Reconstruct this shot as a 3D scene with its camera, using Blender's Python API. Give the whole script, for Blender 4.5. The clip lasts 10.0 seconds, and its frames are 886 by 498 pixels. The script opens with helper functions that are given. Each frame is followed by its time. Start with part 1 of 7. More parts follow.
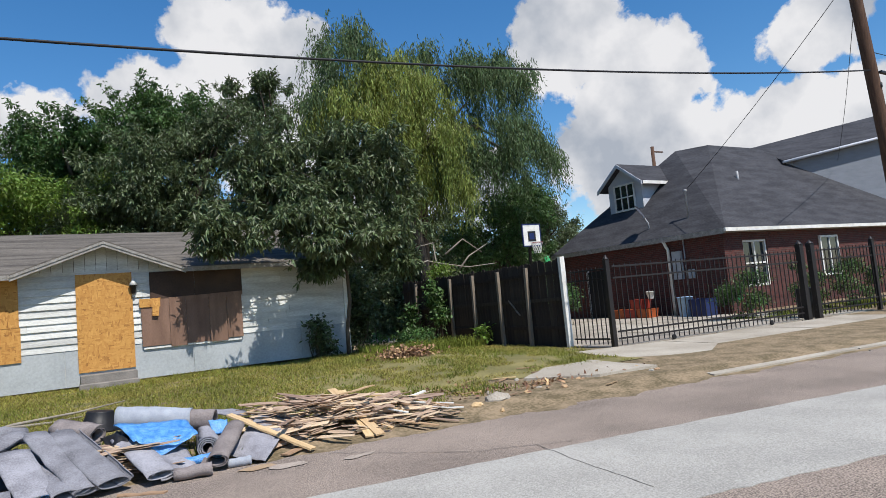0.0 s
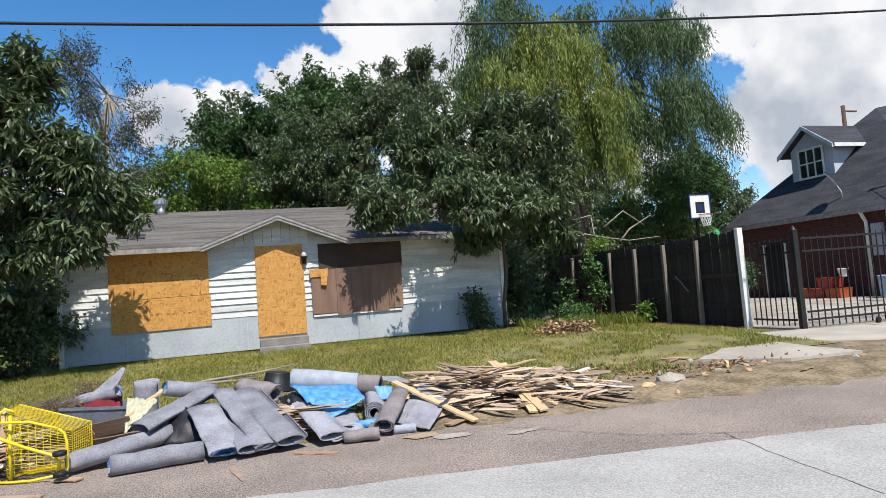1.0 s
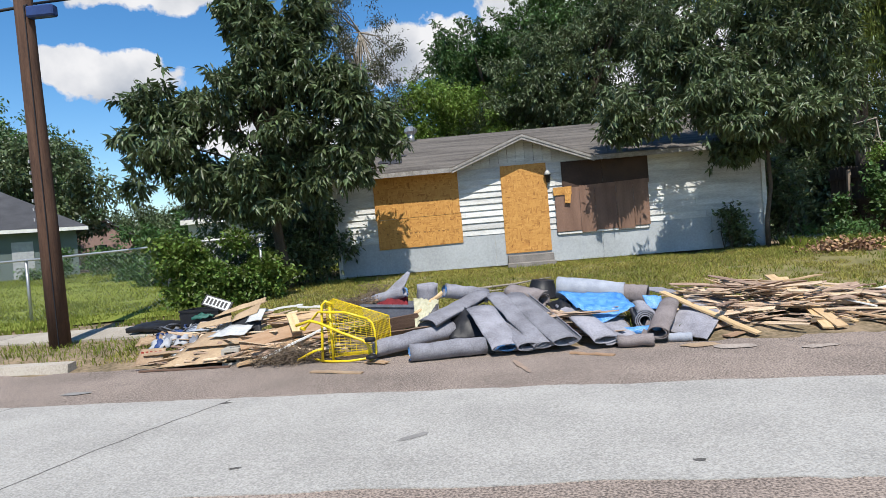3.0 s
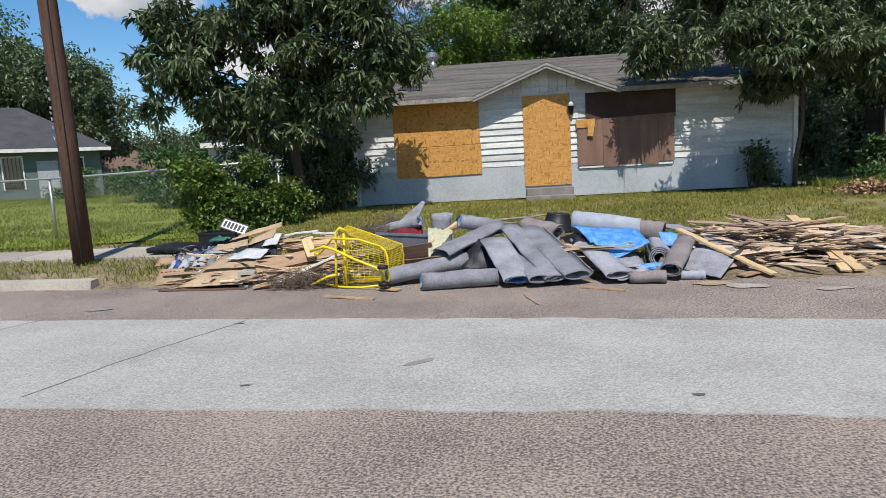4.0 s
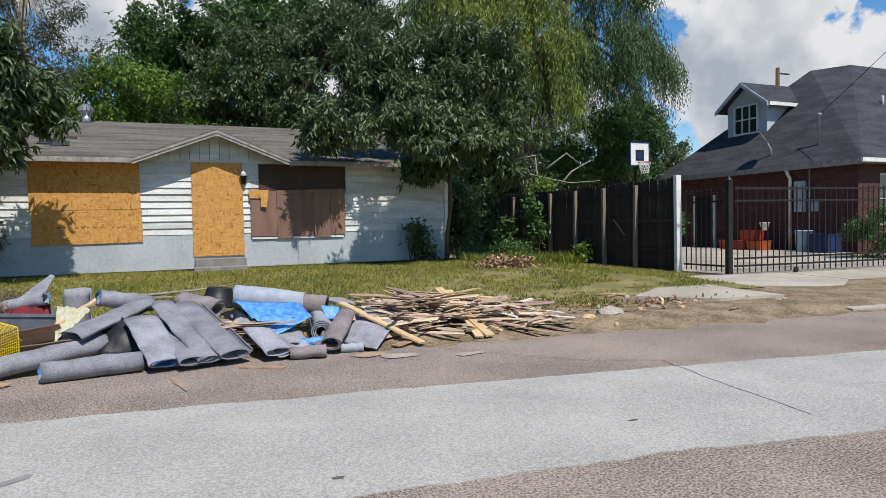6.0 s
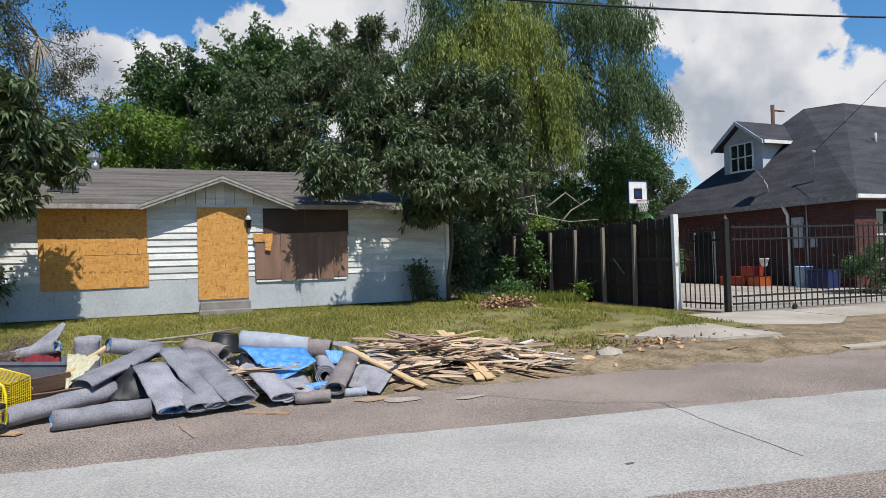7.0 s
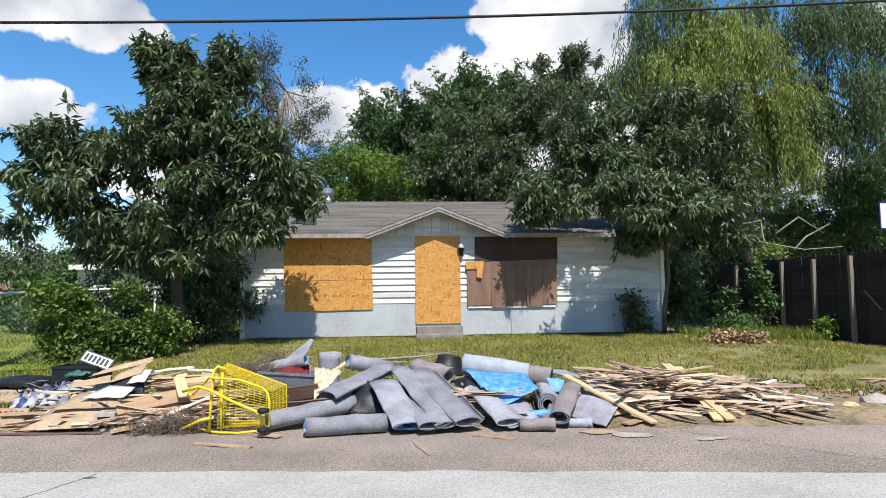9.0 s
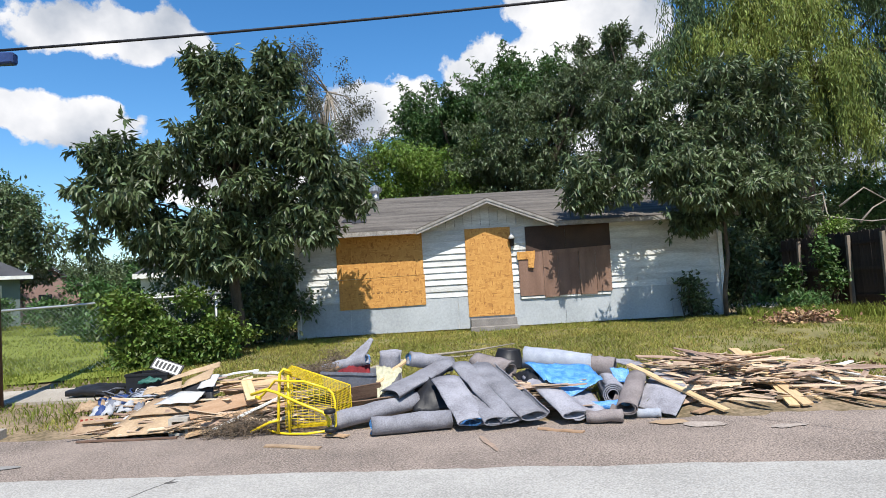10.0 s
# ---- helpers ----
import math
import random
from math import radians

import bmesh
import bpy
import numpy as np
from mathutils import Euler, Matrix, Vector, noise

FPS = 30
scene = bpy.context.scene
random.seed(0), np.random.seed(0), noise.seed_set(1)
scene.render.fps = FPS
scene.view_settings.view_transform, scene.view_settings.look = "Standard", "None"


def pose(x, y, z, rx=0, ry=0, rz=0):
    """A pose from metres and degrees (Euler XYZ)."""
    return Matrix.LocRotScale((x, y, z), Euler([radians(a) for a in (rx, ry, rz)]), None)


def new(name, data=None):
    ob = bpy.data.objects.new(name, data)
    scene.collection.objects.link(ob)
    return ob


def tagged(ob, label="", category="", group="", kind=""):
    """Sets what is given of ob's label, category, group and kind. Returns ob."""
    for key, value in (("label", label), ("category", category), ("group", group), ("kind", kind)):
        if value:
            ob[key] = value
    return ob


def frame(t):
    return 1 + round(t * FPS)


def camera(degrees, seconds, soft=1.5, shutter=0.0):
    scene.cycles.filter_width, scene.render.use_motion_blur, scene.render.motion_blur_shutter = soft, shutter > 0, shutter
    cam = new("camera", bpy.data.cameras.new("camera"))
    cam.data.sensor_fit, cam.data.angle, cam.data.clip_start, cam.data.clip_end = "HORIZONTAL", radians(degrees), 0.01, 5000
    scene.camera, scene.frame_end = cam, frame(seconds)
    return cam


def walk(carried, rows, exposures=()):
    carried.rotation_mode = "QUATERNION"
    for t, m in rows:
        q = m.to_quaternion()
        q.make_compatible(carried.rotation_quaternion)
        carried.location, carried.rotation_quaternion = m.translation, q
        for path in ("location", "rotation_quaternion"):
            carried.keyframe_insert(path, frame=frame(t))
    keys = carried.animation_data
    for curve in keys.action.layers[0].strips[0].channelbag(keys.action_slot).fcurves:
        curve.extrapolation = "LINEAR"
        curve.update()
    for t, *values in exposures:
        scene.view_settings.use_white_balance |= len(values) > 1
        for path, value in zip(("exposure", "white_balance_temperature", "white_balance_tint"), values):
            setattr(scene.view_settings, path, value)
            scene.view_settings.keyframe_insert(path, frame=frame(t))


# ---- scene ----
cam = camera(69.88, 10.0, soft=0.75)
PATH = [
    (0, pose(0.286, -0.411, 1.507, 94.69, 5.22, -30.36)),
    (0.5, pose(0.376, -0.194, 1.478, 94.86, 4.71, -21.68)),
    (1, pose(0.294, -0.049, 1.461, 93.64, 4.32, -16.76)),
    (1.5, pose(0.305, 0.038, 1.448, 92.17, 4.64, -8.19)),
    (2, pose(-0.082, -0.077, 1.356, 91.50, 1.91, -5.27)),
    (2.5, pose(-0.160, -0.074, 1.352, 91.18, 1.50, -1.62)),
    (2.7, pose(-0.211, -0.019, 1.301, 90.79, 3.42, 0.13)),
    (3.8, pose(-0.192, -0.032, 1.285, 82.10, 3.13, 8.77)),
    (4, pose(-0.148, 0.003, 1.277, 82.55, 3.12, 5.07)),
    (4.5, pose(-0.007, 0.082, 1.263, 84.52, 2.32, -6.61)),
    (5, pose(0.043, 0.136, 1.263, 85.07, 1.16, -15.61)),
    (5.5, pose(0.084, 0.162, 1.270, 86.65, 1.88, -21.12)),
    (5.7, pose(0.123, 0.164, 1.283, 87.15, 1.06, -22.28)),
    (6.8, pose(0.087, -0.074, 1.392, 90.23, 2.02, -23.31)),
    (7, pose(0.065, -0.067, 1.403, 91.09, 1.71, -22.48)),
    (7.5, pose(0.006, -0.002, 1.359, 92.45, 2.70, -16.20)),
    (8, pose(-0.063, 0.036, 1.351, 93.50, 2.02, -9.50)),
    (8.5, pose(-0.154, 0.039, 1.364, 93.62, 1.67, -5.82)),
    (9, pose(-0.189, 0.085, 1.363, 94.17, 0.68, -4.87)),
    (9.5, pose(-0.180, 0.131, 1.386, 94.74, 1.86, -3.57)),
    (10, pose(-0.284, 0.124, 1.410, 93.52, 3.34, -0.53)),
]
walk(cam, PATH, [(0, 0.2), (0.5, 0.28), (1.0, 0.42), (1.5, 0.45), (2.5, 0.42), (4.0, 0.1), (4.5, 0.1), (5.5, 0.12), (7.0, 0.18), (7.5, 0.3), (8.0, 0.45), (9.0, 0.52), (10.0, 0.5)])

# ---- world, sun ----
SUN_EL, SUN_AZ = radians(57), radians(172)   # azimuth clockwise from +y
world = bpy.data.worlds.new("sky_world")
scene.world = world
world.use_nodes = True
wn, wl = world.node_tree.nodes, world.node_tree.links
sky = wn.new("ShaderNodeTexSky")
sky.sky_type, sky.sun_disc = "NISHITA", False
sky.sun_elevation, sky.sun_rotation = SUN_EL, SUN_AZ
sky.air_density, sky.dust_density, sky.ozone_density = 1.0, 0.3, 3.0
bg = wn["Background"]
bg.inputs["Strength"].default_value = 0.09
# cumulus clouds: soft heaps in the sky, their edges broken up by noise
CLOUDS = (((0.637, 0.681, 0.36), 0.11, 0.11), ((0.725, 0.618, 0.29), 0.13, 0.09), ((0.748, 0.631, 0.19), 0.22, 0.1), ((0.846, 0.438, 0.304), 0.1, 0.06), ((0.845, 0.488, 0.2), 0.2, 0.075), ((0.221, 0.893, 0.391), 0.12, 0.085), ((0.119, 0.937, 0.32), 0.11, 0.07),
          ((-0.043, 0.961, 0.274), 0.1, 0.06), ((-0.098, 0.949, 0.29), 0.1, 0.06), ((0.26, 0.9, 0.33), 0.13, 0.09), ((-0.45, 0.817, 0.365), 0.22, 0.05), ((-0.468, 0.846, 0.255), 0.11, 0.045), ((0.42, 0.89, 0.2), 0.3, 0.1), ((-0.65, 0.74, 0.17), 0.16, 0.05), ((-0.3, 0.94, 0.17), 0.18, 0.05),
          ((-0.6, -0.5, 0.6), 0.14, 0.07), ((0.6, -0.7, 0.4), 0.14, 0.07), ((-0.9, 0.1, 0.4), 0.2, 0.08))
tc = wn.new("ShaderNodeTexCoord")
top = None
for c, rh, rv in CLOUDS:
    sb, sc, ln = wn.new("ShaderNodeVectorMath"), wn.new("ShaderNodeVectorMath"), wn.new("ShaderNodeVectorMath")
    sb.operation, sc.operation, ln.operation = "SUBTRACT", "MULTIPLY", "LENGTH"
    sb.inputs[1].default_value, sc.inputs[1].default_value = c, (1.2 / rh, 1.2 / rh, 1.2 / rv)
    one = wn.new("ShaderNodeMath")
    one.operation, one.inputs[0].default_value = "SUBTRACT", 1.0
    wl.new(tc.outputs["Generated"], sb.inputs[0])
    wl.new(sb.outputs[0], sc.inputs[0])
    wl.new(sc.outputs[0], ln.inputs[0])
    wl.new(ln.outputs["Value"], one.inputs[1])
    if top is None:
        top = one
    else:
        mx = wn.new("ShaderNodeMath")
        mx.operation = "MAXIMUM"
        wl.new(top.outputs[0], mx.inputs[0])
        wl.new(one.outputs[0], mx.inputs[1])
        top = mx
cn, cshade = wn.new("ShaderNodeTexNoise"), wn.new("ShaderNodeTexNoise")
cn.inputs["Scale"].default_value, cn.inputs["Detail"].default_value, cn.inputs["Roughness"].default_value = 9.0, 9, 0.58
cshade.inputs["Scale"].default_value, cshade.inputs["Detail"].default_value = 8.0, 8
edge = wn.new("ShaderNodeMath")
edge.operation, edge.inputs[1].default_value = "MULTIPLY_ADD", 2.6
cr = wn.new("ShaderNodeValToRGB")
cr.color_ramp.elements[0].position, cr.color_ramp.elements[1].position = 0.0, 0.14
cr2 = wn.new("ShaderNodeValToRGB")
cr2.color_ramp.elements[0].color, cr2.color_ramp.elements[1].color = (4.0, 4.4, 5.1, 1), (8.0, 8.0, 8.2, 1)
cr2.color_ramp.elements[0].position, cr2.color_ramp.elements[1].position = 0.36, 0.6
shift = wn.new("ShaderNodeMath")
shift.operation, shift.inputs[1].default_value = "SUBTRACT", 1.3
hue = wn.new("ShaderNodeHueSaturation")
hue.inputs["Saturation"].default_value, hue.inputs["Value"].default_value = 1.3, 1.42
cmix = wn.new("ShaderNodeMixRGB")
wl.new(tc.outputs["Generated"], cn.inputs["Vector"])
wl.new(tc.outputs["Generated"], cshade.inputs["Vector"])
wl.new(cn.outputs["Fac"], edge.inputs[0])
wl.new(top.outputs[0], edge.inputs[2])
wl.new(edge.outputs[0], shift.inputs[0])
wl.new(shift.outputs[0], cr.inputs["Fac"])
wl.new(cshade.outputs["Fac"], cr2.inputs["Fac"])
wl.new(cr.outputs["Color"], cmix.inputs["Fac"])
wl.new(sky.outputs["Color"], hue.inputs["Color"])
wl.new(hue.outputs["Color"], cmix.inputs["Color1"])
wl.new(cr2.outputs["Color"], cmix.inputs["Color2"])
wl.new(cmix.outputs["Color"], bg.inputs["Color"])

sun = new("sun", bpy.data.lights.new("sun", "SUN"))
sun.data.energy, sun.data.angle, sun.data.color = 4.9, radians(0.5), (1.0, 0.965, 0.91)
sun_dir = Vector((math.sin(SUN_AZ) * math.cos(SUN_EL), math.cos(SUN_AZ) * math.cos(SUN_EL), math.sin(SUN_EL)))
sun.rotation_euler = sun_dir.to_track_quat("Z", "Y").to_euler()
sun.location = (0, -10, 20)
scene.view_settings.exposure = 0.0


# ---- materials ----
def mat(name, col, col2=None, rough=0.85, scale=6.0, fine=60.0, bump=0.2, metal=0.0, island=0.0, obj=0.0, stretch=None, spec=0.3, sheen=0.0, thin=0.0, lo=0.35, hi=0.65, fw=0.45):
    """A worn surface: two colours mixed by coarse and fine noise, with grain relief; island or obj vary single pieces."""
    m = bpy.data.materials.new(name)
    m.use_nodes = True
    n, l = m.node_tree.nodes, m.node_tree.links
    b = n["Principled BSDF"]
    b.inputs["Roughness"].default_value, b.inputs["Metallic"].default_value = rough, metal
    b.inputs["Specular IOR Level"].default_value = spec
    if col2 is None:
        col2 = tuple(c * 0.7 for c in col)
    co = n.new("ShaderNodeTexCoord")
    mp = n.new("ShaderNodeMapping")
    mp.inputs["Scale"].default_value = stretch or (1, 1, 1)
    l.new(co.outputs["Object"], mp.inputs["Vector"])
    a, f = n.new("ShaderNodeTexNoise"), n.new("ShaderNodeTexNoise")
    a.inputs["Scale"].default_value, a.inputs["Detail"].default_value = scale, 5
    f.inputs["Scale"].default_value, f.inputs["Detail"].default_value = fine, 3
    l.new(mp.outputs["Vector"], a.inputs["Vector"])
    l.new(mp.outputs["Vector"], f.inputs["Vector"])
    add = n.new("ShaderNodeMath")
    add.operation = "MULTIPLY_ADD"
    add.inputs[1].default_value = fw
    sub = n.new("ShaderNodeMath")
    sub.operation = "MULTIPLY"
    sub.inputs[1].default_value = 1 - fw
    l.new(a.outputs["Fac"], sub.inputs[0])
    l.new(f.outputs["Fac"], add.inputs[0])
    l.new(sub.outputs[0], add.inputs[2])
    rp = n.new("ShaderNodeValToRGB")
    rp.color_ramp.elements[0].position, rp.color_ramp.elements[1].position = lo, hi
    rp.color_ramp.elements[0].color, rp.color_ramp.elements[1].color = (*col2, 1), (*col, 1)
    l.new(add.outputs[0], rp.inputs["Fac"])
    out = rp.outputs["Color"]
    if island or obj:
        hv = n.new("ShaderNodeHueSaturation")
        mr = n.new("ShaderNodeMapRange")
        w = island or obj
        mr.inputs["To Min"].default_value, mr.inputs["To Max"].default_value = 1 - w, 1 + w
        src = n.new("ShaderNodeNewGeometry").outputs["Random Per Island"] if island else n.new("ShaderNodeObjectInfo").outputs["Random"]
        l.new(src, mr.inputs["Value"])
        l.new(mr.outputs["Result"], hv.inputs["Value"])
        mh = n.new("ShaderNodeMapRange")
        mh.inputs["To Min"].default_value, mh.inputs["To Max"].default_value = 0.5 - 0.04 * w, 0.5 + 0.04 * w
        l.new(src, mh.inputs["Value"])
        l.new(mh.outputs["Result"], hv.inputs["Hue"])
        l.new(out, hv.inputs["Color"])
        out = hv.outputs["Color"]
    l.new(out, b.inputs["Base Color"])
    if bump:
        bp = n.new("ShaderNodeBump")
        bp.inputs["Strength"].default_value, bp.inputs["Distance"].default_value = bump, 0.02
        l.new(add.outputs[0], bp.inputs["Height"])
        l.new(bp.outputs["Normal"], b.inputs["Normal"])
    if thin:
        tr = n.new("ShaderNodeBsdfTranslucent")
        mx = n.new("ShaderNodeMixShader")
        mx.inputs[0].default_value = thin
        l.new(out, tr.inputs["Color"])
        l.new(b.outputs[0], mx.inputs[1])
        l.new(tr.outputs[0], mx.inputs[2])
        l.new(mx.outputs[0], n["Material Output"].inputs["Surface"])
    return m


M = dict(
    asphalt=mat("asphalt", (0.38, 0.305, 0.25), (0.1, 0.08, 0.067), 0.95, 0.8, 70, 0.6, lo=0.39, hi=0.61, fw=0.75),
    concrete_road=mat("concrete_road", (0.43, 0.41, 0.37), (0.24, 0.228, 0.205), 0.93, 1.3, 75, 0.4, lo=0.36, hi=0.62, fw=0.72),
    concrete=mat("concrete", (0.46, 0.43, 0.38), (0.3, 0.27, 0.22), 0.9, 1.2, 40, 0.3),
    stepgrey=mat("stepgrey", (0.26, 0.235, 0.21), (0.15, 0.135, 0.12), 0.92, 5, 40, 0.3),
    soil=mat("soil", (0.27, 0.2, 0.125), (0.12, 0.092, 0.05), 1.0, 3.0, 24, 0.6, lo=0.4, hi=0.6),
    grass=mat("grass", (0.37, 0.305, 0.085), (0.2, 0.2, 0.04), 0.75, 0.7, 3, 0.0, island=0.45, thin=0.3),
    lush_grass=mat("lush_grass", (0.21, 0.235, 0.037), (0.125, 0.155, 0.022), 0.75, 0.4, 3, 0.0, island=0.35, thin=0.3),
    siding=mat("siding", (0.65, 0.65, 0.62), (0.4, 0.39, 0.36), 0.6, 2.6, 30, 0.2, obj=0.12, stretch=(0.5, 1, 3.0)),
    skirt=mat("skirt", (0.43, 0.45, 0.455), (0.31, 0.325, 0.33), 0.7, 1.4, 25, 0.12),
    osb=mat("osb", (0.7, 0.4, 0.13), (0.42, 0.2, 0.055), 0.75, 16, 34, 0.3, stretch=(1.6, 1, 0.8), lo=0.38, hi=0.6, fw=0.55),
    darkboard=mat("darkboard", (0.07, 0.042, 0.03), (0.035, 0.022, 0.016), 0.75, 3, 40, 0.2, obj=0.15),
    brownboard=mat("brownboard", (0.25, 0.15, 0.105), (0.14, 0.08, 0.055), 0.7, 2.5, 40, 0.2, obj=0.1, stretch=(3, 1, 0.5)),
    shingle=mat("shingle", (0.16, 0.142, 0.122), (0.06, 0.052, 0.045), 0.95, 1.6, 22, 0.5, stretch=(0.35, 3.0, 3.0), lo=0.38, hi=0.62),
    darkshingle=mat("darkshingle", (0.058, 0.058, 0.065), (0.024, 0.024, 0.028), 0.93, 1.5, 14, 0.4, stretch=(0.6, 0.6, 3.0), lo=0.38, hi=0.62),
    whitewood=mat("whitewood", (0.75, 0.74, 0.7), (0.55, 0.53, 0.48), 0.6, 4, 40, 0.15),
    fencewood=mat("fencewood", (0.055, 0.042, 0.033), (0.026, 0.02, 0.016), 0.9, 3, 50, 0.35, obj=0.3, stretch=(4, 4, 0.5)),
    postwood=mat("postwood", (0.27, 0.225, 0.175), (0.15, 0.12, 0.09), 0.85, 3, 50, 0.3, stretch=(4, 4, 0.6)),
    polewood=mat("polewood", (0.12, 0.066, 0.042), (0.055, 0.03, 0.02), 0.9, 6, 50, 0.5, stretch=(4, 4, 0.3)),
    iron=mat("iron", (0.016, 0.012, 0.011), (0.01, 0.008, 0.008), 0.5, 6, 60, 0.05, spec=0.4),
    felt=mat("felt", (0.295, 0.29, 0.315), (0.14, 0.135, 0.148), 0.95, 5, 70, 0.6, obj=0.2, lo=0.33, hi=0.62, fw=0.45),
    felt_brown=mat("felt_brown", (0.25, 0.215, 0.205), (0.12, 0.1, 0.095), 0.95, 5, 70, 0.6, obj=0.15, lo=0.33, hi=0.62, fw=0.45),
    felt_light=mat("felt_light", (0.37, 0.39, 0.43), (0.25, 0.27, 0.31), 0.95, 9, 110, 0.3),
    bluefilm=mat("bluefilm", (0.13, 0.34, 0.66), (0.04, 0.18, 0.48), 0.32, 16, 70, 1.0, spec=0.6, lo=0.4, hi=0.6),
    lath=mat("lath", (0.5, 0.35, 0.22), (0.25, 0.16, 0.1), 0.85, 5, 50, 0.25, island=0.45, obj=0.0, stretch=(1, 1, 1)),
    plank=mat("plank", (0.52, 0.36, 0.21), (0.36, 0.23, 0.12), 0.8, 4, 40, 0.25, obj=0.3, stretch=(0.6, 5, 5)),
    oldplank=mat("oldplank", (0.3, 0.2, 0.13), (0.15, 0.095, 0.06), 0.85, 4, 40, 0.3, obj=0.4, stretch=(0.6, 5, 5)),
    lathpiece=mat("lathpiece", (0.56, 0.42, 0.3), (0.27, 0.18, 0.12), 0.85, 5, 50, 0.25, obj=0.42, stretch=(0.6, 5, 5)),
    yellowcloth=mat("yellowcloth", (0.52, 0.49, 0.35), (0.34, 0.32, 0.2), 0.9, 14, 60, 0.3),
    redcloth=mat("redcloth", (0.2, 0.02, 0.025), (0.1, 0.012, 0.015), 0.9, 8, 60, 0.2),
    drive=mat("drive", (0.4, 0.355, 0.295), (0.26, 0.225, 0.18), 0.92, 0.9, 45, 0.3, obj=0.08, lo=0.4, hi=0.6),
    crackfill=mat("crackfill", (0.12, 0.11, 0.1), (0.06, 0.055, 0.05), 0.9, 8, 60, 0.1),
    paledust=mat("paledust", (0.43, 0.36, 0.3), (0.26, 0.215, 0.18), 0.95, 5, 70, 0.3, lo=0.39, hi=0.61, fw=0.7),
    patch=mat("patch", (0.27, 0.255, 0.235), (0.19, 0.18, 0.165), 0.9, 8, 60, 0.2),
    paintmark=mat("paintmark", (0.4, 0.28, 0.2), (0.2, 0.155, 0.125), 0.9, 8, 60, 0.1),
    ink=mat("ink", (0.15, 0.07, 0.025), (0.4, 0.21, 0.06), 0.8, 30, 90, 0.0),
    fascia=mat("fascia", (0.36, 0.34, 0.31), (0.16, 0.145, 0.13), 0.8, 6, 40, 0.2),
    greybox=mat("greybox", (0.4, 0.41, 0.42), (0.3, 0.3, 0.31), 0.6, 6, 50, 0.05),
    # the dormer's pale clapboard again, with the overhang's shade mixed into the colour
    wing_shaded=mat("wing_shaded", (0.19, 0.205, 0.235), (0.15, 0.165, 0.19), 0.75, 2, 30, 0.1, stretch=(1, 1, 4)),
    dormer=mat("dormer", (0.48, 0.5, 0.54), (0.39, 0.41, 0.45), 0.7, 2, 30, 0.1),
    greenglass=mat("greenglass", (0.06, 0.4, 0.16), (0.04, 0.28, 0.1), 0.4, 8, 50, 0.05),
    bluebin=mat("bluebin", (0.35, 0.5, 0.68), (0.25, 0.38, 0.55), 0.5, 6, 50, 0.05),
    darkblue=mat("darkblue", (0.015, 0.03, 0.11), (0.01, 0.02, 0.08), 0.45, 6, 50, 0.05),
    bluebox=mat("bluebox", (0.03, 0.06, 0.18), (0.02, 0.04, 0.12), 0.5, 6, 50, 0.05),
    orangebox=mat("orangebox", (0.4, 0.1, 0.03), (0.28, 0.06, 0.02), 0.5, 6, 50, 0.05),
    redbox=mat("redbox", (0.35, 0.05, 0.03), (0.24, 0.03, 0.02), 0.5, 6, 50, 0.05),
    whiteplastic=mat("whiteplastic", (0.56, 0.56, 0.54), (0.36, 0.36, 0.35), 0.4, 8, 50, 0.1),
    tubgrey=mat("tubgrey", (0.17, 0.18, 0.21), (0.1, 0.105, 0.125), 0.55, 6, 50, 0.1),
    tealplastic=mat("tealplastic", (0.03, 0.12, 0.09), (0.02, 0.07, 0.055), 0.5, 8, 50, 0.2),
    drytwig=mat("drytwig", (0.2, 0.15, 0.105), (0.09, 0.065, 0.045), 0.95, 6, 60, 0.2),
    ochre=mat("ochre", (0.5, 0.32, 0.06), (0.35, 0.2, 0.04), 0.5, 8, 50, 0.2),
    deadleaf=mat("deadleaf", (0.42, 0.26, 0.15), (0.22, 0.12, 0.07), 0.85, 6, 40, 0.1, island=0.5),
    greyshingle=mat("greyshingle", (0.075, 0.075, 0.078), (0.042, 0.042, 0.045), 0.95, 1.5, 40, 0.3),
    pinkwall=mat("pinkwall", (0.3, 0.2, 0.17), (0.24, 0.16, 0.13), 0.85, 3, 30, 0.1),
    brick_x=mat("brick_x", (0.3, 0.1, 0.07), (0.17, 0.055, 0.04), 0.9, 5, 50, 0.2),
    brick_y=mat("brick_y", (0.3, 0.1, 0.07), (0.17, 0.055, 0.04), 0.9, 5, 50, 0.2),
    lawn=mat("lawn", (0.25, 0.21, 0.085), (0.1, 0.095, 0.035), 1.0, 1.5, 30, 0.6),
    lush_lawn=mat("lush_lawn", (0.19, 0.215, 0.03), (0.13, 0.155, 0.02), 1.0, 1.2, 30, 0.6),
    cardboard=mat("cardboard", (0.44, 0.32, 0.2), (0.28, 0.19, 0.115), 0.85, 4, 40, 0.1, obj=0.1),
    yellow=mat("yellow", (0.76, 0.57, 0.015), (0.62, 0.43, 0.01), 0.35, 5, 50, 0.05, spec=0.5),
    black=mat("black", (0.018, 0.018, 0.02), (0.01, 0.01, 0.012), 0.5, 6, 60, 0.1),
    bark=mat("bark", (0.13, 0.1, 0.075), (0.05, 0.04, 0.03), 0.95, 5, 40, 0.6, stretch=(3, 3, 0.7)),
    palebark=mat("palebark", (0.33, 0.29, 0.24), (0.2, 0.17, 0.13), 0.9, 5, 40, 0.4, stretch=(3, 3, 0.7)),
    leaf=mat("leaf", (0.125, 0.16, 0.068), (0.064, 0.094, 0.037), 0.44, 0.8, 6, 0.0, island=0.5, thin=0.28, spec=0.5),
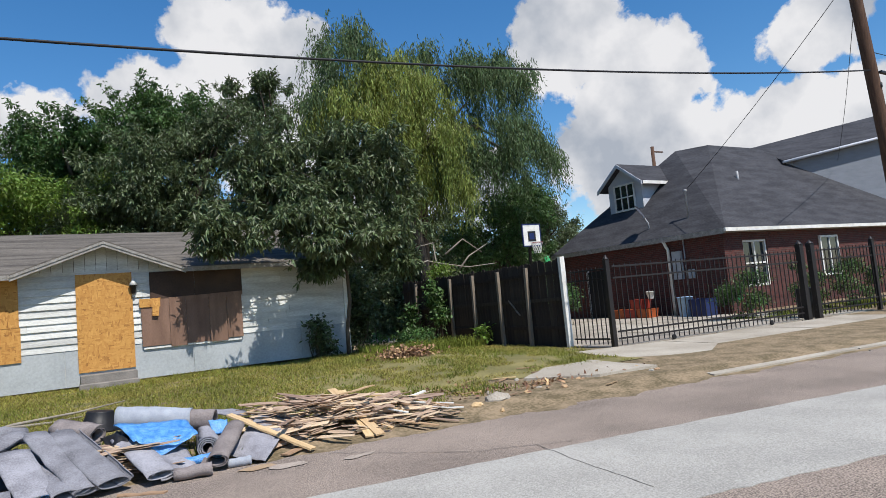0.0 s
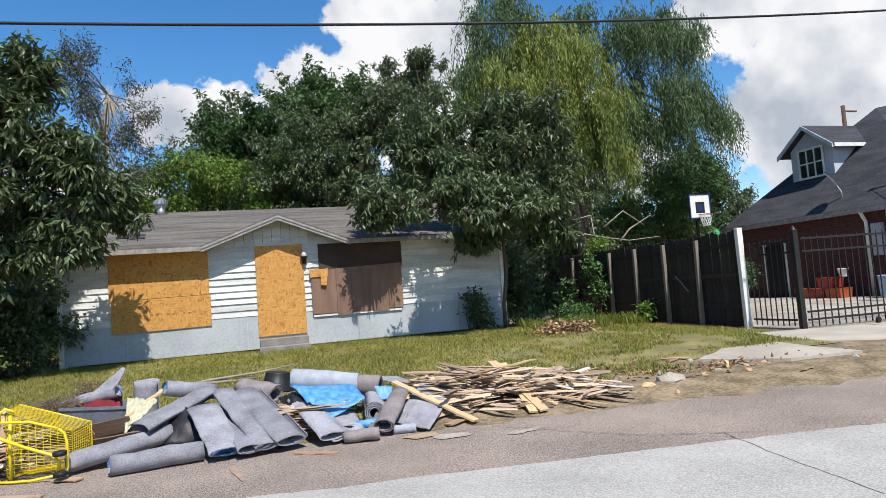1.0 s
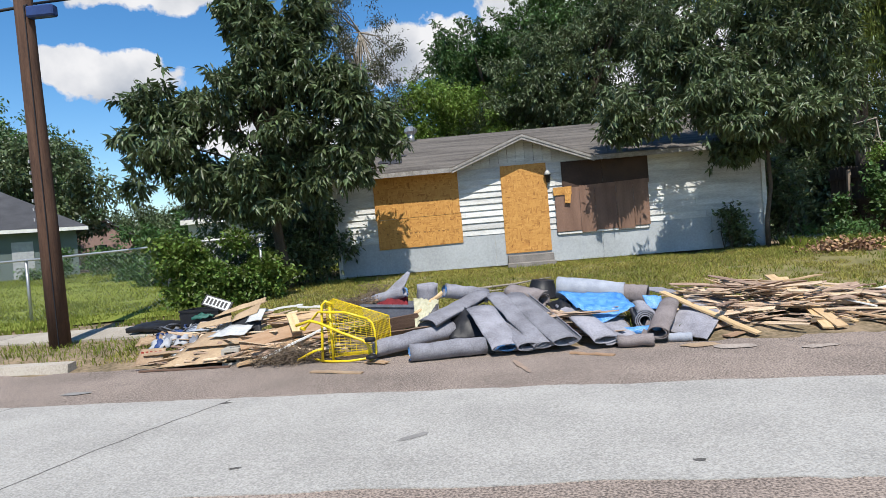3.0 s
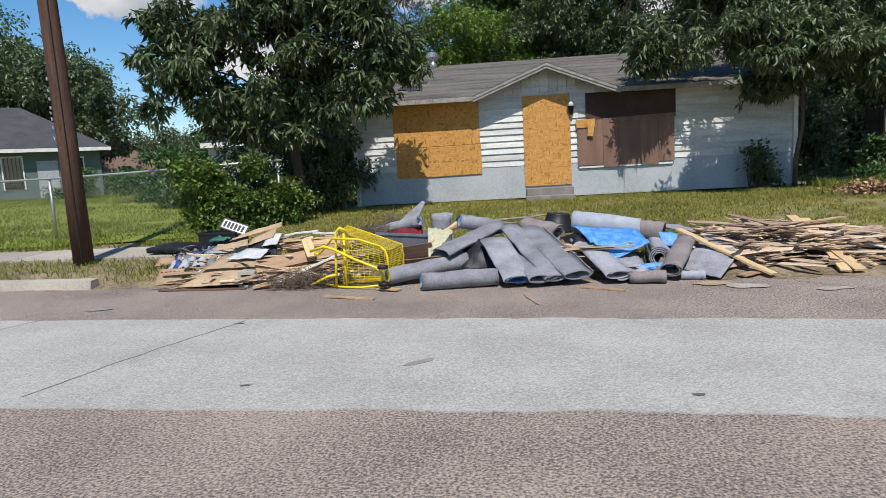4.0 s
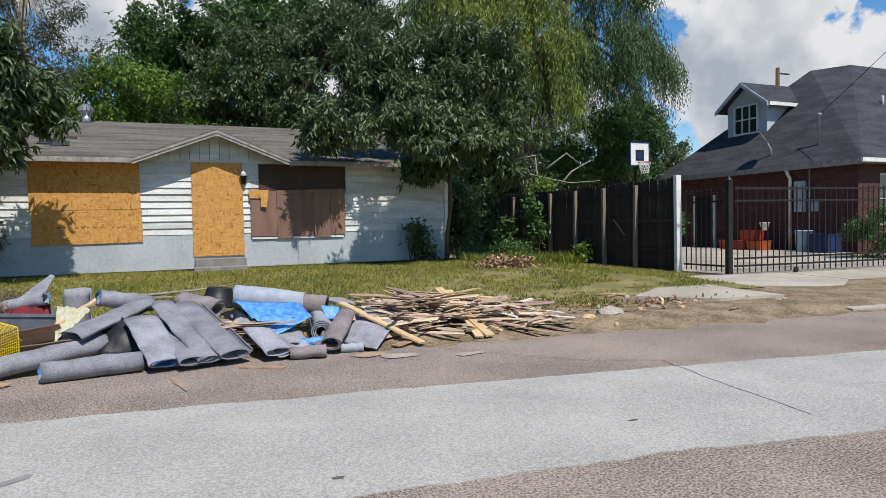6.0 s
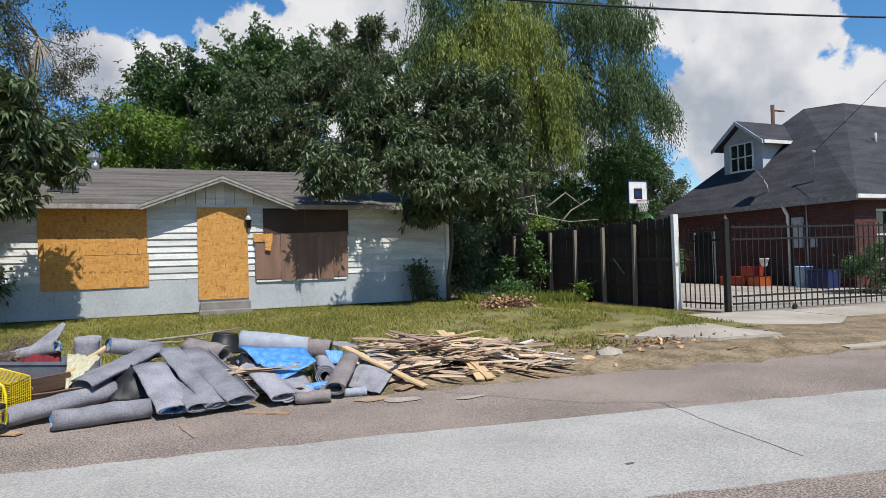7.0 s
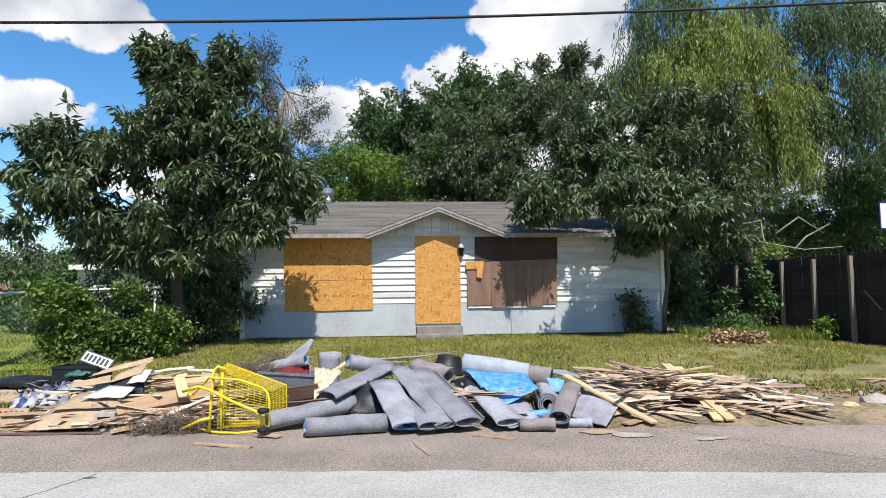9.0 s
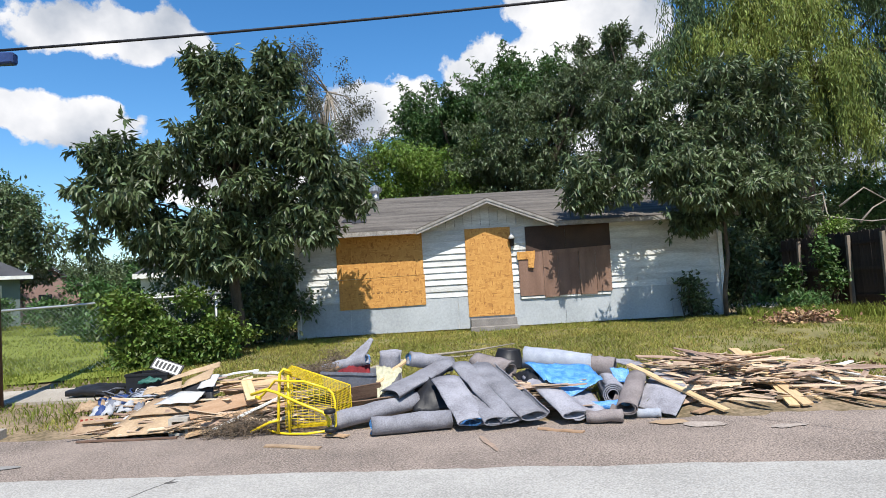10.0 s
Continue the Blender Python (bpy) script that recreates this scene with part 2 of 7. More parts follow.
    leaf_mid=mat("leaf_mid", (0.085, 0.15, 0.04), (0.05, 0.1, 0.027), 0.5, 0.5, 5, 0.0, island=0.45, thin=0.25, spec=0.4),
    leaf_olive=mat("leaf_olive", (0.1, 0.105, 0.06), (0.06, 0.065, 0.035), 0.55, 0.8, 6, 0.0, island=0.4, thin=0.22),
    leaf_bright=mat("leaf_bright", (0.17, 0.25, 0.04), (0.1, 0.17, 0.025), 0.5, 0.6, 5, 0.0, island=0.4, thin=0.3, spec=0.4),
    vine_leaf=mat("vine_leaf", (0.14, 0.2, 0.035), (0.07, 0.12, 0.022), 0.5, 0.9, 6, 0.0, island=0.5, thin=0.28, spec=0.4),
    willow_leaf=mat("willow_leaf", (0.12, 0.175, 0.07), (0.065, 0.105, 0.04), 0.55, 0.35, 3, 0.0, island=0.4, thin=0.3),
    willow_yellow=mat("willow_yellow", (0.22, 0.255, 0.055), (0.13, 0.17, 0.035), 0.55, 0.35, 3, 0.0, island=0.4, thin=0.3),
    greywall=mat("greywall", (0.13, 0.16, 0.15), (0.1, 0.125, 0.12), 0.8, 1.5, 30, 0.1),
    glass=mat("glass", (0.02, 0.024, 0.03), (0.012, 0.015, 0.02), 0.06, 3, 10, 0.0, spec=0.8),
    metal=mat("metal", (0.5, 0.5, 0.5), (0.35, 0.35, 0.35), 0.45, 6, 60, 0.05, metal=0.8),
    wirecover=mat("wirecover", (0.015, 0.015, 0.018), (0.01, 0.01, 0.012), 0.6, 5, 50, 0.0),
)


def lay_bricks(m, turn):
    """Courses of brick with paler mortar, laid on a wall that faces x (turn 90) or y."""
    n, l = m.node_tree.nodes, m.node_tree.links
    co, sp, cb, bt = n.new("ShaderNodeTexCoord"), n.new("ShaderNodeSeparateXYZ"), n.new("ShaderNodeCombineXYZ"), n.new("ShaderNodeTexBrick")
    l.new(co.outputs["Object"], sp.inputs[0])
    l.new(sp.outputs["Y" if turn else "X"], cb.inputs["X"])
    l.new(sp.outputs["Z"], cb.inputs["Y"])
    l.new(cb.outputs[0], bt.inputs["Vector"])
    bt.inputs["Scale"].default_value, bt.inputs["Brick Width"].default_value, bt.inputs["Row Height"].default_value = 1.0, 0.21, 0.075
    bt.inputs["Mortar Size"].default_value, bt.inputs["Bias"].default_value = 0.006, -0.1
    bt.inputs["Color1"].default_value, bt.inputs["Color2"].default_value = (0.1, 0.03, 0.025, 1), (0.05, 0.019, 0.017, 1)
    bt.inputs["Mortar"].default_value = (0.09, 0.07, 0.063, 1)
    l.new(bt.outputs["Color"], n["Principled BSDF"].inputs["Base Color"])


def strand_board(m):
    """Pressed wood strands: two layers of long chips, each chip of its own tone."""
    n, l = m.node_tree.nodes, m.node_tree.links
    co, mix = n.new("ShaderNodeTexCoord"), n.new("ShaderNodeMixRGB")
    for k, (turn, sc) in enumerate(((35, (9, 1, 30)), (-50, (26, 1, 9)))):
        mp, vo, rp = n.new("ShaderNodeMapping"), n.new("ShaderNodeTexVoronoi"), n.new("ShaderNodeValToRGB")
        mp.inputs["Rotation"].default_value, mp.inputs["Scale"].default_value = (0, radians(turn), 0), sc
        vo.inputs["Scale"].default_value = 1.0
        rp.color_ramp.elements[0].color, rp.color_ramp.elements[1].color = (0.23, 0.095, 0.025, 1), (0.58, 0.31, 0.085, 1)
        rp.color_ramp.elements.new(0.3).color = (0.45, 0.215, 0.055, 1)
        l.new(co.outputs["Object"], mp.inputs["Vector"])
        l.new(mp.outputs["Vector"], vo.inputs["Vector"])
        l.new(vo.outputs["Color"], rp.inputs["Fac"])
        l.new(rp.outputs["Color"], mix.inputs[1 + k])
    pick = n.new("ShaderNodeTexNoise")
    pick.inputs["Scale"].default_value, pick.inputs["Detail"].default_value = 14, 2
    step = n.new("ShaderNodeValToRGB")
    step.color_ramp.elements[0].position, step.color_ramp.elements[1].position = 0.46, 0.54
    l.new(co.outputs["Object"], pick.inputs["Vector"])
    l.new(pick.outputs["Fac"], step.inputs["Fac"])
    l.new(step.outputs["Color"], mix.inputs["Fac"])
    l.new(mix.outputs[0], n["Principled BSDF"].inputs["Base Color"])


strand_board(M["osb"])
lay_bricks(M["brick_x"], 1)
lay_bricks(M["brick_y"], 0)


# ---- builders ----
def part(name, bm, material, parent=None, label=""):
    """Links a bmesh as one mesh object under a thing."""
    me = bpy.data.meshes.new(name)
    bm.to_mesh(me)
    bm.free()
    me.materials.append(M[material])
    ob = new(name, me)
    if parent:
        ob.parent = parent
    return tagged(ob, label) if label else ob


def thing(name, label, category, m=None, group="", kind=""):
    ob = tagged(new(name), label, category, group, kind)
    if m is not None:
        ob.matrix_world = m
    return ob


def raw(name, verts, faces, material, parent=None, smooth=False):
    me = bpy.data.meshes.new(name)
    me.from_pydata(verts, [], faces)
    me.materials.append(M[material])
    if smooth:
        me.polygons.foreach_set("use_smooth", [True] * len(me.polygons))
    ob = new(name, me)
    if parent:
        ob.parent = parent
    return ob


def box(bm, x0, y0, z0, x1, y1, z1, bevel=0.0, m=None):
    vs = [bm.verts.new(Vector(p) if m is None else m @ Vector(p)) for p in ((x0, y0, z0), (x1, y0, z0), (x1, y1, z0), (x0, y1, z0), (x0, y0, z1), (x1, y0, z1), (x1, y1, z1), (x0, y1, z1))]
    fs = [bm.faces.new([vs[i] for i in f]) for f in ((3, 2, 1, 0), (4, 5, 6, 7), (0, 1, 5, 4), (1, 2, 6, 5), (2, 3, 7, 6), (3, 0, 4, 7))]
    if bevel:
        es = {e for f in fs for e in f.edges}
        bmesh.ops.bevel(bm, geom=list(es), offset=bevel, segments=1, affect="EDGES")
    return bm


def boxed(*a, **k):
    return box(bmesh.new(), *a, **k)


def tube(bm, pts, radii, sides=8, cap=True):
    """A round bar along points, with a radius at each."""
    rings = []
    pts = [Vector(p) for p in pts]
    for i, p in enumerate(pts):
        d = (pts[min(i + 1, len(pts) - 1)] - pts[max(i - 1, 0)]).normalized()
        u = d.orthogonal().normalized() if i == 0 else (u - d * u.dot(d)).normalized()
        v = d.cross(u)
        r = radii if isinstance(radii, (int, float)) else radii[i]
        rings.append([bm.verts.new(p + (u * math.cos(2 * math.pi * k / sides) + v * math.sin(2 * math.pi * k / sides)) * r) for k in range(sides)])
    for a, b in zip(rings, rings[1:]):
        for k in range(sides):
            f = bm.faces.new((a[k], a[(k + 1) % sides], b[(k + 1) % sides], b[k]))
            f.smooth = sides > 5
    if cap:
        bm.faces.new(rings[0][::-1])
        bm.faces.new(rings[-1])
    return bm


def prism(bm, poly, y0, y1):
    """A profile in x-z pushed from y0 to y1."""
    a = [bm.verts.new((x, y0, z)) for x, z in poly]
    b = [bm.verts.new((x, y1, z)) for x, z in poly]
    bm.faces.new(a)
    bm.faces.new(b[::-1])
    for i in range(len(poly)):
        j = (i + 1) % len(poly)
        bm.faces.new((a[j], a[i], b[i], b[j]))
    return bm


# ---- ground ----
KERB0, KERB_SLOPE = 6.68, -0.105


def sm(a, b, x):
    t = np.clip((x - a) / (b - a), 0, 1)
    return t * t * (3 - 2 * t)


def kerb_y(x):
    return KERB0 + KERB_SLOPE * x


def ground_z(x, y):
    s = y - kerb_y(x)
    lot = sm(-30, -12, x) * 0 + (1 - sm(6.0, 11.0, x)) * 0.3 - 0.12 * (1 - sm(-9, -4, x))
    z = 0.1 * sm(0.0, 0.7, s) + lot * sm(0.5, 7.0, s) + 0.45 * sm(13, 27, y) * (1 - sm(-12, -7, x))
    return float(z)


def sheet(name, xs, ys, lift, material, keep=None, rough=0.0):
    vs, idx, fs = [], {}, []
    for i, x in enumerate(xs):
        for j, y in enumerate(ys):
            idx[i, j] = len(vs)
            yy = y
            vs.append((x, yy, ground_z(x, yy) + lift + (rough * noise.noise((x * 2.1, yy * 2.1, 0)) if rough and yy > kerb_y(x) and x < 6 else 0)))
    for i in range(len(xs) - 1):
        for j in range(len(ys) - 1):
            if keep is None or keep((xs[i] + xs[i + 1]) / 2, (ys[j] + ys[j + 1]) / 2):
                fs.append((idx[i, j], idx[i + 1, j], idx[i + 1, j + 1], idx[i, j + 1]))
    return raw(name, vs, fs, material)


gx = [-600, -200, -80, -40, -25] + [round(-18 + 0.5 * i, 2) for i in range(84)] + [26, 32, 45, 80, 200, 600]
gy = [-600, -200, -60, -20, -8, -2, 1, 3, 4] + [round(4.5 + 0.25 * i, 2) for i in range(60)] + [20, 22, 25, 30, 45, 80, 200, 600]
tagged(sheet("ground", gx, gy, 0, "soil", rough=0.03), "dry lawn soil with thin patchy grass", "ground", kind="structure")

sheet_l = [round(-46 + 1.0 * i, 2) for i in range(42)]
tagged(sheet("lawn", [x for x in sheet_l if x <= -4.9], [10.9, 11.3, 11.7, 12.2] + [13 + i for i in range(24)], 0.03, "lush_lawn"), "bright yellow-green mown lawn", "lawn", kind="structure")
tagged(sheet("lawn", [round(-4.6 + 0.5 * i, 2) for i in range(30)], [round(8.0 + 0.25 * i, 2) for i in range(28)], 0.012, "lawn", lambda x, y: y > kerb_y(x) + 1.9 + 0.8 * noise.noise((x * 0.9, y * 0.9, 3)) and x < 9.3), "dry patchy front lawn", "lawn", kind="structure")


def strip(name, xs, lo, hi, z, material, label, category="road"):
    """A paved band along the road between two edges, each a function of x, a slab with depth."""
    bm = bmesh.new()
    top = [[bm.verts.new((x, f(x), z)) for f in (lo, hi)] for x in xs]
    for a, b in zip(top, top[1:]):
        bm.faces.new((a[0], b[0], b[1], a[1]))
    ext = bmesh.ops.extrude_face_region(bm, geom=list(bm.faces))
    for v in ext["geom"]:
        if isinstance(v, bmesh.types.BMVert):
            v.co.z -= 0.02
    bmesh.ops.recalc_face_normals(bm, faces=bm.faces)
    return tagged(part(name, bm, material), label, category, kind="structure")


rx = [-60, -40, -30] + [round(-20 + 0.12 * i, 2) for i in range(400)] + [32, 40, 60]


def wob(x, k, a):
    return a * noise.noise((x * 1.7, k, 0)) + a * 0.5 * noise.noise((x * 7, k, 3))


def pale_top(x):
    c = min(max(x, -8.0), 10.0)
    return 5.07 - 0.13 * c - 0.004 * c * c - 0.2 * (x - c) * (x > c) - 0.07 * (x - c) * (x < c) + wob(x, 1.0, 0.05)


def pale_bot(x):
    c = min(max(x, 0.0), 6.5)
    return 3.12 - 0.06 * x - 0.017 * c * c - 0.2 * (x - c) * (x > c) + wob(x, 5.0, 0.05)


strip("road", rx, lambda x: -9 - 0.1 * x, lambda x: kerb_y(x) - 0.02 + wob(x, 9.0, 0.22), 0.012, "asphalt", "worn reddish-brown chip-seal asphalt road")
strip("road_concrete", rx, pale_bot, pale_top, 0.018, "concrete_road", "pale worn concrete lane with ragged edges")


def slab(name, label, category, poly, lift, material, depth=0.06):
    """A concrete slab on the ground with its outline given in plan."""
    bm = bmesh.new()
    f = bm.faces.new([bm.verts.new((x, y, ground_z(x, y) + lift)) for x, y in poly])
    e = bmesh.ops.extrude_face_region(bm, geom=[f])
    for v in e["geom"]:
        if isinstance(v, bmesh.types.BMVert):
            v.co.z -= depth
    bmesh.ops.recalc_face_normals(bm, faces=bm.faces)
    return tagged(part(name, bm, material), label, category, kind="structure")


def ragged(pts, amp, seed, step=0.35):
    out = []
    for (x0, y0), (x1, y1) in zip(pts, pts[1:] + pts[:1]):
        n = max(1, int(math.hypot(x1 - x0, y1 - y0) / step))
        for k in range(n):
            x, y = x0 + (x1 - x0) * k / n, y0 + (y1 - y0) * k / n
            out.append((x + amp * noise.noise((x * 2, y * 2, seed)), y + amp * noise.noise((x * 2, y * 2, seed + 9))))
    return out


# driveway bays in front of and behind the gate, and broken bits of pavement
for k, (a, b) in enumerate(((8.6, 12.0), (12.05, 15.2), (15.25, 18.6))):
    slab("driveway", "pale stained concrete driveway bay", "driveway", [(a if k else 9.6, 9.95 - 0.09 * (a - 10)), (a, kerb_y(a) + 0.15), (b, kerb_y(b) + 0.15), (b, 9.95 - 0.09 * (b - 10))], 0.03, "drive")
for k, (a, b) in enumerate(((10.75, 14.0), (14.04, 17.2), (17.24, 20.4))):
    for c, d in ((10.2, 14.4), (14.44, 18.6), (18.64, 26.0)):
        slab("driveway", "pale concrete driveway bay behind the gate", "driveway", [(a, c - 0.09 * (a - 10) * (c < 11)), (b, c - 0.09 * (b - 10) * (c < 11)), (b, d), (a, d)], 0.03, "drive")
slab("pavement", "worn concrete pavement slab sunk in the verge", "pavement", ragged([(6.45, 7.75), (7.4, 7.1), (8.56, 6.97), (8.56, 8.5), (7.36, 8.37)], 0.1, 5), 0.04, "drive", 0.06)
for k in range(12):
    a, b = -5.0 - 1.5 * (k + 1), -5.0 - 1.5 * k - 0.02
    slab("pavement", "grey concrete pavement slab", "pavement", [(a, kerb_y(a) + 1.82), (b, kerb_y(b) + 1.82), (b, kerb_y(b) + 2.8), (a, kerb_y(a) + 2.8)], 0.03, "drive")
for k in range(9):
    a, b = -5.2 - 2.4 * (k + 1), -5.2 - 2.4 * k - 0.02
    bm = bmesh.new()
    vs = [bm.verts.new((x, kerb_y(x) + s_, z)) for x in (a, b) for s_, z in ((0.02, 0.0), (0.05, 0.11), (0.2, 0.12), (0.2, 0.0))]
    for q in ((0, 4, 5, 1), (1, 5, 6, 2), (2, 6, 7, 3), (0, 1, 2, 3), (7, 6, 5, 4)):
        bm.faces.new([vs[i] for i in q])
    bmesh.ops.recalc_face_normals(bm, faces=bm.faces)
    tagged(part("kerb", bm, "drive"), "dirty broken concrete kerb", "kerb", kind="structure")


def crack(pts, w, material, label, z=0.0195):
    """A thin tarred crack or joint lying in the road."""
    bm = bmesh.new()
    pv = None
    fine = []
    for (x0, y0), (x1, y1) in zip(pts, pts[1:]):
        n = max(2, int(math.hypot(x1 - x0, y1 - y0) / 0.08))
        fine += [(x0 + (x1 - x0) * k / n, y0 + (y1 - y0) * k / n) for k in range(n)]
    d = Vector((pts[-1][0] - pts[0][0], pts[-1][1] - pts[0][1], 0)).normalized()
    nrm = Vector((-d.y, d.x, 0))
    for i, (x, y) in enumerate(fine):
        o = 0.03 * noise.noise((x * 5, y * 5, 2))
        hw = w * (0.6 + 0.5 * abs(noise.noise((x * 9, y * 9, 5))))
        p = Vector((x, y, z)) + nrm * o
        cur = (bm.verts.new(p - nrm * hw), bm.verts.new(p + nrm * hw))
        if pv:
            bm.faces.new((pv[0], cur[0], cur[1], pv[1]))
        pv = cur
    bmesh.ops.recalc_face_normals(bm, faces=bm.faces)
    tagged(part("road_crack", bm, material), label, "road", kind="structure")


crack([(-2.45, 5.3), (-2.9, 4.2), (-3.15, 3.4)], 0.008, "crackfill", "thin dark joint across the concrete lane")
crack([(-4.6, 5.6), (-5.1, 4.4), (-5.4, 3.6)], 0.008, "crackfill", "thin dark joint across the concrete lane")
crack([(4.2, 4.7), (4.0, 3.6), (3.9, 2.9)], 0.007, "crackfill", "hairline crack across the concrete lane")
crack([(2.6, 6.2), (3.6, 5.0), (4.6, 4.5)], 0.006, "crackfill", "hairline crack in the asphalt", 0.021)


def stain(x, y, a, b, yaw, material, label, seed, z=0.0205):
    bm = bmesh.new()
    n = 26
    vs = []
    for i in range(n):
        t = i / n * 2 * math.pi
        r = 1 + 0.45 * noise.noise((math.cos(t) * 1.6, math.sin(t) * 1.6, seed))
        px, py = a * r * math.cos(t), b * r * math.sin(t)
        c, s_ = math.cos(radians(yaw)), math.sin(radians(yaw))
        vs.append(bm.verts.new((x + px * c - py * s_, y + px * s_ + py * c, z)))
    bm.faces.new(vs)
    tagged(part("road_patch", bm, material), label, "road", kind="structure")


stain(-0.72, 3.98, 0.12, 0.035, 35, "patch", "dark grey tar patch on the concrete lane", 1)
stain(-2.45, 5.2, 0.05, 0.022, 5, "crackfill", "small dark hole filled with tar", 2)
stain(0.84, 3.3, 0.035, 0.018, 0, "crackfill", "small dark hole filled with tar", 3)
stain(-1.75, 3.6, 0.035, 0.018, 10, "crackfill", "small dark hole filled with tar", 4)
stain(2.8, 3.4, 0.035, 0.018, 0, "crackfill", "small dark hole filled with tar", 7)
stain(-4.3, 6.0, 0.16, 0.06, 0, "patch", "damp dark stain on the asphalt", 5)
stain(0.09, 5.85, 0.035, 0.26, 12, "paintmark", "faded orange paint mark on the road", 6)
stain(2.1, 6.05, 0.22, 0.1, -8, "paledust", "pale dusty patch on the road edge", 8)
stain(2.75, 5.8, 0.16, 0.07, 8, "paledust", "pale dusty patch on the road edge", 9)
stain(1.85, 6.22, 0.2, 0.09, 0, "cardboard", "crushed cardboard scrap on the road", 10, 0.022)
stain(3.35, 6.55, 0.2, 0.07, 4, "drive", "grey scrap lying on the road edge", 11, 0.024)

# ---- boarded house ----
HX0, HX1, HY, HB = -3.45, 6.25, 14.6, 0.36
EAVE, OVER, RIDGE_Y, RIDGE_Z = 2.76, 0.42, 18.6, 4.12
GX0, GX1, GAX, GAZ = -0.62, 2.42, 0.93, 3.35
house = thing("house", "small abandoned single-storey house with boarded openings and white lap siding", "house")
part("front_wall", boxed(HX0, HY, HB + 0.1, HX1, HY + 0.14, 2.78), "whitewood", house)
part("side_wall", boxed(HX0, HY + 0.14, HB - 0.3, HX0 + 0.14, 22.6, 2.78), "whitewood", house)
part("side_wall", boxed(HX1 - 0.14, HY + 0.14, HB - 0.3, HX1, 22.6, 2.78), "whitewood", house)
part("back_wall", boxed(HX0, 22.6, HB - 0.3, HX1, 22.74, 2.78), "whitewood", house)
for gx_ in (HX0, HX1 - 0.1):
    bm = bmesh.new()
    a = [bm.verts.new((gx_, y, z)) for y, z in ((HY, 2.78), (22.74, 2.78), (RIDGE_Y, RIDGE_Z - 0.12))]
    b = [bm.verts.new((gx_ + 0.1, v.co.y, v.co.z)) for v in a]
    for f in (a, b[::-1], (a[0], b[0], b[1], a[1]), (a[1], b[1], b[2], a[2]), (a[2], b[2], b[0], a[0])):
        bm.faces.new(f)
    bmesh.ops.recalc_face_normals(bm, faces=bm.faces)
    part("end_gable", bm, "whitewood", house)
# skirt panels below the siding
sx = HX0 - 0.01
for w in (1.2, 2.44, 2.44, 2.44, 1.2):
    part("skirt_panel", boxed(sx, HY - 0.022, HB + 0.1, min(sx + w - 0.006, HX1 + 0.01), HY, 1.19), "skirt", house, "grey-blue painted skirt board")
    sx += w
# lap siding: each board leans out at its foot
rs = random.Random(5)
rows_ = 11
for k in range(rows_):
    z0 = 1.19 + k * 0.142
    cuts = [HX0 - 0.015, rs.uniform(-1.6, -0.4), rs.uniform(1.5, 2.8), rs.uniform(4.0, 5.2), HX1 + 0.015]
    for a, b in zip(cuts, cuts[1:]):
        bm = bmesh.new()
        dz = rs.uniform(-0.004, 0.004)
        pr = [(HY - 0.034 - rs.uniform(0, 0.005), z0 + dz), (HY - 0.004, z0 + 0.15), (HY, z0 + 0.15), (HY, z0 + dz)]
        v0 = [bm.verts.new((a + 0.002, y, z)) for y, z in pr]
        v1 = [bm.verts.new((b - 0.002, y, z)) for y, z in pr]
        for i in range(4):
            bm.faces.new((v0[i], v0[(i + 1) % 4], v1[(i + 1) % 4], v1[i]))
        bm.faces.new(v0[::-1])
        bm.faces.new(v1)
        bmesh.ops.recalc_face_normals(bm, faces=bm.faces)
        part("siding_board", bm, "siding", house)
for x in (HX0 - 0.03, HX1 - 0.05):
    part("corner_board", boxed(x, HY - 0.062, HB - 0.1, x + 0.09, HY + 0.05, 2.74), "whitewood", house)
S = (RIDGE_Z - EAVE) / (RIDGE_Y - HY + OVER)
X0, X1 = HX0 - 0.35, HX1 + 0.35
yb = HY - OVER + (GAZ - EAVE) / S


def roof_slab(name, pts, th, material, parent, label=""):
    bm = bmesh.new()
    v = [bm.verts.new(p) for p in pts]
    w = [bm.verts.new(Vector(p) - Vector((0, 0, th))) for p in pts]
    bm.faces.new(v)
    bm.faces.new(w[::-1])
    n = len(v)
    for i in range(n):
        bm.faces.new((v[i], w[i], w[(i + 1) % n], v[(i + 1) % n]))
    bmesh.ops.triangulate(bm, faces=[f for f in bm.faces if len(f.verts) > 4])
    bmesh.ops.recalc_face_normals(bm, faces=bm.faces)
    return part(name, bm, material, parent, label)


Y0 = HY - OVER
roof_slab("roof", [(X0, Y0, EAVE), (GX0, Y0, EAVE), (GAX, yb, GAZ), (GAX, RIDGE_Y, RIDGE_Z), (X0, RIDGE_Y, RIDGE_Z)], 0.05, "shingle", house, "weathered grey-brown shingle roof")
roof_slab("roof", [(GAX, yb, GAZ), (GX1, Y0, EAVE), (X1, Y0, EAVE), (X1, RIDGE_Y, RIDGE_Z), (GAX, RIDGE_Y, RIDGE_Z)], 0.05, "shingle", house, "weathered grey-brown shingle roof")
roof_slab("roof_back", [(X1, 2 * RIDGE_Y - Y0, EAVE), (X0, 2 * RIDGE_Y - Y0, EAVE), (X0, RIDGE_Y, RIDGE_Z), (X1, RIDGE_Y, RIDGE_Z)], 0.05, "shingle", house)
